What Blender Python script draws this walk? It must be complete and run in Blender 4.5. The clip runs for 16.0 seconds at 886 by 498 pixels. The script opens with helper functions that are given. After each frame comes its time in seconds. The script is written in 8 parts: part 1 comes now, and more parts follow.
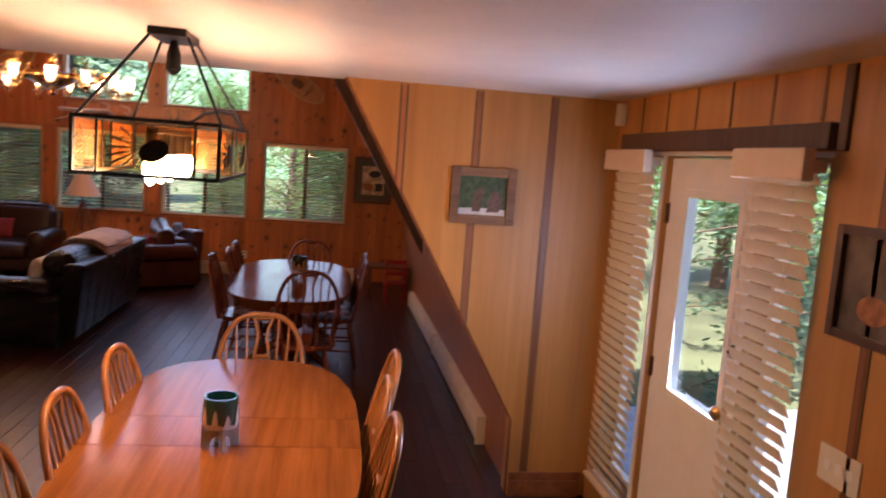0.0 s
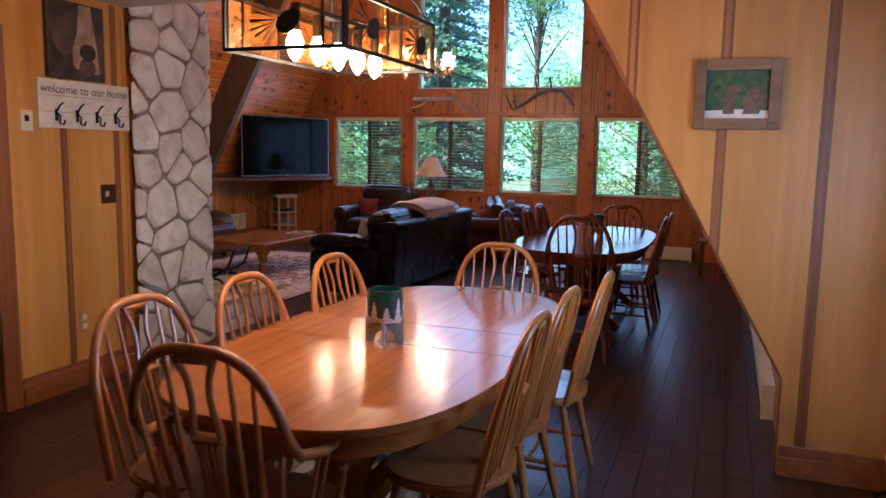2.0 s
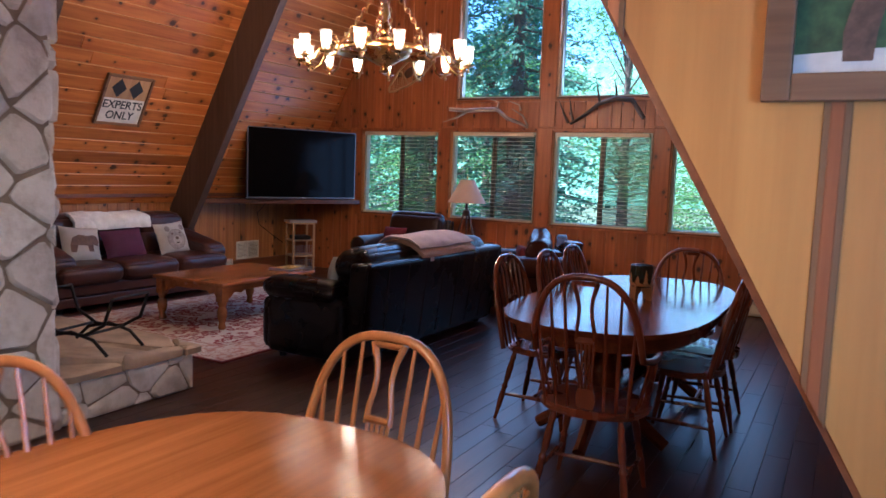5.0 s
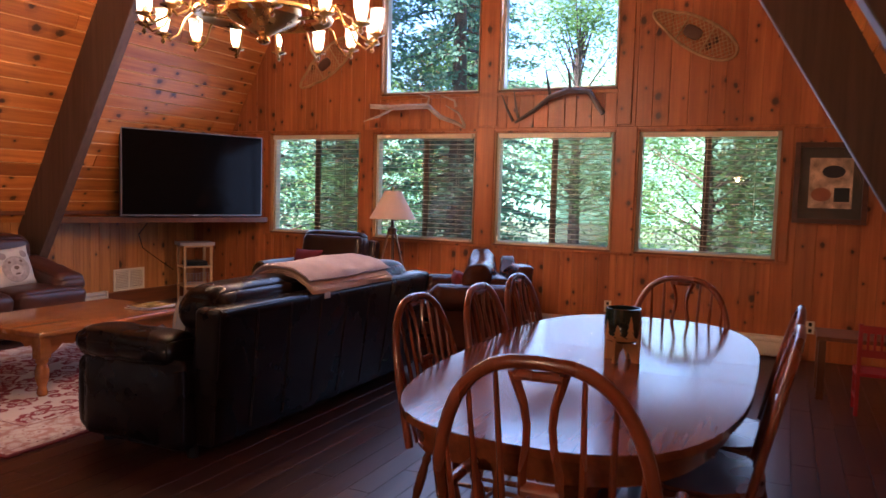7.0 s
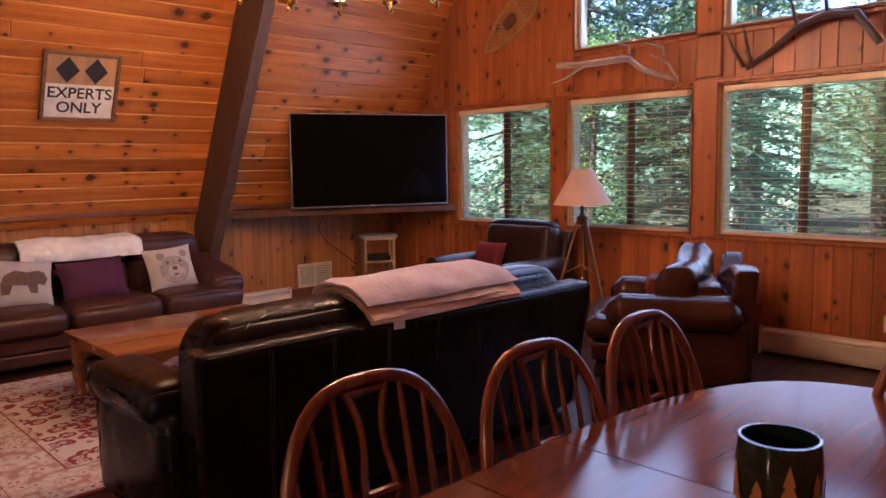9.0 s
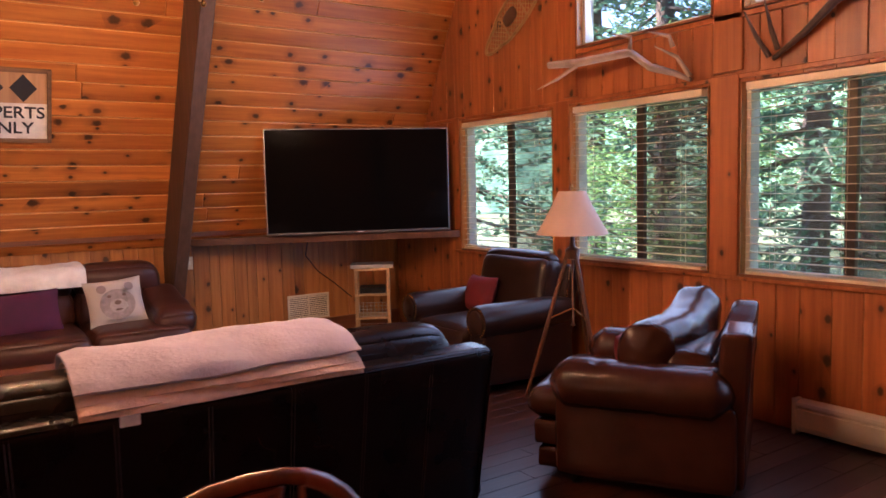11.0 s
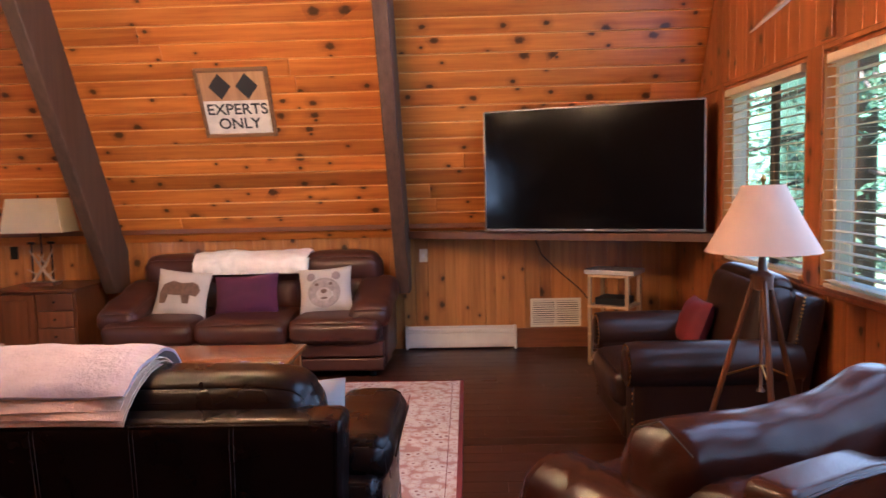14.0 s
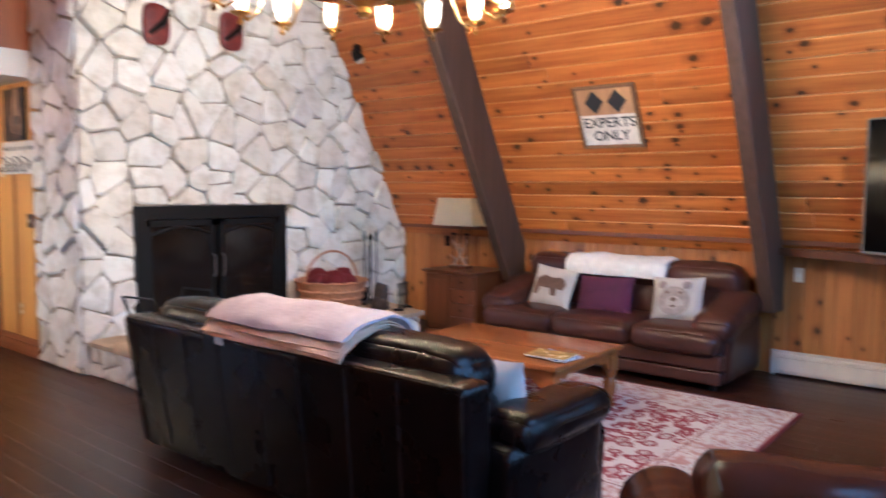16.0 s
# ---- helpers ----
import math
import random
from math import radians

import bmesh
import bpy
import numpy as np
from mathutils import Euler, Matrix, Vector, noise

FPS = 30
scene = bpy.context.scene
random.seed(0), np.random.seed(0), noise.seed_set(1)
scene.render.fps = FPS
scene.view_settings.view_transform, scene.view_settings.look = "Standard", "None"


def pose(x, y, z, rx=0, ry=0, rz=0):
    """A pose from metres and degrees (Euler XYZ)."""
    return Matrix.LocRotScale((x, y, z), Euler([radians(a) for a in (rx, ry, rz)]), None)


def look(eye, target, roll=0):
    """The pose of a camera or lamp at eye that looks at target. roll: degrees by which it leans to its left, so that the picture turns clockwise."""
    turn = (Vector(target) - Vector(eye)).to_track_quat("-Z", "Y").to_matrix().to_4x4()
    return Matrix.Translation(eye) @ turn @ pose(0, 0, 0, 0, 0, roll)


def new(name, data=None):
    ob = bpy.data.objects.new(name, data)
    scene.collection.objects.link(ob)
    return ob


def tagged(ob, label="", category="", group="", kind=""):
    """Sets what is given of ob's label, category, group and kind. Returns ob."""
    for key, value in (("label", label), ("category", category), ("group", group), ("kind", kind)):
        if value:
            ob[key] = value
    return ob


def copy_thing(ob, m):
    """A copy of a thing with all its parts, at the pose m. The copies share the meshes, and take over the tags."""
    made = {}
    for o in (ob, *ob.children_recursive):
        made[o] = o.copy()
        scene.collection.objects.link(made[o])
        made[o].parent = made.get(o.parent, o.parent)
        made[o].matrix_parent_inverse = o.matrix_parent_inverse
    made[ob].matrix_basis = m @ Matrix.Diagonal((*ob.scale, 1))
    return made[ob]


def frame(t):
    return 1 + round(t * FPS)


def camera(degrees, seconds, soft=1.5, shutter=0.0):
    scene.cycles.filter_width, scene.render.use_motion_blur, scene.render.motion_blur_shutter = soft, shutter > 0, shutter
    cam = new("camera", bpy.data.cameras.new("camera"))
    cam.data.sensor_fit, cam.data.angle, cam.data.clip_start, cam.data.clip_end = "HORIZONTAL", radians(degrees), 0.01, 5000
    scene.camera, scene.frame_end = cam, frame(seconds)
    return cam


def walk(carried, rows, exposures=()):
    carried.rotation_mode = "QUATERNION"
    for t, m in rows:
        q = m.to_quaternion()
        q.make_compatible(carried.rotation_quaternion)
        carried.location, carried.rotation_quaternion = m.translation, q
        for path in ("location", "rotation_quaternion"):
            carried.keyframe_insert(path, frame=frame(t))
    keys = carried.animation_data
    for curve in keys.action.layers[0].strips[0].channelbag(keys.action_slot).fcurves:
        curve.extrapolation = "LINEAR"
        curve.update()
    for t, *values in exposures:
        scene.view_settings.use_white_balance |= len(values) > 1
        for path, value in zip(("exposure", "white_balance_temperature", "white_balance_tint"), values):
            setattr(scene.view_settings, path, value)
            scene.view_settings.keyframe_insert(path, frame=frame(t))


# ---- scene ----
cam = camera(61.7, 16.0, shutter=0.4)
PATH = [
    (0, (0.008, -1.584, 1.978), (0.315, 0.378, 1.741), 4.2),
    (0.5, (0.257, -1.602, 1.778), (0.272, 0.378, 1.498), 4.6),
    (1, (0.536, -1.559, 1.565), (0.269, 0.402, 1.274), 3.3),
    (1.5, (0.754, -1.459, 1.51), (0.133, 0.42, 1.219), 1.0),
    (2, (0.848, -1.179, 1.504), (0.143, 0.674, 1.244), 1.1),
    (2.5, (0.92, -0.858, 1.49), (0.203, 0.994, 1.252), 1.7),
    (3, (0.951, -0.542, 1.49), (0.198, 1.296, 1.253), 1.7),
    (5.5, (0.728, 1.509, 1.465), (-0.236, 3.25, 1.267), 2.2),
    (6, (0.572, 1.968, 1.437), (-0.357, 3.729, 1.246), 2.6),
    (6.5, (0.42, 2.312, 1.419), (-0.403, 4.129, 1.264), 2.2),
    (7, (0.322, 2.645, 1.398), (-0.515, 4.455, 1.25), 1.6),
    (7.5, (0.219, 3.042, 1.4), (-0.712, 4.804, 1.227), -1.0),
    (8, (0.211, 3.465, 1.423), (-0.775, 5.192, 1.212), -1.1),
    (8.5, (0.254, 3.919, 1.431), (-1.01, 5.453, 1.208), -0.6),
    (11, (0.229, 5.925, 1.462), (-1.42, 7.044, 1.296), -1.4),
    (11.5, (0.226, 6.381, 1.46), (-1.548, 7.295, 1.328), -1.4),
    (12, (0.18, 6.762, 1.442), (-1.704, 7.418, 1.298), -1.0),
    (12.5, (0.056, 7.086, 1.401), (-1.877, 7.569, 1.223), -0.8),
    (13, (-0.021, 7.379, 1.417), (-1.984, 7.724, 1.25), -1.6),
    (13.5, (-0.069, 7.827, 1.449), (-2.055, 7.989, 1.285), -0.7),
    (14, (-0.144, 8.171, 1.453), (-2.135, 8.104, 1.278), -1.4),
    (14.5, (-0.16, 8.621, 1.441), (-2.118, 8.262, 1.246), -1.0),
    (15, (-0.201, 8.943, 1.431), (-2.116, 8.415, 1.194), 0.6),
    (15.5, (-0.212, 9.193, 1.465), (-1.994, 8.313, 1.233), 1.1),
    (16, (-0.18, 9.342, 1.474), (-1.721, 8.076, 1.321), 0.5),
]
EXPOSURES = [(0.0, 2.22, 6100, 26), (0.5, 2.4, 5300, 17), (1.0, 2.45, 5150, 14), (1.5, 2.45, 5100, 12), (2.5, 2.38, 4600, 7), (3.0, 2.33, 4500, 5), (5.5, 2.5, 4400, 8), (6.0, 2.55, 4450, 11), (6.5, 2.75, 5000, 18), (7.0, 2.82, 5350, 22), (8.5, 2.8, 5650, 28), (11.0, 3.0, 5800, 27), (12.5, 3.25, 5950, 26), (14.0, 3.45, 5400, 13), (15.0, 3.6, 4600, 2), (15.5, 3.75, 4200, -3), (16.0, 3.62, 4250, -4)]
walk(cam, [(t, look(eye, target, roll)) for t, eye, target, roll in PATH], exposures=EXPOSURES)

# ---------- light ----------
world = bpy.data.worlds.new("sky")
scene.world = world
world.use_nodes = True
wn = world.node_tree.nodes
sky = wn.new("ShaderNodeTexSky")
sky.sky_type, sky.sun_disc = "NISHITA", False
sky.sun_elevation, sky.sun_rotation = radians(55), radians(221)
sky.air_density, sky.dust_density, sky.ozone_density = 0.7, 0.2, 3.0
wn["Background"].inputs[1].default_value = 0.14
world.node_tree.links.new(sky.outputs[0], wn["Background"].inputs[0])


def lamp(name, kind, energy, colour, m, **kw):
    data = bpy.data.lights.new(name, kind)
    data.energy, data.color = energy, colour
    for k, v in kw.items():
        if k == "size":
            data.size = v
        elif k == "size_y":
            data.shape, data.size_y = "RECTANGLE", v
        elif k == "soft":
            data.shadow_soft_size = v
        elif k == "angle":
            data.angle = v
    ob = new(name, data)
    ob.matrix_world = m
    return ob


SUN_FROM = Vector((-0.50, -0.58, 1.09))
lamp("sun", "SUN", 5.0, (1.0, 0.94, 0.82), look(SUN_FROM * 40, (0, 0, 0)), angle=radians(0.6))

# plan of the place, metres
NORTH, WEST, EAST = 9.98, -6.62, 1.12
LOFT_Y, LOFT_Z = 2.575, 2.39
WINDOWS = [(-5.39, -4.15), (-3.95, -2.72), (-2.49, -1.25), (-1.02, 0.24)]
SILL, HEAD = 0.885, 2.05
UPPER = [(-3.87, -2.70), (-2.47, -1.25)]
UP0, UP1 = 2.48, 4.30
RIDGE_X, SLOPE = -2.60, 0.527
DOOR_X = 1.64


def slope_x(z, side):
    """x of the roof's inner plane at height z; side -1 west, 1 east."""
    return RIDGE_X + side * (3.42 - (z - 2.06) * SLOPE)


SKYLIGHT = (0.58, 0.73, 1.0)
for x0, x1 in WINDOWS:
    lamp("window_light", "AREA", 1.35, SKYLIGHT, look(((x0 + x1) / 2, NORTH - 0.034, 1.46), ((x0 + x1) / 2, 0, 1.3)), size=x1 - x0, size_y=1.1)
for x0, x1 in UPPER:
    lamp("window_light", "AREA", 4.2, SKYLIGHT, look(((x0 + x1) / 2, NORTH + 0.02, 3.4), ((x0 + x1) / 2, 0, 2.2)), size=x1 - x0, size_y=1.7)
lamp("door_light", "AREA", 4.2, SKYLIGHT, look((DOOR_X + 0.012, 1.45, 1.43), (-2, 1.45, 1.2)), size=0.45, size_y=0.95)
PENDANT = Vector((-0.62, 1.48, 1.85))
CHANDELIER = Vector((-2.85, 6.62, 2.50))
WARM = (1.0, 0.55, 0.25)
for k in range(5):
    lamp("pendant_light", "POINT", 2.9, WARM, pose(PENDANT.x, PENDANT.y - 0.32 + 0.16 * k, PENDANT.z + 0.01), soft=0.05)
for k in range(5):
    a = k * math.tau / 5
    lamp("chandelier_light", "POINT", 7.5, WARM, pose(CHANDELIER.x + 0.70 * math.cos(a), CHANDELIER.y + 0.70 * math.sin(a), CHANDELIER.z + 0.04), soft=0.04)

# ---------- materials ----------


def shader(name):
    m = bpy.data.materials.new(name)
    m.use_nodes = True
    nt = m.node_tree
    return m, nt.nodes, nt.links, nt.nodes["Principled BSDF"]


def ramp(nodes, stops):
    r = nodes.new("ShaderNodeValToRGB")
    e = r.color_ramp.elements
    while len(e) < len(stops):
        e.new(0.5)
    for el, (p, c) in zip(e, stops):
        el.position, el.color = p, (*c, 1) if len(c) == 3 else c
    return r


def mixc(nodes, links, kind, fac, a, b):
    n = nodes.new("ShaderNodeMix")
    n.data_type, n.blend_type = "RGBA", kind
    for sock, v in ((n.inputs[0], fac), (n.inputs[6], a), (n.inputs[7], b)):
        if hasattr(v, "is_output"):
            links.new(v, sock)
        elif isinstance(v, (int, float)):
            sock.default_value = v
        else:
            sock.default_value = (*v, 1)
    return n.outputs[2]


def noise_node(nodes, links, coord, scale, detail=4, rough=0.55):
    n = nodes.new("ShaderNodeTexNoise")
    n.inputs["Scale"].default_value, n.inputs["Detail"].default_value, n.inputs["Roughness"].default_value = scale, detail, rough
    links.new(coord, n.inputs["Vector"])
    return n


def mapped(nodes, links, coord, scale, rot=(0, 0, 0)):
    n = nodes.new("ShaderNodeMapping")
    n.inputs["Scale"].default_value, n.inputs["Rotation"].default_value = scale, rot
    links.new(coord, n.inputs["Vector"])
    return n.outputs[0]


def add_bump(nodes, links, bsdf, height, strength, distance=0.01):
    b = nodes.new("ShaderNodeBump")
    b.inputs["Strength"].default_value, b.inputs["Distance"].default_value = strength, distance
    links.new(height, b.inputs["Height"])
    links.new(b.outputs[0], bsdf.inputs["Normal"])


def wood(name, dark, light, axis="y", knots=0.0, rough=0.35, spread=0.25, fine=1.0, local=False, coat=0.0, gloss=0.5):
    """Grained wood, the grain along one axis; each piece takes its own tone; knots 0 to 1."""
    m, n, l, b = shader(name)
    if local:
        coord = n.new("ShaderNodeTexCoord").outputs["Object"]
    else:
        coord = n.new("ShaderNodeNewGeometry").outputs["Position"]
    info = n.new("ShaderNodeObjectInfo")
    shift = n.new("ShaderNodeVectorMath")
    shift.operation = "MULTIPLY_ADD"
    l.new(info.outputs["Random"], shift.inputs[0])
    shift.inputs[1].default_value = (7.3, 5.1, 9.7)
    l.new(coord, shift.inputs[2])
    c = shift.outputs[0]
    long, wide = 1.3 * fine, 26 * fine
    sc = {"x": (long, wide, wide), "y": (wide, long, wide), "z": (wide, wide, long)}[axis]
    grain = noise_node(n, l, mapped(n, l, c, sc), 1.0, 5, 0.6)
    soft = noise_node(n, l, mapped(n, l, c, tuple(s * 0.16 for s in sc)), 1.0, 2)
    r = ramp(n, [(0.28, dark), (0.72, light)])
    l.new(grain.outputs[0], r.inputs[0])
    r2 = ramp(n, [(0.3, (0.62, 0.55, 0.5)), (0.7, (1.0, 1.0, 1.0))])
    l.new(soft.outputs[0], r2.inputs[0])
    col = mixc(n, l, "MULTIPLY", 0.8, r.outputs[0], r2.outputs[0])
    if knots:
        xyz = n.new("ShaderNodeSeparateXYZ")
        l.new(c, xyz.inputs[0])
        plane = n.new("ShaderNodeCombineXYZ")
        side = n.new("ShaderNodeMath")
        side.operation = "ADD"
        l.new(xyz.outputs[0], side.inputs[0])
        l.new(xyz.outputs[1], side.inputs[1])
        l.new(side.outputs[0] if axis == "z" else xyz.outputs["xyz".index(axis)], plane.inputs[0])
        l.new(xyz.outputs[2], plane.inputs[1])
        v = n.new("ShaderNodeTexVoronoi")
        v.voronoi_dimensions = "2D"
        v.inputs["Scale"].default_value = 1.0
        l.new(mapped(n, l, plane.outputs[0], (6.6, 5.0, 1) if axis == "z" else (4.4, 6.4, 1)), v.inputs["Vector"])
        warp = noise_node(n, l, c, 30, 2)
        d = n.new("ShaderNodeMath")
        d.operation = "MULTIPLY_ADD"
        l.new(warp.outputs[0], d.inputs[0])
        d.inputs[1].default_value = 0.12
        sep = n.new("ShaderNodeSeparateColor")
        l.new(v.outputs["Color"], sep.inputs[0])
        grow = n.new("ShaderNodeMapRange")
        grow.inputs["To Min"].default_value, grow.inputs["To Max"].default_value = 0.60, 2.1
        l.new(sep.outputs[1], grow.inputs[0])
        sized = n.new("ShaderNodeMath")
        sized.operation = "MULTIPLY"
        l.new(v.outputs["Distance"], sized.inputs[0])
        l.new(grow.outputs[0], sized.inputs[1])
        l.new(sized.outputs[0], d.inputs[2])
        kr = ramp(n, [(0.13, (1, 1, 1)), (0.165, (0.8, 0.8, 0.8)), (0.20, (0.34, 0.34, 0.34)), (0.42, (0, 0, 0))])
        l.new(d.outputs[0], kr.inputs[0])
        few = n.new("ShaderNodeMath")
        few.operation = "LESS_THAN"
        l.new(sep.outputs[0], few.inputs[0])
        few.inputs[1].default_value = knots
        both = n.new("ShaderNodeMath")
        both.operation = "MULTIPLY"
        l.new(kr.outputs[0], both.inputs[0])
        l.new(few.outputs[0], both.inputs[1])
        col = mixc(n, l, "MIX", both.outputs[0], col, tuple(x * 0.13 for x in dark))
    hsv = n.new("ShaderNodeHueSaturation")
    mr = n.new("ShaderNodeMapRange")
    mr.inputs["To Min"].default_value, mr.inputs["To Max"].default_value = 1 - spread, 1 + spread
    l.new(info.outputs["Random"], mr.inputs[0])
    l.new(mr.outputs[0], hsv.inputs["Value"])
    l.new(col, hsv.inputs["Color"])
    l.new(hsv.outputs[0], b.inputs["Base Color"])
    rr = n.new("ShaderNodeMapRange")
    rr.inputs["To Min"].default_value, rr.inputs["To Max"].default_value = rough - 0.08, rough + 0.14
    l.new(soft.outputs[0], rr.inputs[0])
    l.new(rr.outputs[0], b.inputs["Roughness"])
    b.inputs["Coat Weight"].default_value = coat
    b.inputs["Coat Roughness"].default_value = 0.12
    b.inputs["Specular IOR Level"].default_value = gloss
    add_bump(n, l, b, grain.outputs[0], 0.12, 0.004)
    return m


def plain(name, colour, rough=0.5, metal=0.0, vary=0.25, scale=6.0, bump=0.0, bump_scale=80, coat=0.0):
    """One material, broken up by stains and by fine grain."""
    m, n, l, b = shader(name)
    coord = n.new("ShaderNodeTexCoord").outputs["Object"]
    big = noise_node(n, l, coord, scale, 5)
    small = noise_node(n, l, coord, bump_scale, 3)
    r = ramp(n, [(0.3, tuple(c * (1 - vary) for c in colour)), (0.7, tuple(min(1, c * (1 + vary * 0.6)) for c in colour))])
    l.new(big.outputs[0], r.inputs[0])
    l.new(r.outputs[0], b.inputs["Base Color"])
    mr = n.new("ShaderNodeMapRange")
    mr.inputs["To Min"].default_value, mr.inputs["To Max"].default_value = max(0.03, rough - 0.1), min(1, rough + 0.1)
    l.new(big.outputs[0], mr.inputs[0])
    l.new(mr.outputs[0], b.inputs["Roughness"])
    b.inputs["Metallic"].default_value = metal
    b.inputs["Coat Weight"].default_value = coat
    if bump:
        add_bump(n, l, b, small.outputs[0], bump, 0.004)
    return m


def leather_mat(name, colour, rough=0.33, gloss=0.45):
    m, n, l, b = shader(name)
    b.inputs["Specular IOR Level"].default_value = gloss
    coord = n.new("ShaderNodeTexCoord").outputs["Object"]
    big = noise_node(n, l, coord, 3.5, 4)
    r = ramp(n, [(0.3, tuple(c * 0.7 for c in colour)), (0.75, tuple(c * 1.35 for c in colour))])
    l.new(big.outputs[0], r.inputs[0])
    l.new(r.outputs[0], b.inputs["Base Color"])
    v = n.new("ShaderNodeTexVoronoi")
    v.inputs["Scale"].default_value = 190
    l.new(coord, v.inputs["Vector"])
    crease = noise_node(n, l, mapped(n, l, coord, (7, 7, 16)), 1.0, 5, 0.65)
    mix = n.new("ShaderNodeMath")
    mix.operation = "MULTIPLY_ADD"
    l.new(v.outputs["Distance"], mix.inputs[0])
    mix.inputs[1].default_value = 0.15
    l.new(crease.outputs[0], mix.inputs[2])
    add_bump(n, l, b, mix.outputs[0], 0.20, 0.008)
    mr = n.new("ShaderNodeMapRange")
    mr.inputs["To Min"].default_value, mr.inputs["To Max"].default_value = rough - 0.08, rough + 0.12
    l.new(big.outputs[0], mr.inputs[0])
    l.new(mr.outputs[0], b.inputs["Roughness"])
    return m


def glow(name, colour, strength):
    m, n, l, b = shader(name)
    b.inputs["Base Color"].default_value = (*colour, 1)
    b.inputs["Emission Color"].default_value = (*colour, 1)
    b.inputs["Emission Strength"].default_value = strength
    return m


def glass_mat(name, tint=(1, 1, 1), rough=0.0):
    m, n, l, b = shader(name)
    mix, tr, gl = n.new("ShaderNodeMixShader"), n.new("ShaderNodeBsdfTransparent"), n.new("ShaderNodeBsdfGlossy")
    tr.inputs[0].default_value = (*tint, 1)
    gl.inputs["Roughness"].default_value = 0.02 + rough
    fr, p, q = n.new("ShaderNodeLayerWeight"), n.new("ShaderNodeMath"), n.new("ShaderNodeMath")
    p.operation, q.operation = "POWER", "MULTIPLY_ADD"
    l.new(fr.outputs["Facing"], p.inputs[0])
    p.inputs[1].default_value = 4.0
    l.new(p.outputs[0], q.inputs[0])
    q.inputs[1].default_value, q.inputs[2].default_value = 0.6, 0.03
    l.new(q.outputs[0], mix.inputs[0])
    l.new(tr.outputs[0], mix.inputs[1])
    l.new(gl.outputs[0], mix.inputs[2])
    l.new(mix.outputs[0], n["Material Output"].inputs[0])
    return m


def screen_mat(name):
    m, n, l, b = shader(name)
    mix, tr = n.new("ShaderNodeMixShader"), n.new("ShaderNodeBsdfTransparent")
    b.inputs["Base Color"].default_value = (0.06, 0.07, 0.08, 1)
    mix.inputs[0].default_value = 0.45
    l.new(tr.outputs[0], mix.inputs[1])
    l.new(b.outputs[0], mix.inputs[2])
    l.new(mix.outputs[0], n["Material Output"].inputs[0])
    return m


PINE_D, PINE_L = (0.36, 0.096, 0.013), (0.60, 0.218, 0.034)
M_SLOPE = wood("pine_boards_level", PINE_D, PINE_L, "y", knots=0.60, rough=0.34, spread=0.22)
# light caught by the lacquered board bevels, painted as a paler pine
M_EDGE_GLINT = wood("pine_edge_glint", (0.60, 0.27, 0.075), (0.80, 0.42, 0.14), "y", rough=0.25, spread=0.1)
M_PINE = wood("pine_boards_upright", (0.31, 0.088, 0.019), (0.52, 0.172, 0.040), "z", knots=0.42, rough=0.36, spread=0.2)
M_KNEE = wood("pine_wainscot", (0.32, 0.12, 0.026), (0.53, 0.24, 0.058), "z", knots=0.30, rough=0.36, spread=0.2)
M_PANEL = wood("wall_panelling", (0.44, 0.205, 0.046), (0.57, 0.290, 0.070), "z", rough=0.42, spread=0.07, fine=0.6)
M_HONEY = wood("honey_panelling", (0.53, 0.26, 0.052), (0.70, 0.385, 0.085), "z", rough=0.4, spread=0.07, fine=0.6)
M_GROOVE = wood("dark_batten", (0.13, 0.066, 0.024), (0.22, 0.115, 0.042), "z", rough=0.5)
M_TRIM = wood("trim_wood", (0.22, 0.075, 0.025), (0.36, 0.14, 0.045), "z", rough=0.4)
M_TRIMH = wood("trim_wood_level", (0.16, 0.055, 0.02), (0.28, 0.10, 0.032), "y", rough=0.4)
M_BEAM = wood("stained_beam", (0.060, 0.034, 0.022), (0.105, 0.062, 0.042), "z", rough=0.55)
M_FLOOR = wood("dark_plank", (0.026, 0.0082, 0.0047), (0.062, 0.021, 0.0115), "y", rough=0.30, spread=0.22, gloss=0.4)
M_TABLE = wood("table_top_wood", (0.23, 0.078, 0.018), (0.36, 0.142, 0.034), "y", rough=0.13, spread=0.04, local=True, gloss=0.08)
M_CHAIR = wood("chair_oak", (0.32, 0.115, 0.025), (0.49, 0.205, 0.050), "z", rough=0.28, spread=0.1, local=True, coat=0.3)
M_CHAIRD = wood("chair_cherry", (0.12, 0.028, 0.010), (0.22, 0.055, 0.018), "z", rough=0.25, spread=0.1, local=True, coat=0.3)
M_COFFEE = wood("coffee_table_wood", (0.24, 0.080, 0.020), (0.36, 0.14, 0.036), "y", rough=0.2, spread=0.05, local=True)
M_CABWOOD = wood("cabinet_wood", (0.10, 0.035, 0.014), (0.19, 0.07, 0.026), "z", rough=0.35, local=True)
M_RACK = wood("rack_wood", (0.40, 0.24, 0.10), (0.58, 0.38, 0.18), "z", rough=0.45, local=True)
M_CEIL = plain("ceiling_paint", (0.72, 0.67, 0.60), 0.6, vary=0.05, bump=0.2)
M_WHITE = plain("white_paint", (0.74, 0.71, 0.66), 0.4, vary=0.06)
M_FRAME = plain("window_vinyl", (0.50, 0.46, 0.38), 0.45, vary=0.08)
M_BLIND = plain("blind_slat", (0.72, 0.60, 0.45), 0.45, vary=0.08)
M_HEATER = plain("heater_enamel", (0.66, 0.58, 0.46), 0.4, vary=0.1)
M_LEATHER = leather_mat("brown_leather", (0.050, 0.0175, 0.0120), 0.32, 0.35)
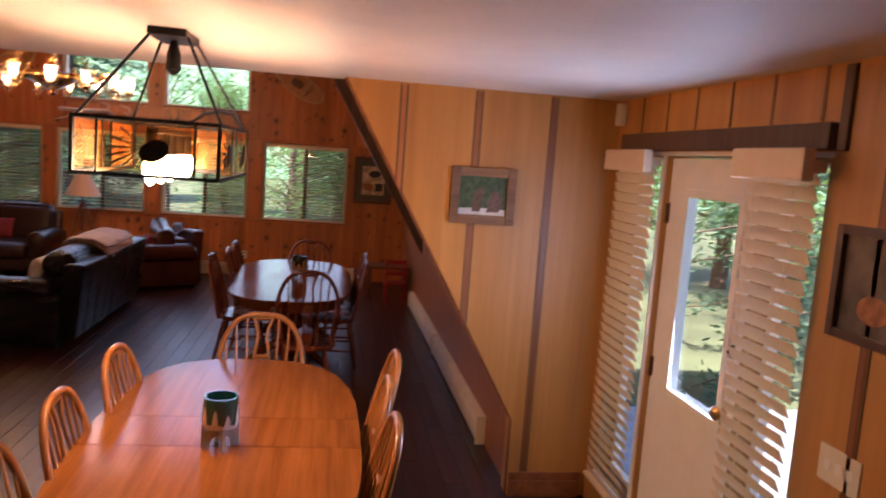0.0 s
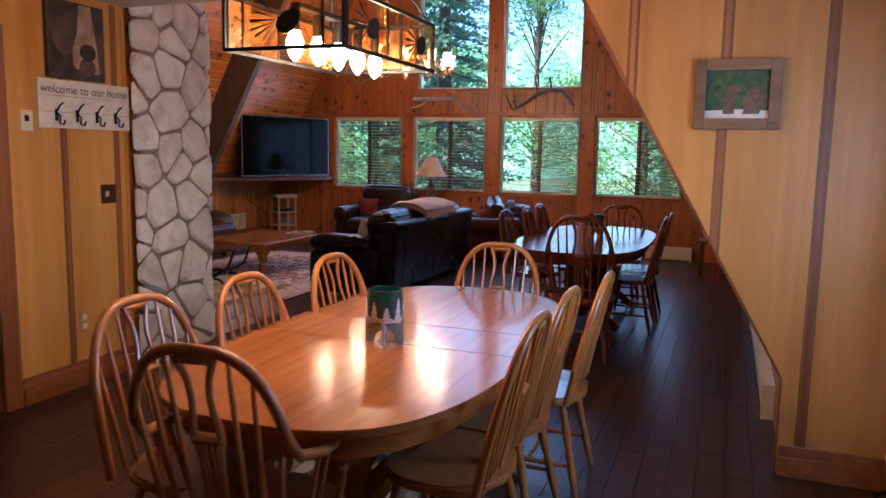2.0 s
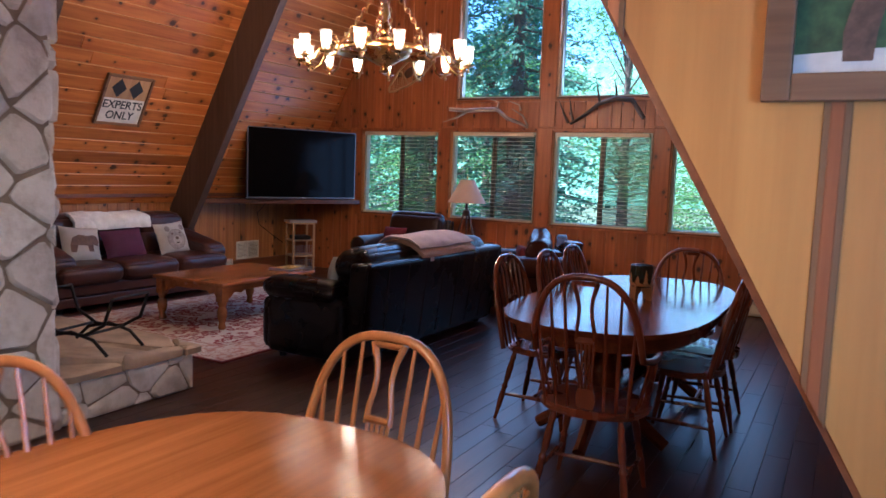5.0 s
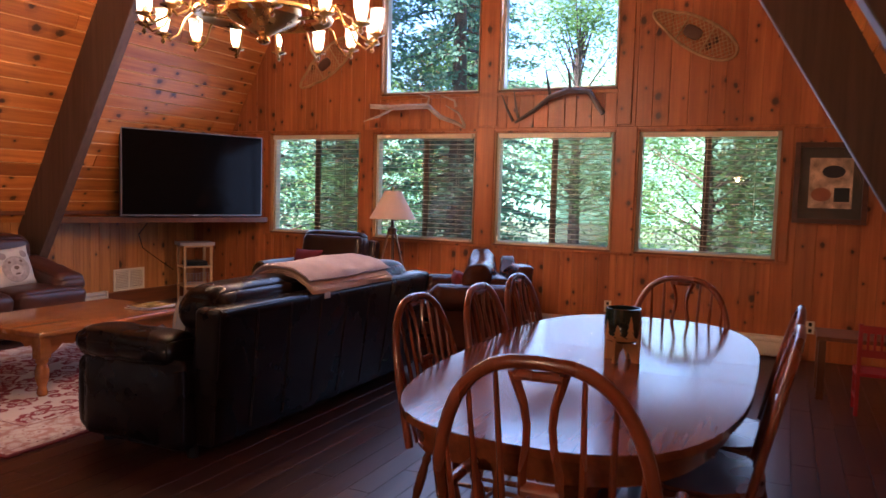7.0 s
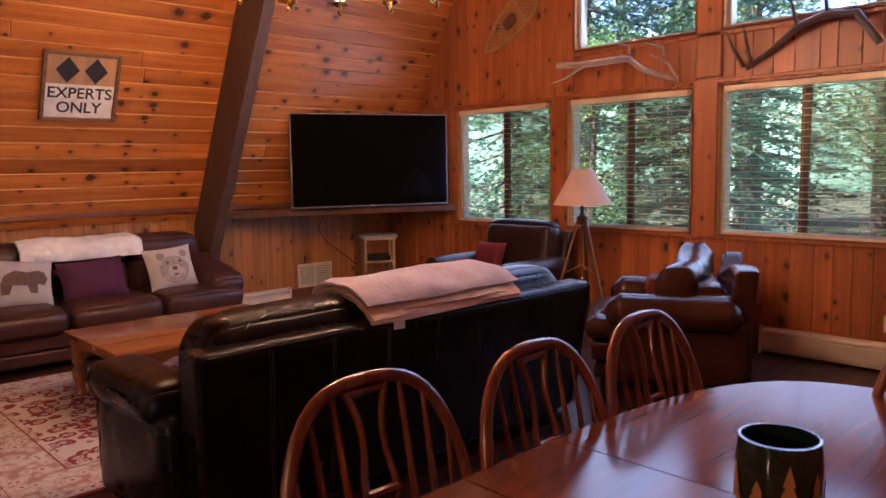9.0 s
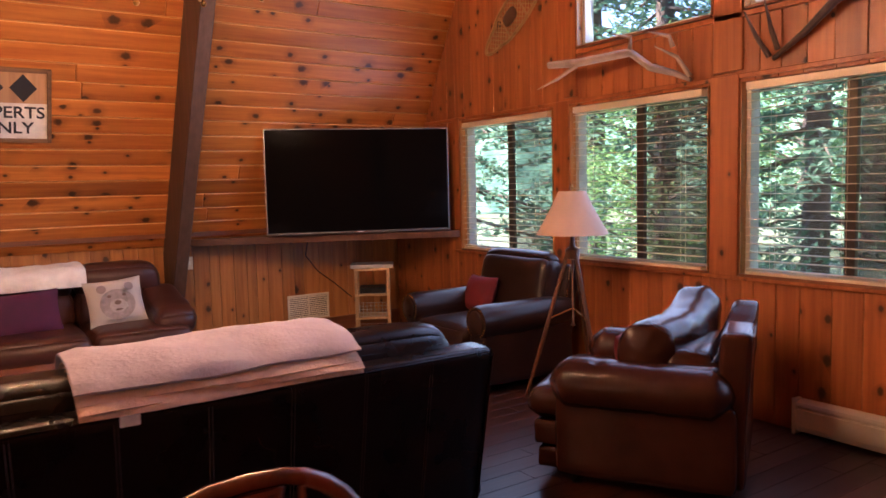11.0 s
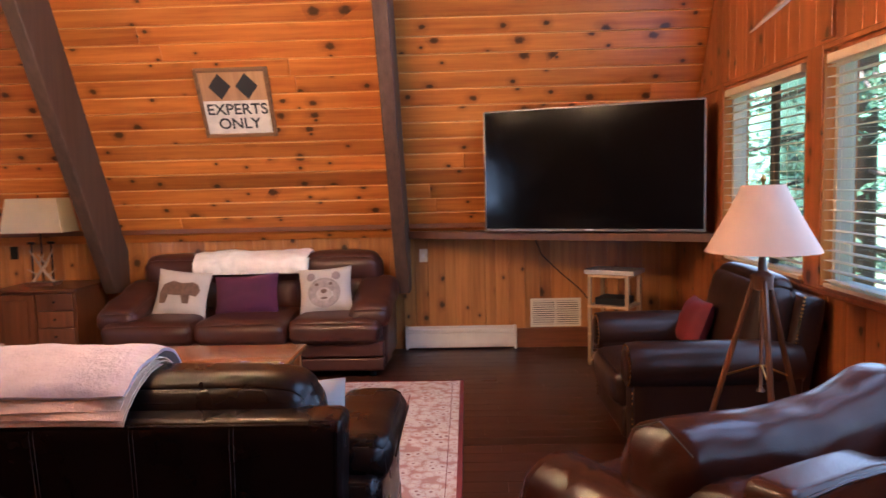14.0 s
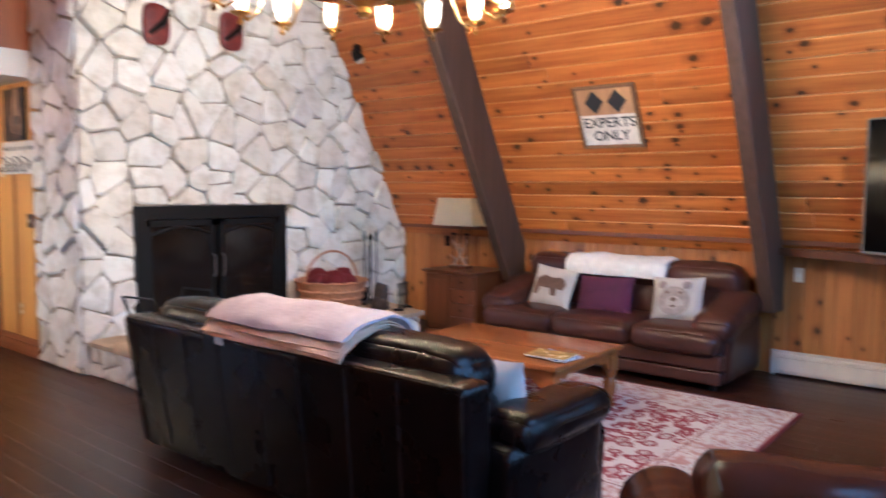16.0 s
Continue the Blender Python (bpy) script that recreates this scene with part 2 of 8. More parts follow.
M_LEATHERC = leather_mat("dark_brown_club_leather", (0.020, 0.0088, 0.0062), 0.30, 0.30)
M_LEATHERW = leather_mat("worn_red_brown_leather", (0.036, 0.0112, 0.0068), 0.21, 0.26)
M_LEATHERK = leather_mat("black_brown_leather", (0.0052, 0.0029, 0.0025), 0.26, 0.21)
M_BLACK = plain("black_iron", (0.012, 0.011, 0.010), 0.5, 0.6, vary=0.2)
M_SCREEN = plain("tv_screen", (0.002, 0.002, 0.002), 0.10, vary=0.05)
M_SCREEN.node_tree.nodes["Principled BSDF"].inputs["Specular IOR Level"].default_value = 0.12
M_SILVER = plain("brushed_metal", (0.45, 0.43, 0.41), 0.35, 0.9, vary=0.1)
M_BEZEL = plain("tv_bezel", (0.16, 0.15, 0.145), 0.4, 0.8, vary=0.1)
M_BRASS = plain("aged_brass", (0.50, 0.30, 0.09), 0.28, 1.0, vary=0.25)
M_GLASS = glass_mat("pane_glass")
M_BUG = screen_mat("insect_screen")
M_STONE, sn, sl, sb = shader("whitewashed_stone")
s_at = sn.new("ShaderNodeTexCoord").outputs["Object"]
s_own = sn.new("ShaderNodeObjectInfo").outputs["Random"]
s_tone = ramp(sn, [(0.0, (0.82, 0.80, 0.75)), (0.5, (0.78, 0.75, 0.69)), (0.8, (0.72, 0.67, 0.58)), (1.0, (0.64, 0.61, 0.58))])
sl.new(s_own, s_tone.inputs[0])
s_wash = ramp(sn, [(0.30, (0.62, 0.57, 0.50)), (0.55, (1, 1, 1))])
sl.new(noise_node(sn, sl, s_at, 7.0, 6, 0.65).outputs[0], s_wash.inputs[0])
sl.new(mixc(sn, sl, "MULTIPLY", 0.8, s_tone.outputs[0], s_wash.outputs[0]), sb.inputs["Base Color"])
sb.inputs["Roughness"].default_value = 0.85
add_bump(sn, sl, sb, noise_node(sn, sl, s_at, 22.0, 6, 0.6).outputs[0], 0.7, 0.012)
M_MORTAR = plain("mortar", (0.27, 0.22, 0.16), 0.9, vary=0.3, scale=9, bump=0.5)
M_FLAG = plain("flagstone", (0.40, 0.30, 0.20), 0.75, vary=0.35, scale=5, bump=0.5, bump_scale=30)
M_DARKGAP = plain("shadow_gap", (0.02, 0.012, 0.008), 0.9)
M_BULB = glow("lit_bulb", (1.0, 0.74, 0.42), 8)

# ---------- mesh tools ----------


def box(bm, x0, y0, z0, x1, y1, z1, bev=0.0, seg=2):
    made = bmesh.ops.create_cube(bm, size=1)["verts"]
    bmesh.ops.transform(bm, verts=made, matrix=Matrix.Translation(((x0 + x1) / 2, (y0 + y1) / 2, (z0 + z1) / 2)) @ Matrix.Diagonal((abs(x1 - x0), abs(y1 - y0), abs(z1 - z0), 1)))
    if bev:
        edges = list({e for v in made for e in v.link_edges})
        bmesh.ops.bevel(bm, geom=edges, offset=bev, segments=seg, affect="EDGES", profile=0.6)
    return made


def boxes(*rows, bev=0.0):
    bm = bmesh.new()
    for r in rows:
        box(bm, *r, bev=bev)
    return bm


def tube(bm, pts, radius, seg=8, flat=1.0, closed=False):
    """A bar along points; radius one number or one a point; flat squeezes it along its own binormal."""
    pts = [Vector(p) for p in pts]
    n = len(pts)
    rings, side = [], None
    for i, p in enumerate(pts):
        a, b = pts[max(i - 1, 0)], pts[min(i + 1, n - 1)]
        if closed:
            a, b = pts[i - 1], pts[(i + 1) % n]
        t = (b - a).normalized()
        if side is None:
            side = t.orthogonal().normalized()
        side = (side - t * side.dot(t)).normalized()
        other = t.cross(side)
        r = radius[i] if isinstance(radius, (list, tuple)) else radius
        rings.append([bm.verts.new(p + r * (math.cos(k * math.tau / seg) * side + flat * math.sin(k * math.tau / seg) * other)) for k in range(seg)])
    for i in range(n if closed else n - 1):
        r0, r1 = rings[i], rings[(i + 1) % n]
        for k in range(seg):
            bm.faces.new((r0[k], r0[(k + 1) % seg], r1[(k + 1) % seg], r1[k]))
    if not closed:
        bm.faces.new(rings[0][::-1])
        bm.faces.new(rings[-1])


def lathe(bm, profile, seg=20, m=None):
    """A turned body from (radius, height) pairs, round z."""
    m = m or Matrix()
    rings = [[bm.verts.new(m @ Vector((r * math.cos(k * math.tau / seg), r * math.sin(k * math.tau / seg), z))) for k in range(seg)] for r, z in profile]
    for r0, r1 in zip(rings, rings[1:]):
        for k in range(seg):
            bm.faces.new((r0[k], r0[(k + 1) % seg], r1[(k + 1) % seg], r1[k]))
    bm.faces.new(rings[0][::-1])
    bm.faces.new(rings[-1])


def prism(bm, outline, m, depth):
    """An outline (u, v) pushed through by depth along the third axis of m."""
    low = [bm.verts.new(m @ Vector((u, v, 0))) for u, v in outline]
    top = [bm.verts.new(m @ Vector((u, v, depth))) for u, v in outline]
    bm.faces.new(low[::-1])
    bm.faces.new(top)
    for i in range(len(low)):
        j = (i + 1) % len(low)
        bm.faces.new((low[i], low[j], top[j], top[i]))


def cushion(bm, x0, y0, z0, x1, y1, z1, e=0.4, nu=20, nv=12, m=None, puff=0.0):
    """A stuffed body: a superellipsoid that fills the box."""
    c = Vector(((x0 + x1) / 2, (y0 + y1) / 2, (z0 + z1) / 2))
    h = Vector(((x1 - x0) / 2, (y1 - y0) / 2, (z1 - z0) / 2))
    m = m or Matrix()

    def pw(v, k):
        return math.copysign(abs(v) ** k, v)
    rings = []
    for i in range(1, nv):
        a = -math.pi / 2 + math.pi * i / nv
        ring = []
        for k in range(nu):
            o = math.tau * k / nu
            ring.append(bm.verts.new(m @ (c + Vector((h.x * pw(math.cos(a), e) * pw(math.cos(o), e), h.y * pw(math.cos(a), e) * pw(math.sin(o), e), h.z * pw(math.sin(a), e + 0.15))))))
        rings.append(ring)
    lo, hi = bm.verts.new(m @ (c - Vector((0, 0, h.z)))), bm.verts.new(m @ (c + Vector((0, 0, h.z))))
    for r0, r1 in zip(rings, rings[1:]):
        for k in range(nu):
            bm.faces.new((r0[k], r0[(k + 1) % nu], r1[(k + 1) % nu], r1[k]))
    for k in range(nu):
        bm.faces.new((lo, rings[0][(k + 1) % nu], rings[0][k]))
        bm.faces.new((hi, rings[-1][k], rings[-1][(k + 1) % nu]))


def part(name, bm, material, parent=None, label="", smooth=True):
    bmesh.ops.recalc_face_normals(bm, faces=bm.faces)
    me = bpy.data.meshes.new(name)
    bm.to_mesh(me)
    bm.free()
    me.materials.append(material)
    if smooth:
        me.polygons.foreach_set("use_smooth", [True] * len(me.polygons))
        me.set_sharp_from_angle(angle=radians(38))
    ob = new(name, me)
    if parent is not None:
        ob.parent = parent
    if label:
        ob["label"] = label
    return ob


def thing(name, label, category, m=None, group="", kind=""):
    ob = new(name)
    ob.empty_display_size = 0.1
    if m is not None:
        ob.matrix_world = m
    return tagged(ob, label, category, group, kind)


def plate(name, o, u, v, u0, u1, v0, v1, material, parent, thick=0.012, edge=0.004, rim=None):
    """A flat piece with chamfered rim on the plane through o along u and v; it stands proud along u x v."""
    o, u, v = Vector(o), Vector(u), Vector(v)
    w = u.cross(v).normalized()
    p = []
    for d, k in ((0, 0), (thick - edge, 0), (thick, edge)):
        for a, b in ((u0 + k, v0 + k), (u1 - k, v0 + k), (u1 - k, v1 - k), (u0 + k, v1 - k)):
            p.append(o + u * a + v * b + w * d)
    f = [(8, 9, 10, 11)]
    for r in (0, 4):
        for k in range(4):
            j = (k + 1) % 4
            f.append((r + k, r + j, r + 4 + j, r + 4 + k))
    me = bpy.data.meshes.new(name)
    me.from_pydata(p, [], f)
    me.materials.append(material)
    # rim: second colour for both long bevels, a painted highlight
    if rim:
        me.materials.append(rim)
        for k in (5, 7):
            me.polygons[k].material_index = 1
    ob = new(name, me)
    ob.parent = parent
    return ob

# ---------- structure ----------
RNG = random.Random(7)


def wall_with_holes(name, axis, at, thick, a0, a1, z0, z1, holes, material, label):
    """A wall of one thickness whose openings (a0, a1, z0, z1) go through it."""
    cuts_a = sorted({a0, a1, *[h[0] for h in holes], *[h[1] for h in holes]})
    bm = bmesh.new()
    for p, q in zip(cuts_a, cuts_a[1:]):
        mid, z = (p + q) / 2, z0
        for h in sorted([h for h in holes if h[0] < mid < h[1]], key=lambda h: h[2]):
            if h[2] > z:
                box(bm, *((p, at, z, q, at + thick, h[2]) if axis == "x" else (at, p, z, at + thick, q, h[2])))
            z = h[3]
        if z < z1:
            box(bm, *((p, at, z, q, at + thick, z1) if axis == "x" else (at, p, z, at + thick, q, z1)))
    return tagged(part(name, bm, material, smooth=False), label, "wall", kind="structure")


# floor slab; its planks come last in the file
floor = tagged(part("floor", boxes((-6.8, -3.8, -0.14, 2.0, 10.2, -0.012)), M_DARKGAP, smooth=False), "dark brown laminate plank floor with narrow joints", "floor", kind="structure")

holes = [(a, b, SILL, HEAD) for a, b in WINDOWS] + [(a, b, UP0, UP1) for a, b in UPPER]
wall_north = wall_with_holes("wall_north", "x", NORTH + 0.012, 0.14, -7.2, 1.95, -0.1, 8.6, holes, M_PINE, "gable wall of upright knotty pine boards with windows")
wall_west = tagged(part("wall_west", boxes((WEST - 0.15, 3.3, -0.1, WEST - 0.012, 10.1, 1.12)), M_KNEE, smooth=False), "low knee wall of upright pine boards under the roof slope", "wall", kind="structure")
wall_east = tagged(part("wall_east", boxes((EAST + 0.06, 2.72, -0.1, EAST + 0.16, 10.1, 1.45)), M_TRIM, smooth=False), "low dark wooden knee wall under the roof slope", "wall", kind="structure")


def roof(side):
    bm = bmesh.new()
    z0, z1 = (1.0, 8.56) if side < 0 else (0.9, 8.56)
    y0, y1 = (2.71, 10.25)
    pts = [(slope_x(z0, side), z0), (slope_x(z1, side), z1), (slope_x(z1, side) + side * 0.25, z1 + 0.1), (slope_x(z0, side) + side * 0.25, z0)]
    lo = [bm.verts.new((x + side * 0.016, y0, z)) for x, z in pts]
    hi = [bm.verts.new((x + side * 0.016, y1, z)) for x, z in pts]
    for i in range(4):
        bm.faces.new((lo[i], lo[(i + 1) % 4], hi[(i + 1) % 4], hi[i]))
    bm.faces.new(lo)
    bm.faces.new(hi)
    return bm


roof_west = tagged(part("ceiling_slope_west", roof(-1), M_SLOPE, smooth=False), "steep A-frame slope of knotty orange pine boards laid level", "ceiling", kind="structure")
roof_east = tagged(part("ceiling_slope_east", roof(1), M_SLOPE, smooth=False), "steep A-frame slope of knotty orange pine boards laid level", "ceiling", kind="structure")
tagged(part("baseboard_west", boxes((WEST - 0.02, 8.55, 0, WEST + 0.02, 9.96, 0.17)), M_TRIMH, smooth=False), "brown wooden skirting board along the knee wall", "skirting board", kind="structure")
tagged(part("trim_slope_foot", boxes((WEST - 0.05, 3.4, 1.075, slope_x(1.1, -1) + 0.012, 9.97, 1.115)), M_TRIMH, smooth=False), "narrow wooden moulding where slope meets knee wall", "moulding", kind="structure")


def beam(name, y0, y1, side, z0, z1):
    """A rafter that stands proud of the slope."""
    bm = bmesh.new()
    inner = (lambda z: 0.58 - 0.59 * (z - 1.8)) if side > 0 else (lambda z: -6.39 + 0.545 * (z - 0.536))
    prof = [(inner(z0), z0), (inner(z1), z1), (slope_x(z1, side) + side * 0.01, z1), (slope_x(z0, side) + side * 0.01, z0)]
    prism(bm, [(x, z) for x, z in prof], Matrix(((1, 0, 0, 0), (0, 0, 1, y0), (0, 1, 0, 0), (0, 0, 0, 1))), y1 - y0)
    bmesh.ops.bevel(bm, geom=list(bm.edges), offset=0.006, segments=1, affect="EDGES")
    return tagged(part(name, bm, M_BEAM, smooth=False), "dark stained timber rafter running up the slope", "beam", "rafters", "structure")


for k, (y0, y1) in enumerate(((5.045, 5.155), (7.56, 7.668))):
    beam("beam_west", y0, y1, -1, 0.53 if k else 0.58, 8.0)
    beam("beam_east", y0, y1, 1, 0.78, 8.0)

# dining end: ceiling, walls, loft edge
tagged(part("ceiling", boxes((-3.9, -3.7, LOFT_Z, 1.75, LOFT_Y + 0.14, LOFT_Z + 0.22)), M_CEIL, smooth=False), "smooth off-white painted ceiling over the dining end", "ceiling", kind="structure")
tagged(part("wall_south", boxes((-3.9, -3.75, -0.1, 1.75, -3.6, LOFT_Z)), M_PANEL, smooth=False), "tan wood panelled wall", "wall", kind="structure")
door_holes = [(1.10, 1.90, -0.1, 2.08), (1.94, 2.42, 0.24, 2.06), (0.68, 1.06, 0.24, 2.06)]
wall_door = wall_with_holes("wall_door", "y", DOOR_X, 0.14, -3.7, LOFT_Y + 0.15, -0.1, LOFT_Z, door_holes, M_PANEL, "tan panelled wall with the entry door")
HOOK_X = -2.87
wall_hook = wall_with_holes("wall_hook", "y", HOOK_X - 0.14, 0.14, -3.7, 2.69, -0.1, LOFT_Z, [(0.82, 1.70, -0.1, 2.05)], M_HONEY, "honey coloured wood panelled wall")
tagged(part("wall_hall", boxes((-5.2, -0.6, -0.1, -5.1, 2.69, LOFT_Z), (-5.2, -0.7, -0.1, HOOK_X - 0.14, -0.6, LOFT_Z), (-5.2, 2.60, -0.1, HOOK_X - 0.14, 2.69, LOFT_Z), (-5.2, -0.7, LOFT_Z, HOOK_X - 0.1, 2.69, LOFT_Z + 0.1)), plain("hall_paint", (0.42, 0.40, 0.30), 0.6), smooth=False), "plain grey green hall beyond the doorway", "wall", kind="structure")
# the picture wall, cut by the rafter
bm = bmesh.new()
EDGE = lambda z: 1.168 - 0.574 * (z - 0.47)
outline = [(1.15, 0), (DOOR_X, 0), (DOOR_X, LOFT_Z), (EDGE(LOFT_Z), LOFT_Z), (1.15, 0.47)]
XZ = lambda y: Matrix(((1, 0, 0, 0), (0, 0, 1, y), (0, 1, 0, 0), (0, 0, 0, 1)))
prism(bm, outline, XZ(LOFT_Y), 0.13)
wall_picture = tagged(part("wall_picture", bm, M_PANEL, smooth=False), "tan wood panelled wall cut along the rafter slope", "wall", kind="structure")
bm = bmesh.new()
tube(bm, [(EDGE(LOFT_Z) - 0.005, LOFT_Y + 0.02, LOFT_Z), (1.155, LOFT_Y + 0.02, 0.47), (1.155, LOFT_Y + 0.02, 0.0)], 0.022, 4)
tagged(part("trim_slope_edge", bm, M_TRIMH, smooth=False), "dark reddish wooden trim along the slanted wall edge", "trim", kind="structure")
# gable wall of the loft and what closes the A-frame to the south
tagged(part("wall_loft", boxes((-7.0, 2.58, LOFT_Z + 0.22, 1.9, 2.68, 8.6)), M_PINE, smooth=False), "pine boarded wall above the loft edge", "wall", kind="structure")
tagged(part("wall_behind_chimney", boxes((-7.0, 2.70, -0.1, HOOK_X - 0.02, 2.78, 8.5)), M_PINE, smooth=False), "plain boarded wall behind the chimney", "wall", kind="structure")


def battens(parent, o, u, at, z1):
    for a in at:
        top = z1(a) if callable(z1) else z1
        plate("groove_batten", o, u, (0, 0, 1), a - 0.024, a + 0.024, 0.14, top, M_GROOVE, parent, 0.004, 0.002)
        plate("groove_batten", o, u, (0, 0, 1), a - 0.012, a + 0.012, 0.14, top, M_TRIM, parent, 0.006, 0.002)


battens(wall_picture, (0, LOFT_Y, 0), (1, 0, 0), (0.381, 0.806, 1.245), lambda a: LOFT_Z - 0.01)
for ob in [o for o in wall_picture.children]:
    # battens start at the slanted edge
    for v in ob.data.vertices:
        if v.co.x < 1.14:
            v.co.z = max(v.co.z, 0.47 + (1.15 - v.co.x) / 0.574)
battens(wall_hook, (HOOK_X, 0, 0), (0, 1, 0), (2.19, 2.60, 0.5, 0.1, -0.4, -0.9, -1.5), LOFT_Z - 0.01)
battens(wall_door, (DOOR_X, 0, 0), (0, -1, 0), (-0.40, 0.05, 0.5, 1.0, 1.5), LOFT_Z - 0.01)
for a in (2.25, 1.95, 1.65, 1.35, 1.05, 0.75):
    plate("groove_batten", (DOOR_X, 0, 0), (0, -1, 0), (0, 0, 1), -a - 0.008, -a + 0.008, 2.20, LOFT_Z, M_GROOVE, wall_door, 0.004, 0.001)


def skirting(name, rows):
    tagged(part(name, boxes(*rows, bev=0.006), M_TRIMH, smooth=False), "reddish brown two-step wooden skirting board", "skirting board", kind="structure")


skirting("baseboard_picture", [(1.155, LOFT_Y - 0.03, 0, 1.60, LOFT_Y, 0.10), (1.155, LOFT_Y - 0.018, 0.10, 1.60, LOFT_Y, 0.15)])
skirting("baseboard_hook", [(HOOK_X, 1.82, 0, HOOK_X + 0.03, 2.69, 0.11), (HOOK_X, 1.82, 0.11, HOOK_X + 0.018, 2.69, 0.16), (HOOK_X, -3.6, 0, HOOK_X + 0.03, 0.60, 0.11)])
skirting("baseboard_door", [(DOOR_X - 0.03, -3.6, 0, DOOR_X, 0.55, 0.11)])
tagged(part("trim_hall_casing", boxes((HOOK_X - 0.02, 1.70, 0, HOOK_X + 0.025, 1.81, 2.14), (HOOK_X - 0.02, 0.71, 0, HOOK_X + 0.025, 0.82, 2.14), (HOOK_X - 0.02, 0.82, 2.05, HOOK_X + 0.025, 1.70, 2.14), bev=0.008), M_TRIM, smooth=False), "honey wood casing round the hall doorway", "door casing", kind="structure")
tagged(part("moulding_hook_end", boxes((HOOK_X, 2.665, 0.16, HOOK_X + 0.012, 2.69, LOFT_Z), bev=0.003), M_HONEY, smooth=False), "narrow honey wood corner moulding beside the chimney", "moulding", kind="structure")

# north wall: rails and posts between the windows
bm = bmesh.new()
for a, b in ((-5.50, -5.405), (-4.135, -3.965), (-2.705, -2.505), (-1.235, -1.035), (0.255, 0.335)):
    box(bm, a, NORTH - 0.022, 0.86, b, NORTH + 0.012, 2.10, 0.004, 1)
box(bm, -6.1, NORTH - 0.018, 2.07, 0.85, NORTH + 0.012, 2.10, 0.004, 1)
box(bm, -5.50, NORTH - 0.026, 0.85, 0.335, NORTH + 0.012, 0.875, 0.004, 1)
for a, b in ((-4.02, -3.885), (-2.685, -2.485), (-1.235, -1.10)):
    box(bm, a, NORTH - 0.02, 2.12, b, NORTH + 0.012, 4.4, 0.004, 1)
box(bm, -3.885, NORTH - 0.02, 2.43, -1.235, NORTH + 0.012, 2.465, 0.004, 1)
tagged(part("trim_north", bm, M_PINE, smooth=False), "flat pine trim boards between the gable windows", "trim", kind="structure")


def window(name, x0, x1, z0, z1, slider=True):
    ob = thing(name, "sliding window in a white frame with an insect screen" if slider else "large fixed upper window pane in a white frame", "window", pose((x0 + x1) / 2, NORTH + 0.08, z0), kind="structure")
    w, h, d = (x1 - x0) / 2, z1 - z0, 0.045
    part("window_frame", boxes((-w, -d, 0, -w + 0.035, d, h), (w - 0.035, -d, 0, w, d, h), (-w, -d, 0, w, d, 0.03), (-w, -d, h - 0.03, w, d, h), bev=0.004), M_FRAME, ob, smooth=False)
    for s in (-1, 1):
        part("reveal", boxes((s * w - 0.004, -0.10, 0, s * w + 0.004, -d, h)), M_KNEE, ob, smooth=False)
    part("window_sill", boxes((-w, -0.11, -0.012, w, -d, 0.006), bev=0.003), M_TRIMH, ob, smooth=False)
    if slider:
        part("sash", boxes((-0.03, -0.02, 0.03, 0.03, 0.02, h - 0.03), bev=0.004), plain("sash_bronze", (0.10, 0.075, 0.055), 0.4, 0.5), ob, smooth=False)
        for s in (-1, 1):
            pane = part("pane", boxes((min(s * 0.03, s * (w - 0.035)), -0.003, 0.03, max(s * 0.03, s * (w - 0.035)), 0.003, h - 0.03)), M_GLASS, ob, smooth=False)
            pane.visible_shadow = False
        scr = part("insect_screen", boxes((0.03, 0.022, 0.03, w - 0.035, 0.024, h - 0.03)), M_BUG, ob, "fine dark insect screen", smooth=False)
        scr.visible_shadow = False
    else:
        pane = part("pane", boxes((-w + 0.035, -0.003, 0.03, w - 0.035, 0.003, h - 0.03)), M_GLASS, ob, smooth=False)
        pane.visible_shadow = False
    return ob


def blind(x0, x1, z0, z1, m, slats, label, tilt, group, valance=False, width=0.05):
    """A slatted blind; local x along the slats, z up, y into the room being negative."""
    ob = thing("window_blind", label, "blind", m, group)
    w = (x1 - x0) / 2
    part("headrail", boxes((-w, -0.03, z1 - 0.045, w, 0.03, z1), bev=0.004), M_BLIND, ob, smooth=False)
    if valance:
        part("valance", boxes((-w - 0.02, -0.075, z1 - 0.075, w + 0.02, -0.03, z1 + 0.035), bev=0.008), M_BLIND, ob, smooth=False)
    bm = bmesh.new()
    box(bm, -w, -width / 2, -0.0012, w, width / 2, 0.0012)
    bmesh.ops.rotate(bm, verts=bm.verts, matrix=Matrix.Rotation(tilt, 3, "X"))
    first = part("slat", bm, M_BLIND, ob, smooth=False)
    n = slats
    for k in range(n):
        z = z0 + 0.03 + (z1 - z0 - 0.09) * k / (n - 1)
        s = first if k == 0 else new("slat", first.data)
        s.parent = ob
        s.location = (0, 0, z)
    part("bottom_rail", boxes((-w, -0.026, z0 - 0.004, w, 0.026, z0 + 0.016), bev=0.003), M_BLIND, ob, smooth=False)
    for x in (-w * 0.72, 0, w * 0.72) if w > 0.4 else (-w * 0.6, w * 0.6):
        for y in (-width / 2, width / 2):
            bm = bmesh.new()
            tube(bm, [(x, y, z0), (x, y, z1)], 0.0012, 4)
            part("ladder_cord", bm, M_BLIND, ob, smooth=False)
    return ob


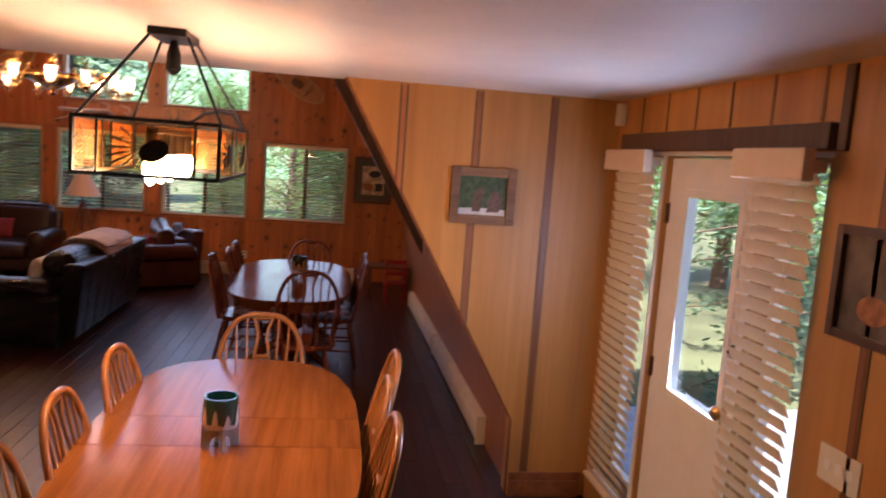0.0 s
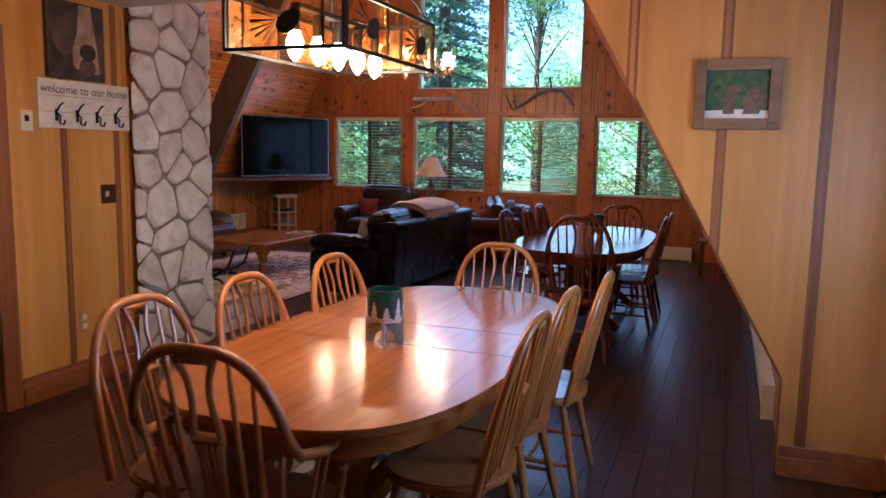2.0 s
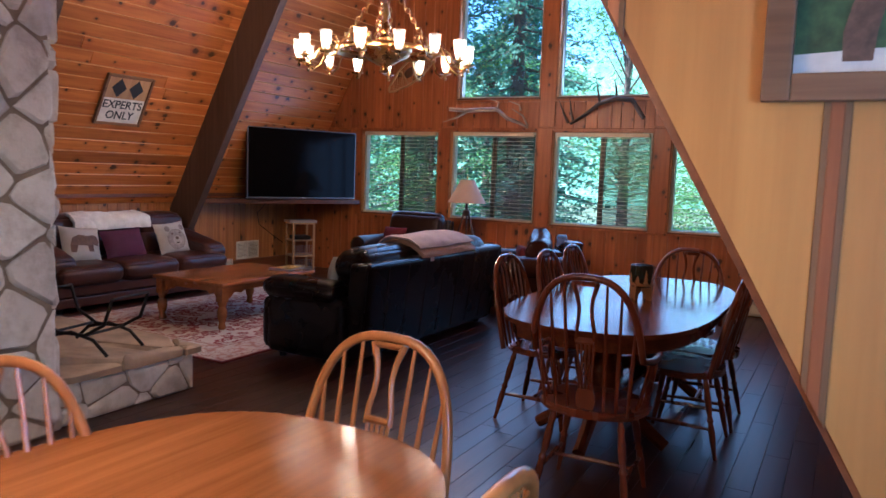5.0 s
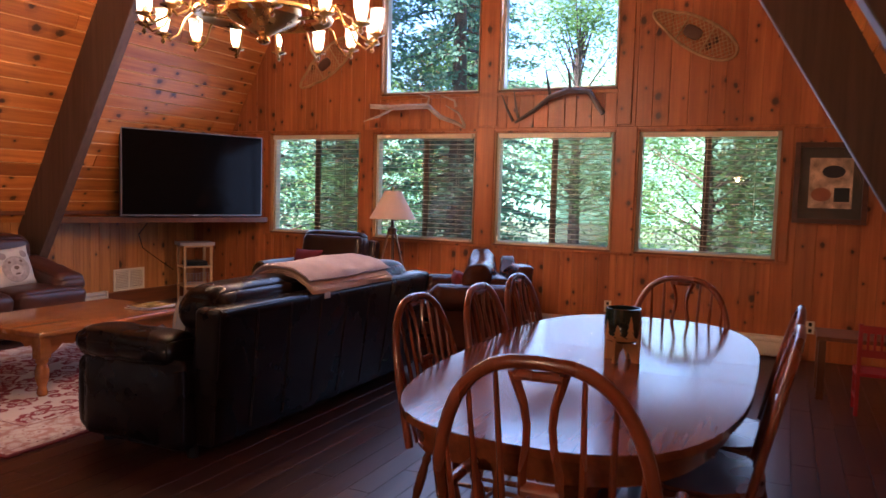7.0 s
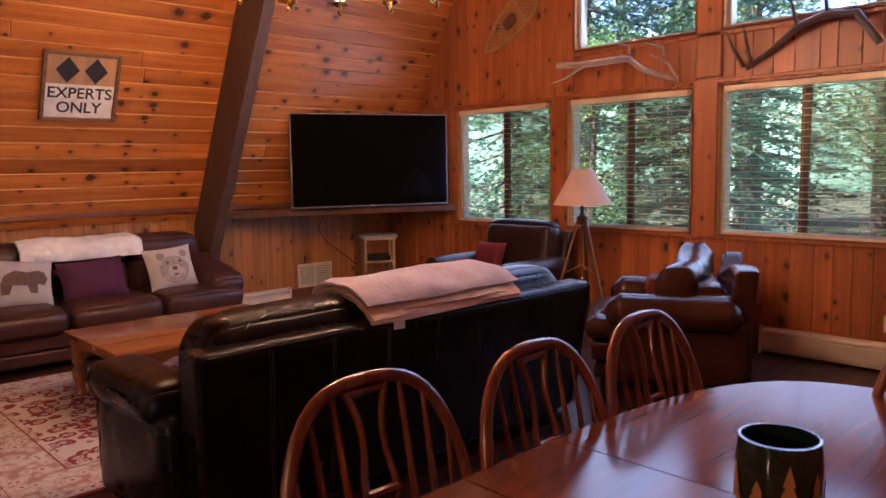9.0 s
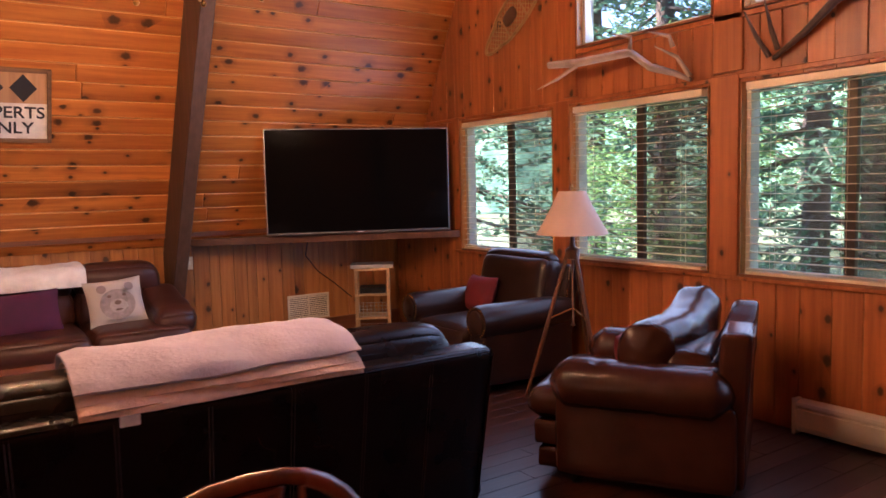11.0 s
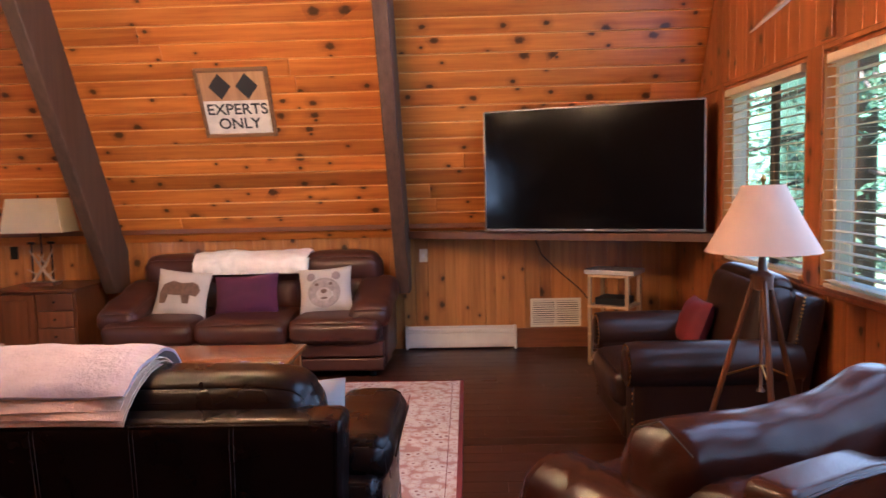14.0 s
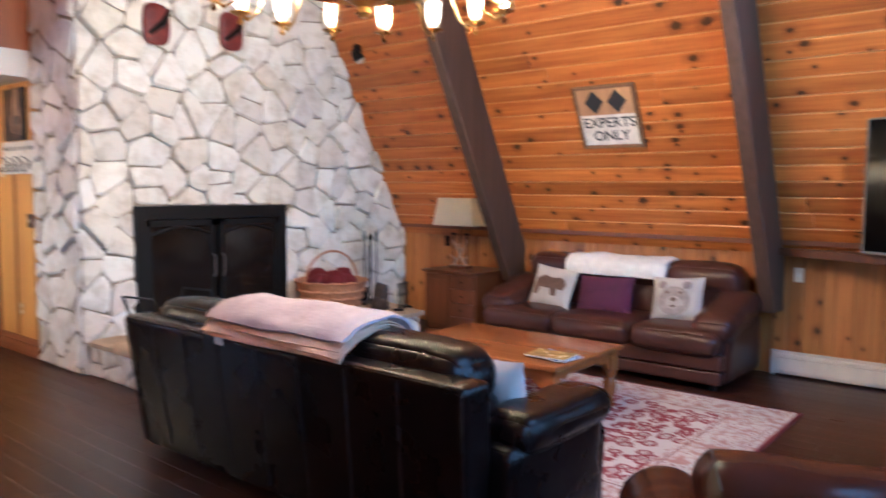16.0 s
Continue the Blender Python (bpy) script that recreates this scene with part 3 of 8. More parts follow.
for k, (x0, x1) in enumerate(WINDOWS):
    window("window_%d" % (k + 1), x0, x1, SILL, HEAD)
    blind(x0 + 0.04, x1 - 0.04, 0.01, HEAD - SILL - 0.01, pose((x0 + x1) / 2, NORTH - 0.0, SILL), 22, "open wooden slatted blind hanging in a gable window", radians(1), "gable window blinds")
for k, (x0, x1) in enumerate(UPPER):
    window("window_%d" % (k + 5), x0, x1, UP0, UP1, False)

# entry door and its side lights
door = thing("door_1", "white painted entry door with a tall glass light", "door", pose(DOOR_X + 0.05, 1.50, 0), kind="structure")
g0, g1, h0, h1 = -0.28, 0.19, 0.96, 1.90
part("door_leaf", boxes((-0.022, -0.395, 0.01, 0.022, g0, 2.07), (-0.022, g1, 0.01, 0.022, 0.395, 2.07), (-0.022, g0, 0.01, 0.022, g1, h0), (-0.022, g0, h1, 0.022, g1, 2.07)), M_WHITE, door, smooth=False)
part("glazing_bead", boxes((-0.034, g0 - 0.03, h0 - 0.03, -0.02, g0 + 0.01, h1 + 0.03), (-0.034, g1 - 0.01, h0 - 0.03, -0.02, g1 + 0.03, h1 + 0.03), (-0.034, g0, h0 - 0.03, -0.02, g1, h0 + 0.01), (-0.034, g0, h1 - 0.01, -0.02, g1, h1 + 0.03), bev=0.005), M_WHITE, door, smooth=False)
pane = part("pane", boxes((-0.004, g0, h0, 0.004, g1, h1)), M_GLASS, door, smooth=False)
pane.visible_shadow = False
bm = bmesh.new()
lathe(bm, [(0.033, 0), (0.033, 0.008), (0.012, 0.012), (0.012, 0.035), (0.028, 0.045), (0.030, 0.06), (0.015, 0.072)], 16, pose(-0.022, -0.345, 1.03, 0, -90, 0))
part("door_knob", bm, M_BRASS, door, "round brass door knob")
bm = bmesh.new()
lathe(bm, [(0.030, 0), (0.028, 0.012), (0.010, 0.014), (0.010, 0.03)], 16, pose(-0.022, -0.345, 1.29, 0, -90, 0))
part("deadbolt", bm, M_BLACK, door)
for z in (0.25, 1.02, 1.80):
    part("hinge", boxes((-0.034, 0.375, z - 0.05, -0.018, 0.415, z + 0.05), bev=0.003), plain("hinge_bronze", (0.12, 0.06, 0.03), 0.4, 0.7), door, smooth=False)
tagged(part("trim_door_header", boxes((DOOR_X - 0.035, 0.66, 2.105, DOOR_X + 0.01, 2.44, 2.195), (DOOR_X - 0.015, 0.60, 2.10, DOOR_X + 0.01, 0.645, 2.38), bev=0.006), M_BEAM, smooth=False), "dark brown wooden header board over the entry door", "trim", kind="structure")
tagged(part("trim_door_jamb", boxes((DOOR_X - 0.01, 1.905, 0, DOOR_X + 0.12, 1.935, 2.09), (DOOR_X - 0.01, 1.065, 0, DOOR_X + 0.12, 1.095, 2.09), (DOOR_X - 0.01, 0.66, 2.08, DOOR_X + 0.12, 2.44, 2.10), (DOOR_X - 0.02, 1.94, 0.21, DOOR_X + 0.10, 2.42, 0.24), (DOOR_X - 0.02, 0.68, 0.21, DOOR_X + 0.10, 1.06, 0.24), bev=0.004), M_WHITE, smooth=False), "white painted door jambs and sills", "trim", kind="structure")
for k, (a, b) in enumerate(((1.945, 2.415), (0.685, 1.06))):
    side = thing("window_%d" % (k + 7), "narrow side light window beside the entry door", "window", pose(DOOR_X + 0.11, (a + b) / 2, 0.24), kind="structure")
    w = (b - a) / 2
    part("window_frame", boxes((-0.02, -w, 0, 0.02, -w + 0.03, 1.84), (-0.02, w - 0.03, 0, 0.02, w, 1.84), (-0.02, -w, 0, 0.02, w, 0.03), (-0.02, -w, 1.81, 0.02, w, 1.84)), M_WHITE, side, smooth=False)
    pane = part("pane", boxes((-0.003, -w + 0.03, 0.03, 0.003, w - 0.03, 1.81)), M_GLASS, side, smooth=False)
    pane.visible_shadow = False
    blind(a - 0.015, b + 0.015, 0, 1.86, pose(DOOR_X - 0.045, (a + b) / 2, 0.21, 0, 0, -90), 34, "half-closed cream slatted blind beside the entry door", radians(-66), "door blinds", True, 0.055)

# ---------- dining furniture ----------


def turned(bm, p0, p1, r, seg=10):
    """A turned leg or post between two points."""
    p0, p1 = Vector(p0), Vector(p1)
    prof = [(0, 0.62), (0.10, 0.72), (0.22, 1.0), (0.34, 1.12), (0.44, 0.85), (0.47, 1.2), (0.52, 0.75), (0.60, 1.08), (0.74, 1.15), (0.84, 0.85), (0.88, 1.1), (0.93, 0.8), (1.0, 0.85)]
    tube(bm, [p0.lerp(p1, t) for t, _ in prof], [r * k for _, k in prof], seg)


def arc_back(width, height, lean, n=22, base=0.0):
    """Points of a bow back: up one side, round, and down."""
    pts = []
    for i in range(n + 1):
        a = math.pi * i / n
        x = -width / 2 * math.copysign(abs(math.cos(a)) ** 0.72, math.cos(a))
        z = height * (math.sin(a) ** 0.62)
        pts.append(Vector((x, -0.17 - lean * (z / height) ** 1.1, 0.45 + z)))
    return pts


def windsor_chair(m, material, label, group, arms=False, tall=0.53):
    ob = thing("dining_chair", label, "chair", m, group)
    lean = 0.125
    bm = bmesh.new()
    shape = []
    for k in range(28):
        a = k * math.tau / 28
        c, s = math.cos(a), math.sin(a)
        shape.append(((0.255 if s > 0 else 0.245) * math.copysign(abs(c) ** 0.8, c), 0.215 * math.copysign(abs(s) ** 0.75, s)))
    prism(bm, shape, pose(0, 0, 0.425), 0.036)
    bmesh.ops.bevel(bm, geom=[e for e in bm.edges if abs(e.verts[0].co.z - e.verts[1].co.z) < 1e-5], offset=0.012, segments=2, affect="EDGES")
    part("seat", bm, material, ob)
    for sx in (-1, 1):
        for sy in (-1, 1):
            bm = bmesh.new()
            turned(bm, (sx * 0.215, sy * 0.215 - 0.01, 0.0), (sx * 0.15, sy * 0.135, 0.43), 0.0165)
            part("leg", bm, material, ob)
        bm = bmesh.new()
        tube(bm, [(sx * 0.192, -0.185, 0.155), (sx * 0.19, 0, 0.16), (sx * 0.192, 0.175, 0.155)], [0.008, 0.013, 0.008], 8)
        part("stretcher", bm, material, ob)
    bm = bmesh.new()
    tube(bm, [(-0.19, 0, 0.16), (0, 0, 0.165), (0.19, 0, 0.16)], [0.008, 0.013, 0.008], 8)
    part("stretcher", bm, material, ob)
    w = 0.51 if not arms else 0.50
    bow = arc_back(w, tall, lean)
    if arms:
        body = [p for p in bow if p.z > 0.74]
        a, b = body[0], body[-1]
        left = [(-0.265, 0.10, 0.685), (-0.27, 0.02, 0.69), (-0.268, -0.10, 0.695), (a.x - 0.008, a.y + 0.05, 0.71)]
        right = [(-x, y, z) for x, y, z in left][::-1]
        bow = [Vector(p) for p in left] + body + [Vector(p) for p in right]
    bm = bmesh.new()
    tube(bm, bow, 0.0155, 10)
    part("bow", bm, material, ob, "steam-bent wooden bow")
    if arms:
        for s in (-1, 1):
            bm = bmesh.new()
            turned(bm, (s * 0.215, 0.10, 0.45), (s * 0.258, 0.07, 0.69), 0.015)
            part("arm_post", bm, material, ob)
            for k in (0, 1):
                bm = bmesh.new()
                tube(bm, [(s * 0.205, -0.03 - 0.06 * k, 0.45), (s * 0.262, -0.06 - 0.06 * k, 0.69)], 0.007, 6)
                part("spindle", bm, material, ob)

    def top_at(x):
        body = [p for p in bow if p.z > 0.72]
        near = min(body, key=lambda p: abs(p.x - x))
        return near
    for s in (-1, 1):
        for k in (0.075, 0.125, 0.172):
            x0, x1 = s * k * 1.08, s * k * (1.24 if not arms else 1.25)
            t = top_at(x1)
            bm = bmesh.new()
            b0, b1 = Vector((x0, -0.165 - 0.01, 0.45)), Vector((x1, t.y, t.z))
            tube(bm, [b0, b0.lerp(b1, 0.3), b0.lerp(b1, 0.55), b1], [0.0065, 0.0095, 0.0085, 0.0055], 7)
            part("spindle", bm, material, ob)
    # pierced splat: a lyre above, tines below, a tongue at the seat
    H = tall - 0.02

    def on_back(x, z):
        return Vector((x, -0.175 - lean * max(z, 0) / tall, 0.45 + z))
    prof = [(0.53, 0.041), (0.62, 0.040), (0.72, 0.030), (0.80, 0.027), (0.88, 0.033), (0.95, 0.046), (1.0, 0.054)]
    for s in (-1, 1):
        bm = bmesh.new()
        tube(bm, [on_back(s * x, H * z) for z, x in prof], [0.011, 0.010, 0.0095, 0.0095, 0.010, 0.0115, 0.013], 8, 0.8)
        part("splat_side", bm, material, ob)
    for z, half, r in ((0.555, 0.041, 0.017), (0.985, 0.05, 0.013)):
        bm = bmesh.new()
        tube(bm, [on_back(-half, H * z), on_back(0, H * z), on_back(half, H * z)], r, 8, 0.7)
        part("splat_bridge", bm, material, ob)
    for x in (-0.034, -0.017, 0, 0.017, 0.034):
        bm = bmesh.new()
        tube(bm, [on_back(x * 1.1, H * 0.54), on_back(x * 0.95, H * 0.4), on_back(x * 0.85, H * 0.16)], [0.0065, 0.0052, 0.0058], 6)
        part("splat_tine", bm, material, ob)
    tongue = [(-0.030, 0), (0.030, 0), (0.042, 0.04), (0.043, 0.075), (0.034, 0.11), (-0.034, 0.11), (-0.043, 0.075), (-0.042, 0.04)]
    ang = math.atan2(lean, tall)
    bm = bmesh.new()
    prism(bm, tongue, pose(0, -0.168, 0.45) @ Matrix.Rotation(math.pi / 2 + ang, 4, "X"), 0.014)
    part("splat_tongue", bm, material, ob)
    return ob


def oval(hx, hy, k=2.6, n=56):
    out = []
    for i in range(n):
        a = i * math.tau / n
        c, s = math.cos(a), math.sin(a)
        out.append((hx * math.copysign(abs(c) ** (2 / k), c), hy * math.copysign(abs(s) ** (2 / k), s)))
    return out


def dining_table(m, hx, hy, top, leaf, label, group):
    ob = thing("dining_table", label, "table", m, group)
    ends = [(-9, -leaf), (-leaf, leaf), (leaf, 9)]
    for a, b in ends:
        ring = oval(hx, hy, 3.0)
        pts = []
        for i, (x, y) in enumerate(ring):
            x2, y2 = ring[(i + 1) % len(ring)]
            if a <= y <= b:
                pts.append((x, y))
            for cut in (a, b):
                if (y - cut) * (y2 - cut) < 0:
                    t = (cut - y) / (y2 - y)
                    pts.append((x + t * (x2 - x), cut))
        bm = bmesh.new()
        prism(bm, pts, pose(0, 0, 0.725), 0.025)
        bmesh.ops.bevel(bm, geom=[e for e in bm.edges if e.calc_length() > 0 and min(e.verts[0].co.z, e.verts[1].co.z) > 0.745], offset=0.0018 if a == -leaf else 0.003, segments=2, affect="EDGES")
        part("tabletop", bm, top, ob)
    bm = bmesh.new()
    ring = oval(hx - 0.05, hy - 0.05, 3.0)
    inner = oval(hx - 0.075, hy - 0.075, 3.0)
    lo = [bm.verts.new((x, y, 0.645)) for x, y in ring]
    hi = [bm.verts.new((x, y, 0.725)) for x, y in ring]
    li = [bm.verts.new((x, y, 0.645)) for x, y in inner]
    for i in range(len(ring)):
        j = (i + 1) % len(ring)
        bm.faces.new((lo[i], lo[j], hi[j], hi[i]))
        bm.faces.new((li[i], li[j], lo[j], lo[i]))
    part("apron", bm, top, ob)
    for s in (-1, 1):
        cy = s * hy * 0.45
        bm = bmesh.new()
        lathe(bm, [(0.10, 0.14), (0.12, 0.18), (0.07, 0.24), (0.09, 0.34), (0.115, 0.42), (0.075, 0.52), (0.10, 0.58), (0.13, 0.65)], 18, pose(0, cy, 0))
        part("pedestal", bm, top, ob)
        for sx in (-1, 1):
            bm = bmesh.new()
            tube(bm, [(sx * 0.05, cy, 0.24), (sx * 0.16, cy, 0.20), (sx * 0.28, cy, 0.10), (sx * 0.37, cy, 0.035)], [0.04, 0.042, 0.036, 0.035], 8)
            part("foot", bm, top, ob)
        bm = bmesh.new()
        tube(bm, [(0, cy + s * 0.05, 0.24), (0, cy + s * 0.16, 0.20), (0, cy + s * 0.28, 0.10), (0, cy + s * 0.37, 0.035)], [0.04, 0.042, 0.036, 0.035], 8)
        part("foot", bm, top, ob)
    part("beam", boxes((-0.05, -hy * 0.45, 0.15, 0.05, hy * 0.45, 0.22), bev=0.01), top, ob)
    return ob


M_TABLED = wood("dark_table_wood", (0.10, 0.028, 0.011), (0.20, 0.058, 0.020), "y", rough=0.12, spread=0.04, local=True, gloss=0.22)
dining_table(pose(-0.38, 1.60, 0), 0.575, 1.13, M_TABLE, 0.17, "long oval red-brown wooden dining table with a glossy top", "dining tables")
dining_table(pose(-0.31, 5.63, 0), 0.565, 1.18, M_TABLED, 0.17, "long oval dark cherry dining table with a glossy top", "dining tables")

LIGHT_CHAIR = "golden oak bow-back windsor chair pushed under the dining table"
DARK_CHAIR = "dark cherry bow-back windsor chair at the second table"
G1, G2 = "chairs round the oak table", "chairs round the dark table"
west = windsor_chair(pose(-0.75, 0.80, 0, 0, 0, -90), M_CHAIR, LIGHT_CHAIR, G1)
for m in (pose(-0.70, 1.36, 0, 0, 0, -88), pose(-0.675, 2.03, 0, 0, 0, -92), pose(-0.35, 2.615, 0, 0, 0, 180), pose(0.095, 2.09, 0, 0, 0, 91), pose(0.02, 1.64, 0, 0, 0, 89), pose(0.015, 1.14, 0, 0, 0, 90)):
    copy_thing(west, m)
windsor_chair(pose(-0.40, 0.59, 0, 0, 0, 4), M_CHAIR, "golden oak windsor armchair at the head of the dining table", G1, True, 0.55)
dark = windsor_chair(pose(-0.735, 5.31, 0, 0, 0, -91), M_CHAIRD, DARK_CHAIR, G2)
for m in (pose(-0.655, 5.80, 0, 0, 0, -89), pose(-0.655, 6.32, 0, 0, 0, -90), pose(-0.17, 6.50, 0, 0, 0, 180), pose(0.09, 5.36, 0, 0, 0, 90), pose(0.10, 5.88, 0, 0, 0, 91)):
    copy_thing(dark, m)
windsor_chair(pose(-0.13, 4.36, 0, 0, 0, 3), M_CHAIRD, "dark cherry windsor armchair at the head of the second table", G2, True, 0.615)

# ---------- sofas and armchairs ----------


def slab(name, ob, mat, *dims, bev=0.03, label=""):
    bm = bmesh.new()
    box(bm, *dims, bev=bev, seg=3)
    return part(name, bm, mat, ob, label)


def soft_box(bm, x0, y0, z0, x1, y1, z1, r=0.06, puff=0.0, wrinkle=0.0, seed=0.0, n=10, m=None, pull=0.0, freq=9.0):
    """An upholstered body: a box with rounded edges, stuffed faces and creases that gather at its ends."""
    c = Vector(((x0 + x1) / 2, (y0 + y1) / 2, (z0 + z1) / 2))
    h = Vector(((x1 - x0) / 2, (y1 - y0) / 2, (z1 - z0) / 2))
    r = min(r, h.x * 0.98, h.y * 0.98, h.z * 0.98)
    inner = h - Vector((r, r, r))
    index = {}

    def vert(i, j, k):
        if (i, j, k) in index:
            return index[i, j, k]
        u = Vector((2 * i / n - 1, 2 * j / n - 1, 2 * k / n - 1))
        # more points near the edges, where the rounding is
        u = Vector([math.sin(q * math.pi / 2) for q in u])
        p = Vector((u.x * h.x, u.y * h.y, u.z * h.z))
        core = Vector([max(-inner[q], min(inner[q], p[q])) for q in range(3)])
        d = p - core
        out = d.normalized() if d.length > 1e-7 else Vector((0, 0, 1))
        p = core + out * r
        p += out * puff * (1 - u.x * u.x) ** 0.5 * (1 - u.z * u.z) ** 0.5 if abs(u.y) > 0.99 else Vector()
        p += out * puff * (1 - u.x * u.x) ** 0.5 * (1 - u.y * u.y) ** 0.5 if abs(u.z) > 0.99 else Vector()
        if wrinkle:
            ends = 0.35 + 0.65 * abs(u.x) ** 3
            q = Vector((p.x * freq * 0.5 + seed, p.y * freq, p.z * freq * 1.3 + seed * 0.7))
            p += out * wrinkle * ends * (noise.noise(q) + 0.5 * noise.noise(q * 2.3))
        if pull:
            p.z -= pull * abs(u.x) ** 6
        p = c + p
        v = bm.verts.new(m @ p if m is not None else p)
        index[i, j, k] = v
        return v
    for i in range(n):
        for j in range(n):
            for side in (0, n):
                bm.faces.new((vert(i, j, side), vert(i + 1, j, side), vert(i + 1, j + 1, side), vert(i, j + 1, side)))
                bm.faces.new((vert(i, side, j), vert(i + 1, side, j), vert(i + 1, side, j + 1), vert(i, side, j + 1)))
                bm.faces.new((vert(side, i, j), vert(side, i + 1, j), vert(side, i + 1, j + 1), vert(side, i, j + 1)))


def soft(name, ob, mat, *dims, label="", **kw):
    bm = bmesh.new()
    soft_box(bm, *dims, **kw)
    return part(name, bm, mat, ob, label)


def sausage(bm, path, ry, rz, seg=22, steps=30, pinch=0.35, crease=0.012, seed=0.0):
    """A stuffed roll along a curved path, gathered into pleats at both ends."""
    pts = [Vector(p) for p in path]

    def along(t):
        f = t * (len(pts) - 1)
        k = min(int(f), len(pts) - 2)
        f -= k
        a, b, c, d = pts[max(k - 1, 0)], pts[k], pts[k + 1], pts[min(k + 2, len(pts) - 1)]
        return 0.5 * (2 * b + (c - a) * f + (2 * a - 5 * b + 4 * c - d) * f * f + (3 * b - a - 3 * c + d) * f ** 3)
    rings = []
    for i in range(steps + 1):
        t = i / steps
        e = min(t, 1 - t)
        swell = pinch + (1 - pinch) * min(1, e / 0.13) ** 0.5
        gather = max(0, 1 - e / 0.20)
        o = along(t)
        ring = []
        for k in range(seg):
            a = k * math.tau / seg
            pleat = 1 + gather * 0.09 * math.sin(a * 7 + seed) + crease / rz * noise.noise(Vector((t * 9 + seed, math.cos(a) * 1.6, math.sin(a) * 1.6)))
            y, z = math.copysign(abs(math.cos(a)) ** 0.8, math.cos(a)), math.copysign(abs(math.sin(a)) ** 0.8, math.sin(a))
            ring.append(bm.verts.new(o + Vector((0, y * ry * swell * pleat, z * rz * swell * pleat))))
        rings.append(ring)
    for r0, r1 in zip(rings, rings[1:]):
        for k in range(seg):
            bm.faces.new((r0[k], r0[(k + 1) % seg], r1[(k + 1) % seg], r1[k]))
    bm.faces.new(rings[0][::-1])
    bm.faces.new(rings[-1])


def piping(ob, mat, pts, r=0.0045, name="piping"):
    bm = bmesh.new()
    tube(bm, pts, r, 6)
    return part(name, bm, mat, ob)


def sofa_against_wall(m, width, mat, label, seats=3, back=0.87, depth=0.98):
    """Three-seater with pillow arms; it faces +y in its own axes, its back at -depth / 2."""
    ob = thing("sofa", label, "sofa", m)
    w, d = width / 2, depth / 2
    slab("base", ob, mat, -w + 0.06, -d + 0.06, 0.05, w - 0.06, d - 0.12, 0.30, bev=0.03)
    slab("back_frame", ob, mat, -w + 0.12, -d, 0.08, w - 0.12, -d + 0.16, back - 0.10, bev=0.035)
    sw, bw = (width - 0.10) / seats, (width - 0.22) / seats
    for k in range(seats):
        x0, b0 = -w + 0.05 + k * sw, -w + 0.11 + k * bw
        soft("seat_cushion", ob, mat, x0 + 0.003, -d + 0.20, 0.27, x0 + sw - 0.003, d + 0.01, 0.455, r=0.075, puff=0.022, wrinkle=0.012, seed=k * 3.7, n=14, freq=11)
        lean = Matrix.Translation((0, -d + 0.30, 0.42)) @ Matrix.Rotation(radians(8), 4, "X") @ Matrix.Translation((0, d - 0.30, -0.42))
        soft("back_cushion", ob, mat, b0 + 0.003, -d + 0.10, 0.40, b0 + bw - 0.003, -d + 0.36, 0.72, r=0.10, puff=0.03, wrinkle=0.014, seed=k * 2.1 + 9, n=12, m=lean)
        soft("head_roll", ob, mat, b0 + 0.002, -d + 0.02, 0.64, b0 + bw - 0.002, -d + 0.33, back + 0.03, r=0.11, puff=0.015, wrinkle=0.014, seed=k * 5.3, n=14, pull=0.018)
    for z0, z1, y in ((0.165, 0.285, d - 0.045), (0.055, 0.16, d - 0.065)):
        soft("front_band", ob, mat, -w + 0.04, d - 0.16, z0, w - 0.04, y, z1, r=0.022, wrinkle=0.004, seed=z0 * 40, n=12)
    for s in (-1, 1):
        soft("arm", ob, mat, min(s * (w - 0.02), s * (w - 0.26)), -d + 0.03, 0.05, max(s * (w - 0.02), s * (w - 0.26)), d - 0.14, 0.50, r=0.05, puff=0.012, wrinkle=0.008, seed=s, n=12)
        tip = Matrix.Translation((0, 0, 0.55)) @ Matrix.Rotation(radians(-13), 4, "X") @ Matrix.Translation((0, 0, -0.55))
        soft("arm_pad", ob, mat, min(s * (w + 0.02), s * (w - 0.31)), -d + 0.14, 0.44, max(s * (w + 0.02), s * (w - 0.31)), d - 0.07, 0.635, r=0.09, puff=0.02, wrinkle=0.018, seed=4 + s, n=14, m=tip, freq=8)
        for y in (-d + 0.10, d - 0.16):
            bm = bmesh.new()
            lathe(bm, [(0.03, 0), (0.035, 0.09)], 12, pose(s * (w - 0.14), y, 0))
            part("foot", bm, M_BLACK, ob)
    return ob


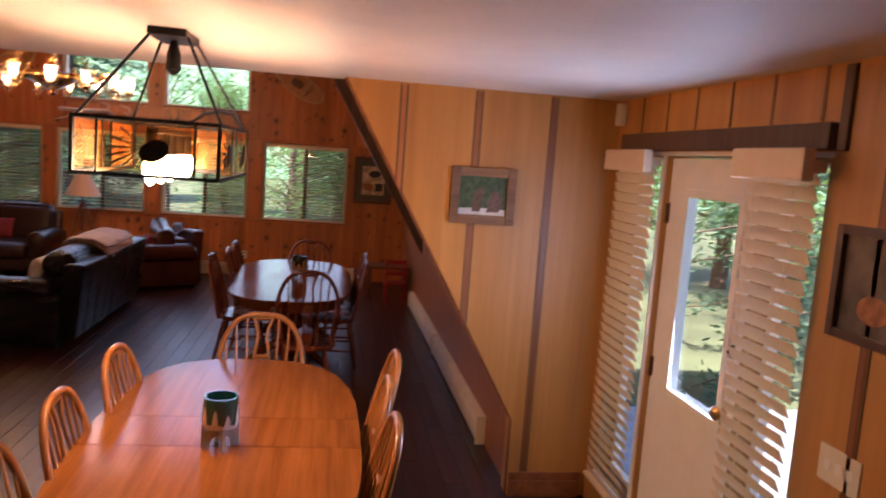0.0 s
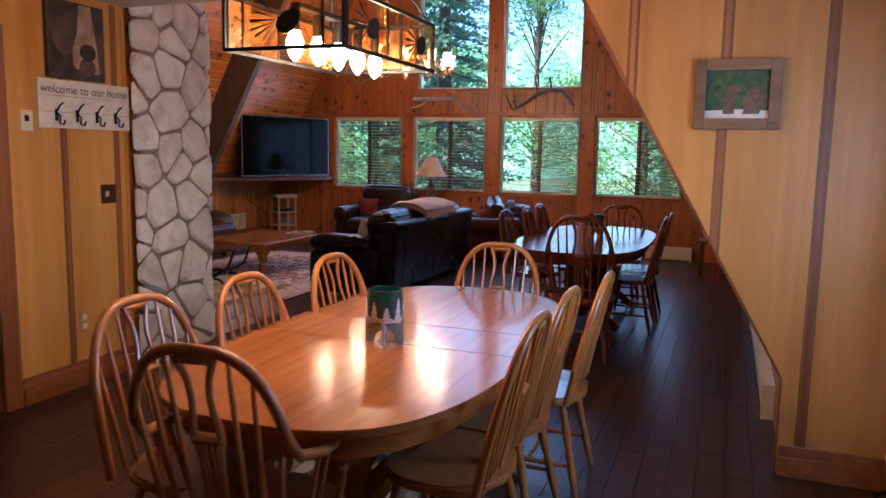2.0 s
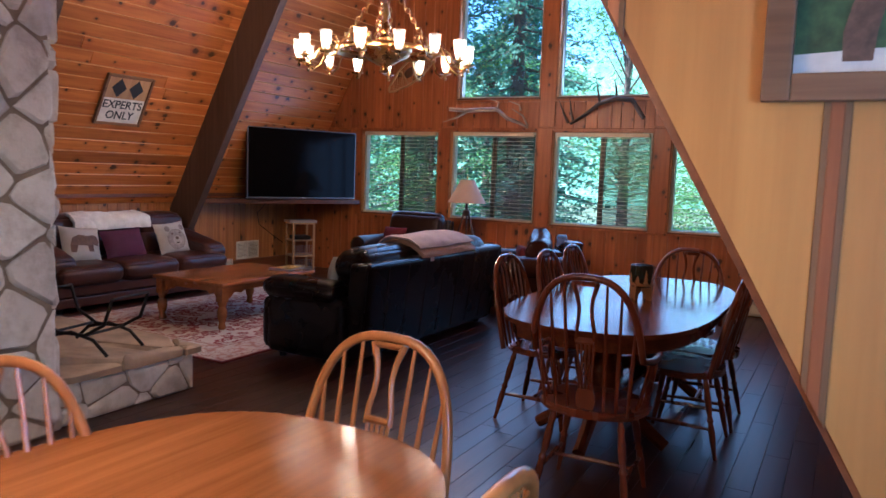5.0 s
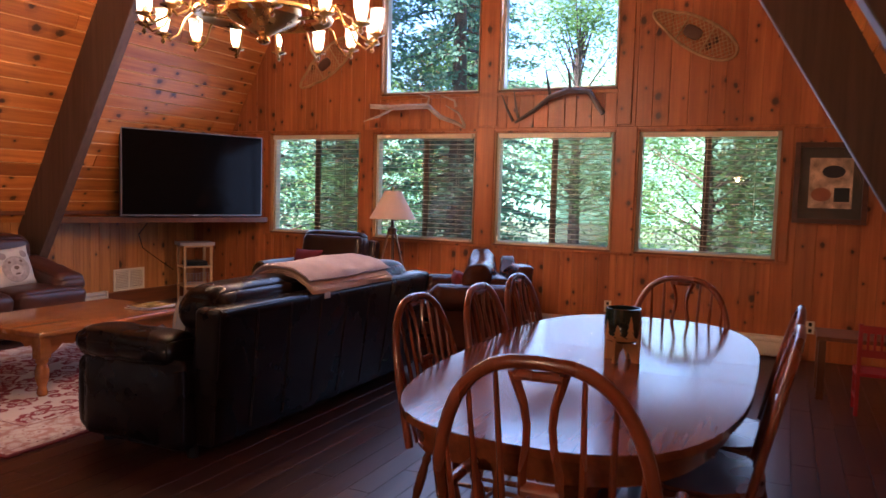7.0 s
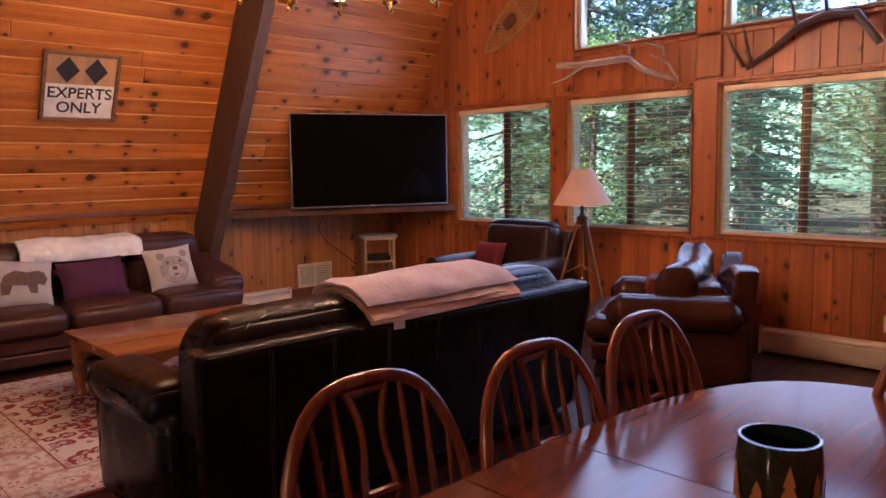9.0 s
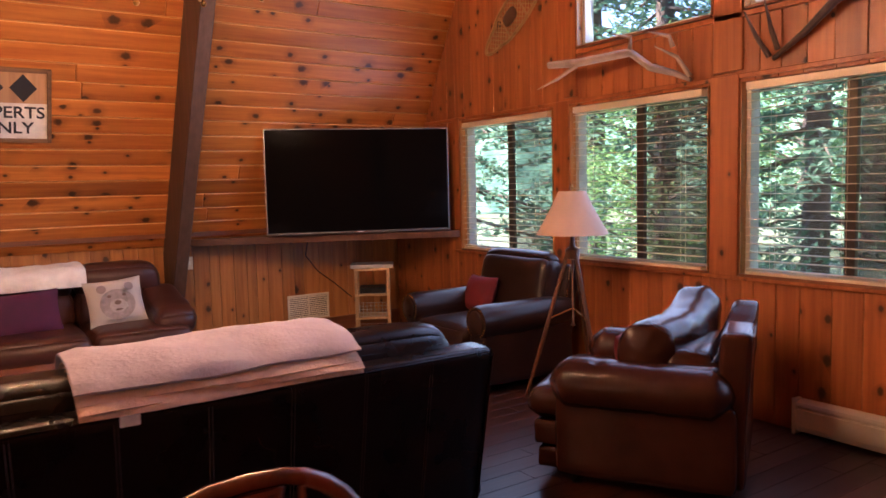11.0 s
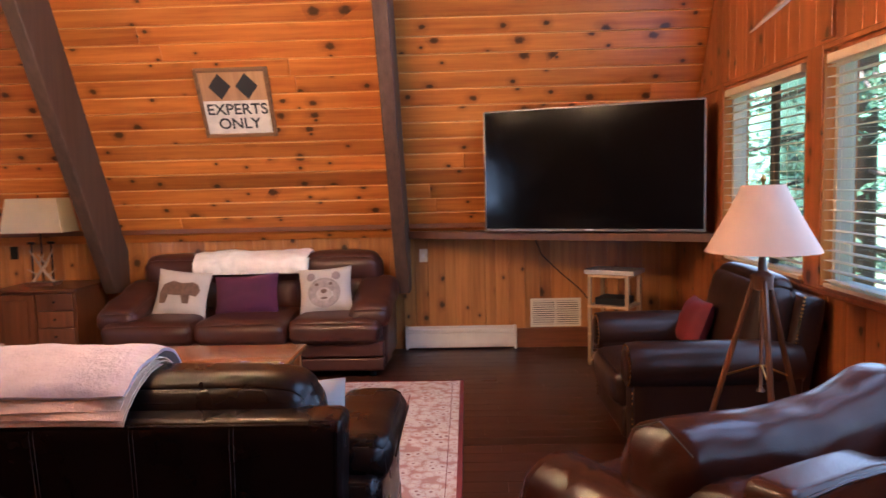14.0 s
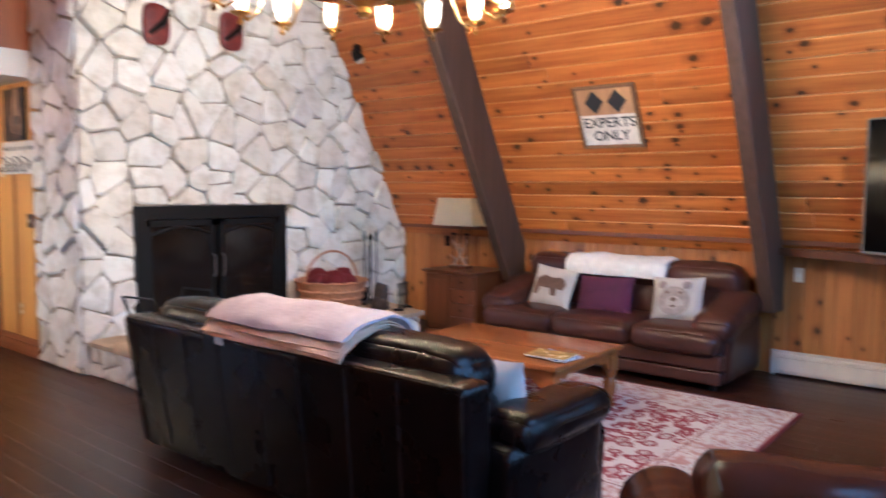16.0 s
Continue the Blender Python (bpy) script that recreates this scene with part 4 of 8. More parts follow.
def sofa_raked(m, mat, thread, label):
    """Two-cushion sofa whose flat back leans outwards; it faces +y, its back at -0.49."""
    ob = thing("sofa", label, "sofa", m)
    xa, xb, d, top = -1.225, 1.125, 0.49, 0.795

    def rake(z):
        return (top - z) * 0.125

    bm = bmesh.new()
    soft_box(bm, xa, -d, 0.07, xb, -d + 0.17, top, r=0.03, puff=0.006, wrinkle=0.004, n=16, freq=5)
    for v in bm.verts:
        v.co.y += rake(v.co.z)
        v.co.x *= 1 - 0.055 * (top - v.co.z)
    part("back_frame", bm, mat, ob)
    on_back = lambda x, z, o=0.004: Vector((x * (1 - 0.055 * (top - z)), -d + rake(z) - o, z))
    for x in (-0.93, -0.64, -0.35, -0.06, 0.23, 0.52, 0.81):
        for o in (-0.006, 0.006):
            piping(ob, thread, [on_back(x + o, 0.12, 0.0055), on_back(x + o, 0.45, 0.0075), on_back(x + o, top - 0.035, 0.004), on_back(x + o, top - 0.008, -0.008), on_back(x + o, top + 0.004, -0.04)], 0.0016, "stitching")
    for x in (xa + 0.012, xb - 0.012):
        piping(ob, mat, [on_back(x, 0.09, 0.002), on_back(x, 0.45, 0.002), on_back(x, top - 0.03, 0.0), on_back(x, top - 0.006, -0.02)], 0.006)
    piping(ob, mat, [on_back(xa + 0.03, top - 0.012, 0.0), on_back(0, top - 0.01, 0.0), on_back(xb - 0.03, top - 0.012, 0.0)], 0.006)
    slab("base", ob, mat, xa + 0.10, -d + 0.18, 0.07, xb - 0.06, d - 0.10, 0.30, bev=0.03)
    mid = (xa + xb) / 2
    for k, (x0, x1) in enumerate(((xa + 0.15, mid), (mid, xb - 0.10))):
        soft("seat_cushion", ob, mat, x0 + 0.004, -d + 0.30, 0.26, x1 - 0.004, d + 0.0, 0.46, r=0.08, puff=0.02, wrinkle=0.012, seed=k * 4.4, n=12)
        soft("front_panel", ob, mat, x0 + 0.004, d - 0.16, 0.08, x1 - 0.004, d - 0.02, 0.28, r=0.05, wrinkle=0.006, n=10)
        soft("back_cushion", ob, mat, x0, -d + 0.16, 0.40, x1, -d + 0.42, 0.72, r=0.10, puff=0.03, wrinkle=0.01, seed=k + 2.0, n=12)
        e0, e1 = (x0 - 0.07 if k == 0 else x0), (x1 - 0.005 if k == 0 else x1 + 0.005)
        soft("head_roll", ob, mat, e0, -d + 0.115, 0.66, e1, -d + 0.40, 0.885, r=0.105, puff=0.012, wrinkle=0.006, seed=k * 6.1 + 1, n=18, pull=0.03, freq=6)
        piping(ob, mat, [(e0 + 0.05, -d + 0.128, 0.79), (e0 + 0.10, -d + 0.119, 0.815), ((e0 + e1) / 2, -d + 0.113, 0.82), (e1 - 0.10, -d + 0.119, 0.815), (e1 - 0.03, -d + 0.15, 0.79)], 0.003, "seam")
    for s, a, b in ((-1, -1.31, -1.04), (1, 0.965, 1.235)):
        soft("arm", ob, mat, a + 0.035, -d + 0.20, 0.06, b - 0.035, d - 0.07, 0.53, r=0.04, puff=0.014, wrinkle=0.008, seed=s * 2.0, n=12)
        soft("arm_front", ob, mat, a + 0.05, d - 0.10, 0.08, b - 0.05, d - 0.01, 0.47, r=0.04, puff=0.01, wrinkle=0.006, seed=s, n=10)
        soft("arm_pad", ob, mat, a, -d + 0.27, 0.485, b, d - 0.03, 0.635, r=0.07, puff=0.014, wrinkle=0.012, seed=s * 3.0 + 8, n=16, freq=8)
        x = b if s > 0 else a
        piping(ob, mat, [(x + s * 0.004, -d + 0.34, 0.565), (x + s * 0.006, 0, 0.585), (x + s * 0.004, d - 0.10, 0.57)], 0.004, "seam")
        for y in (-d + 0.24, d - 0.14):
            bm = bmesh.new()
            lathe(bm, [(0.03, 0), (0.035, 0.09)], 12, pose((a + b) / 2 - s * 0.02, y, 0))
            part("foot", bm, M_BLACK, ob)
    return ob


sofa_far = sofa_against_wall(pose(-6.06, 6.44, 0, 0, 0, -90), 2.24, M_LEATHER, "brown leather three-seat sofa against the knee wall")
M_THREAD = plain("pale_thread", (0.026, 0.017, 0.013), 0.7, vary=0.2)
sofa_near = sofa_raked(pose(-2.66, 6.68, 0, 0, 0, 90), M_LEATHERK, M_THREAD, "dark brown leather three-seat sofa with its back to the dining table")


def club_chair(m, mat, label):
    """Scroll-arm club chair trimmed with nail heads; it faces +y."""
    ob = thing("armchair", label, "armchair", m)
    slab("base", ob, mat, -0.42, -0.40, 0.08, 0.42, 0.38, 0.27, bev=0.02)
    soft("seat_cushion", ob, mat, -0.325, -0.28, 0.25, 0.325, 0.46, 0.45, r=0.06, puff=0.025, wrinkle=0.008, n=12)
    soft("front_panel", ob, mat, -0.34, 0.34, 0.10, 0.34, 0.425, 0.27, r=0.02, wrinkle=0.004, n=10)
    lean = Matrix.Translation((0, -0.40, 0.30)) @ Matrix.Rotation(radians(10), 4, "X") @ Matrix.Translation((0, 0.40, -0.30))
    soft("back_frame", ob, mat, -0.47, -0.47, 0.10, 0.47, -0.33, 0.86, r=0.04, wrinkle=0.004, n=12, m=lean)
    bm = bmesh.new()
    soft_box(bm, -0.42, -0.36, 0.38, 0.42, -0.17, 0.90, r=0.09, puff=0.04, wrinkle=0.016, seed=2.0, n=16, m=lean)
    part("back_cushion", bm, mat, ob, "worn stuffed back")
    for s in (-1, 1):
        soft("arm", ob, mat, min(s * 0.33, s * 0.52), -0.42, 0.07, max(s * 0.33, s * 0.52), 0.41, 0.52, r=0.03, puff=0.008, wrinkle=0.006, seed=s, n=10)
        bm = bmesh.new()
        ring_n, steps = 20, 14
        rows = []
        for i in range(steps + 1):
            t = i / steps
            y = -0.43 + 0.86 * t
            r = 0.122 * (0.80 + 0.20 * min(1, t * 4)) * (1 if i < steps else 0.93)
            rows.append([bm.verts.new((s * (0.44 + (r + 0.004 * noise.noise(Vector((t * 9, k * 0.9, s)))) * math.cos(k * math.tau / ring_n)), y, 0.515 + r * math.sin(k * math.tau / ring_n))) for k in range(ring_n)])
        for r0, r1 in zip(rows, rows[1:]):
            for k in range(ring_n):
                bm.faces.new((r0[k], r0[(k + 1) % ring_n], r1[(k + 1) % ring_n], r1[k]))
        bm.faces.new(rows[0])
        bm.faces.new(rows[-1][::-1])
        part("arm_roll", bm, mat, ob)
        scroll = bmesh.new()
        lathe(scroll, [(0.085, 0), (0.085, 0.012), (0.075, 0.02), (0.01, 0.022)], 20, pose(s * 0.44, 0.425, 0.515, -90, 0, 0))
        part("scroll", scroll, mat, ob)
        spots = [(s * (0.44 + 0.104 * math.cos(a)), 0.431, 0.515 + 0.104 * math.sin(a)) for a in [radians(-60 + 13 * k) for k in range(24)]] + [(s * 0.50, 0.413, 0.10 + 0.026 * k) for k in range(12)]
        for x, y, z in spots:
            bm = bmesh.new()
            bmesh.ops.create_icosphere(bm, subdivisions=1, radius=0.0065, matrix=Matrix.Translation((x, y, z)))
            part("nail_head", bm, M_BRASS, ob)
        for k in range(14):
            bm = bmesh.new()
            bmesh.ops.create_icosphere(bm, subdivisions=1, radius=0.0065, matrix=lean @ Matrix.Translation((s * 0.472, -0.345, 0.60 + 0.019 * k)))
            part("nail_head", bm, M_BRASS, ob)
        for y in (-0.38, 0.34):
            bm = bmesh.new()
            lathe(bm, [(0.022, 0), (0.034, 0.08)], 12, pose(s * 0.44, y, 0))
            part("foot", bm, M_BLACK, ob)
    return ob


def slumped_chair(m, mat, label):
    """Pillow-arm recliner with a collapsed back roll and a sagging outer back; it faces +y."""
    ob = thing("armchair", label, "armchair", m)
    slab("base", ob, mat, -0.44, -0.36, 0.06, 0.44, 0.40, 0.27, bev=0.02)
    soft("seat_cushion", ob, mat, -0.31, -0.20, 0.24, 0.31, 0.55, 0.47, r=0.08, puff=0.03, wrinkle=0.012, n=14)
    for z0, z1, y in ((0.175, 0.295, 0.545), (0.06, 0.165, 0.525)):
        soft("front_band", ob, mat, -0.44, 0.36, z0, 0.44, y, z1, r=0.022, wrinkle=0.004, seed=z0 * 30, n=10)
    soft("front_roll", ob, mat, -0.44, 0.36, 0.30, 0.44, 0.585, 0.455, r=0.075, puff=0.008, wrinkle=0.01, seed=7.0, n=14)
    # outer back: stiff at one end, fallen in towards the other
    bm = bmesh.new()
    soft_box(bm, -0.43, -0.44, 0.06, 0.45, -0.30, 0.785, r=0.03, wrinkle=0.004, n=22, freq=6)
    for v in bm.verts:
        x, up = v.co.x, max(0, (v.co.z - 0.35) / 0.43)
        sag = math.exp(-((x - 0.17) / 0.14) ** 2)
        fold = 0.018 * sag * math.sin(x * 60 + v.co.z * 22)
        v.co.z -= 0.115 * sag * up ** 2 - 0.03 * up * max(0, x - 0.25) / 0.2
        v.co.y += 0.05 * sag * up + fold * up - 0.03 * up
    part("back_frame", bm, mat, ob, "outer back with sagging folded leather")
    piping(ob, mat, [(-0.415, -0.468, 0.768), (-0.25, -0.47, 0.778), (-0.05, -0.465, 0.765)], 0.005)
    bm = bmesh.new()
    sausage(bm, [(-0.375, 0.03, 0.62), (-0.28, 0.0, 0.63), (-0.10, -0.06, 0.635), (0.10, -0.10, 0.64), (0.32, -0.13, 0.68), (0.55, -0.16, 0.77)], 0.135, 0.165, 28, 44, 0.22, 0.007, 1.0)
    part("back_cushion", bm, mat, ob, "slumped pleated back cushion")
    piping(ob, M_THREAD, [(-0.335, 0.10, 0.755), (-0.335, 0.0, 0.801), (-0.33, -0.11, 0.735)], 0.0025, "seam")
    soft("back_pillow", ob, mat, -0.36, -0.32, 0.40, 0.40, -0.02, 0.66, r=0.10, puff=0.02, wrinkle=0.012, seed=3.0, n=12)
    for s in (-1, 1):
        soft("arm", ob, mat, min(s * 0.32, s * 0.475), -0.40, 0.05, max(s * 0.32, s * 0.475), 0.42, 0.45, r=0.03, puff=0.01, wrinkle=0.006, seed=s, n=10)
        bm = bmesh.new()
        n, steps = 24, 36
        rows = []
        for i in range(steps + 1):
            t = i / steps
            y = -0.40 + 0.86 * t
            bulge = min(1, (min(t, 1 - t) * 9 + 0.02)) ** 0.45
            notch = 1 - 0.035 * math.exp(-((t - 0.42) / 0.018) ** 2) - 0.035 * math.exp(-((t - 0.72) / 0.018) ** 2)
            rx, rz = 0.135 * bulge * notch, 0.125 * bulge * notch
            rows.append([bm.verts.new((s * 0.40 + (rx + 0.006 * noise.noise(Vector((t * 7, k * 0.6, s + 4)))) * math.cos(k * math.tau / n), y, 0.495 + rz * math.sin(k * math.tau / n))) for k in range(n)])
        for r0, r1 in zip(rows, rows[1:]):
            for k in range(n):
                bm.faces.new((r0[k], r0[(k + 1) % n], r1[(k + 1) % n], r1[k]))
        bm.faces.new(rows[0])
        bm.faces.new(rows[-1][::-1])
        part("arm_roll", bm, mat, ob)
        for y in (-0.34, 0.34):
            bm = bmesh.new()
            lathe(bm, [(0.022, 0), (0.034, 0.08)], 12, pose(s * 0.40, y, 0))
            part("foot", bm, M_BLACK, ob)
    return ob


armchair_corner = club_chair(pose(-4.30, 9.39, 0, 0, 0, 180), M_LEATHERC, "dark brown leather club armchair with nail-head trim by the windows")
armchair_side = slumped_chair(pose(-2.283, 8.966, 0, 0, 0, 121), M_LEATHERW, "worn brown leather armchair with a slumped back cushion")

# ---------- fixtures and loose things ----------


def words(text, size, m, material, parent, name="lettering", bold=0.0):
    cu = bpy.data.curves.new(name, "FONT")
    cu.body, cu.size, cu.align_x, cu.align_y, cu.extrude, cu.offset = text, size, "CENTER", "CENTER", 0.0012, bold
    tmp = bpy.data.objects.new("tmp", cu)
    me = bpy.data.meshes.new_from_object(tmp)
    bpy.data.objects.remove(tmp)
    me.materials.append(material)
    ob = new(name, me)
    ob.parent = parent
    ob.matrix_local = m
    return ob


def flat(name, outline, z, thick, material, parent, label=""):
    bm = bmesh.new()
    prism(bm, outline, pose(0, 0, z), thick)
    return part(name, bm, material, parent, label, smooth=False)


def ring(cx, cy, rx, ry, n=18, a0=0.0):
    return [(cx + rx * math.cos(a0 + k * math.tau / n), cy + ry * math.sin(a0 + k * math.tau / n)) for k in range(n)]


def picture_frame(name, m, w, h, border, wood_mat, label, depth=0.025):
    """A frame in local x, y with z towards the viewer."""
    ob = thing(name, label, "picture", m)
    for s in (-1, 1):
        bm = bmesh.new()
        box(bm, min(s * w / 2, s * (w / 2 - border)), -h / 2, 0, max(s * w / 2, s * (w / 2 - border)), h / 2, depth, 0.004)
        part("frame_side", bm, wood_mat, ob, smooth=False)
        bm = bmesh.new()
        box(bm, -w / 2 + border, min(s * h / 2, s * (h / 2 - border)), 0, w / 2 - border, max(s * h / 2, s * (h / 2 - border)), depth - 0.002, 0.004)
        part("frame_rail", bm, wood_mat, ob, smooth=False)
    return ob


FACE_S = Matrix(((1, 0, 0, 0), (0, 0, -1, 0), (0, 1, 0, 0), (0, 0, 0, 1)))   # a wall seen looking north
FACE_E = Matrix(((0, 0, 1, 0), (1, 0, 0, 0), (0, 1, 0, 0), (0, 0, 0, 1)))    # a wall seen looking west
FACE_W = Matrix(((0, 0, -1, 0), (-1, 0, 0, 0), (0, 1, 0, 0), (0, 0, 0, 1)))  # a wall seen looking east
at = lambda x, y, z, face: Matrix.Translation((x, y, z)) @ face

M_RUSTIC = wood("rustic_frame_wood", (0.17, 0.085, 0.035), (0.31, 0.175, 0.082), "x", rough=0.6, local=True)
M_DKFRAME = wood("dark_frame_wood", (0.05, 0.018, 0.010), (0.11, 0.04, 0.02), "x", rough=0.35, local=True)
M_BROWNFUR = plain("brown_print", (0.12, 0.065, 0.04), 0.7, vary=0.4, scale=30)
M_GREENPRINT = plain("green_print", (0.05, 0.09, 0.03), 0.6, vary=0.6, scale=30)
M_PALEPRINT = plain("pale_print", (0.62, 0.58, 0.52), 0.6, vary=0.15, scale=20)
M_BLACKPRINT = plain("black_print", (0.02, 0.02, 0.022), 0.6)
M_IVORY = plain("ivory_plastic", (0.68, 0.62, 0.50), 0.4, vary=0.05)
M_SIGNW = plain("sign_white", (0.72, 0.68, 0.60), 0.6, vary=0.18, scale=14)
M_SIGNB = wood("sign_bare_wood", (0.34, 0.19, 0.09), (0.48, 0.29, 0.14), "y", rough=0.6, local=True)
M_RED = plain("red_cloth", (0.115, 0.004, 0.007), 0.8, vary=0.25, bump=0.4, bump_scale=120)
M_PURPLE = plain("purple_cloth", (0.062, 0.008, 0.034), 0.85, vary=0.25, bump=0.4, bump_scale=120)
M_LINEN = plain("linen_cloth", (0.44, 0.40, 0.36), 0.85, vary=0.12, bump=0.4, bump_scale=160)
M_FLEECE = plain("pink_fleece", (0.37, 0.31, 0.325), 0.95, vary=0.16, scale=9, bump=1.0, bump_scale=55)
M_FLEECE2 = plain("tan_fleece_edge", (0.62, 0.42, 0.28), 0.95, vary=0.14, scale=18, bump=1.0, bump_scale=75)
M_FUR = plain("white_fur", (0.76, 0.72, 0.66), 0.95, vary=0.12, scale=14, bump=1.0, bump_scale=60)
M_ANTLER = plain("antler", (0.36, 0.25, 0.17), 0.55, vary=0.4, scale=7, bump=0.3, bump_scale=40)
M_ANTLERD = plain("dark_antler", (0.085, 0.05, 0.033), 0.5, vary=0.4, scale=7, bump=0.3, bump_scale=40)
M_SHADE = plain("lamp_shade_linen", (0.50, 0.34, 0.26), 0.85, vary=0.06, bump=0.2, bump_scale=150)
M_SHADE2 = plain("lamp_shade_cream", (0.82, 0.74, 0.56), 0.85, vary=0.06, bump=0.2, bump_scale=150)
M_TRIPOD = wood("tripod_walnut", (0.07, 0.026, 0.010), (0.14, 0.055, 0.020), "z", rough=0.35, local=True)
M_WICKER = plain("wicker", (0.40, 0.19, 0.09), 0.7, vary=0.3, scale=30, bump=0.8, bump_scale=60)
M_LACED = plain("rawhide_and_ash", (0.42, 0.25, 0.11), 0.6, vary=0.3, scale=14)
M_REDPAINT = plain("red_paint", (0.30, 0.02, 0.02), 0.4, vary=0.15)

# --- dining pendant
pend = thing("pendant_lamp", "black metal lantern pendant with cut-out pine cones and five bulbs", "pendant lamp", pose(PENDANT.x, PENDANT.y, PENDANT.z))
px, py, ph = 0.24, 0.40, 0.19
for x in (-px, px):
    for y in (-py, py):
        bm = bmesh.new()
        tube(bm, [(x, y, 0), (x, y, ph)], 0.008, 4)
        part("post", bm, M_BLACK, pend)
for z in (0, ph):
    for a, b in (((-px, -py), (px, -py)), ((px, -py), (px, py)), ((px, py), (-px, py)), ((-px, py), (-px, -py))):
        bm = bmesh.new()
        tube(bm, [(*a, z), (*b, z)], 0.009, 4)
        part("rail", bm, M_BLACK, pend)
M_MICA, mn, ml, mb = shader("amber_mica")
mb.inputs["Base Color"].default_value = (0.55, 0.25, 0.06, 1)
mtr, mmix = mn.new("ShaderNodeBsdfTransparent"), mn.new("ShaderNodeMixShader")
mtr.inputs[0].default_value = (1.0, 0.86, 0.62, 1)
mnoise = noise_node(mn, ml, mn.new("ShaderNodeTexCoord").outputs["Object"], 14, 4)
mr_ = ramp(mn, [(0.40, (0.02, 0.02, 0.02)), (0.75, (0.16, 0.16, 0.16))])
ml.new(mnoise.outputs[0], mr_.inputs[0])
ml.new(mr_.outputs[0], mmix.inputs[0])
ml.new(mtr.outputs[0], mmix.inputs[1])
ml.new(mb.outputs[0], mmix.inputs[2])
ml.new(mmix.outputs[0], mn["Material Output"].inputs[0])
for k, (c, d) in enumerate((((-px, -py * 0.55), 1), ((-px, py * 0.55), 1), ((px, -py * 0.55), 1), ((px, py * 0.55), 1), ((0, -py), 0), ((0, py), 0))):
    hw = 0.16
    x, y = c
    rows = (x - 0.002, y - hw, 0.012, x + 0.002, y + hw, ph - 0.012) if d else (x - hw, y - 0.002, 0.012, x + hw, y + 0.002, ph - 0.012)
    part("panel", boxes(rows), M_MICA, pend, "thin amber panel", smooth=False)
    bm = bmesh.new()
    m = Matrix.Translation((x + (0.006 if x > 0 else -0.006 if x < 0 else 0), y + (0 if d else math.copysign(0.006, y)), ph / 2)) @ (FACE_E if d else FACE_S) @ Matrix.Rotation(radians(28), 4, "Z")
    prism(bm, ring(0.02, -0.02, 0.052, 0.036, 16), m, 0.003)
    for s in range(7):
        a = radians(110 + s * 22)
        prism(bm, [(0, 0), (0.13 * math.cos(a), 0.075 * math.sin(a) + 0.02), (0.13 * math.cos(a) + 0.006, 0.075 * math.sin(a) + 0.03)], m, 0.003)
    part("pine_cone_cutout", bm, M_BLACK, pend, "dark metal pine cone cut-out", smooth=False)
    for s in (-hw, hw):
        bm = bmesh.new()
        tube(bm, [(x, y + s, 0), (x, y + s, ph)] if d else [(x + s, y, 0), (x + s, y, ph)], 0.006, 4)
        part("divider", bm, M_BLACK, pend)
part("socket_bar", boxes((-0.02, -0.32, 0.15, 0.02, 0.32, 0.17), bev=0.004), M_BLACK, pend, smooth=False)
for k in range(5):
    y = -0.32 + 0.16 * k
    bm = bmesh.new()
    lathe(bm, [(0.018, 0.07), (0.020, 0.15)], 12, pose(0, y, 0))
    part("socket", bm, M_BLACK, pend)
    bm = bmesh.new()
    lathe(bm, [(0.004, -0.035), (0.018, -0.02), (0.030, 0.015), (0.030, 0.035), (0.018, 0.07)], 14, pose(0, y, 0))
    bulb = part("bulb", bm, M_BULB, pend, "lit faceted bulb")
    bulb.visible_shadow = False
top = LOFT_Z - PENDANT.z
part("canopy", boxes((-0.07, -0.14, top - 0.03, 0.07, 0.14, top), bev=0.006), M_BLACK, pend, smooth=False)
for x in (-px, px):
    for s in (-1, 1):
        bm = bmesh.new()
        tube(bm, [(x, s * py * 0.9, ph), (x * 0.3, s * 0.10, top - 0.03)], 0.006, 6)
        part("hanging_rod", bm, M_BLACK, pend)
bm = bmesh.new()
lathe(bm, [(0.01, top - 0.16), (0.03, top - 0.14), (0.026, top - 0.08), (0.012, top - 0.03)], 10)
part("finial", bm, M_BLACK, pend)

# --- brass chandelier
chand = thing("chandelier", "brass chandelier with a ring of lit glass tulip shades", "chandelier", pose(*CHANDELIER))
M_TULIP, tn, tl_, tb = shader("tulip_glass")
tb.inputs["Base Color"].default_value = (0.9, 0.86, 0.8, 1)
tb.inputs["Roughness"].default_value = 0.12
tt, t2, tm, tm2 = tn.new("ShaderNodeBsdfTransparent"), tn.new("ShaderNodeBsdfTranslucent"), tn.new("ShaderNodeMixShader"), tn.new("ShaderNodeMixShader")
tm.inputs[0].default_value, tm2.inputs[0].default_value = 0.5, 0.36
tl_.new(tb.outputs[0], tm.inputs[1])
tl_.new(t2.outputs[0], tm.inputs[2])
tl_.new(tt.outputs[0], tm2.inputs[1])
tl_.new(tm.outputs[0], tm2.inputs[2])
tl_.new(tm2.outputs[0], tn["Material Output"].inputs[0])
bm = bmesh.new()
lathe(bm, [(0.02, -0.16), (0.045, -0.14), (0.03, -0.11), (0.10, -0.07), (0.20, -0.02), (0.24, 0.02), (0.24, 0.07), (0.21, 0.075), (0.06, 0.09), (0.07, 0.14), (0.03, 0.18), (0.045, 0.24), (0.02, 0.30), (0.035, 0.36), (0.015, 0.45)], 28)
part("hub", bm, M_BRASS, chand)
bm = bmesh.new()
n = 48
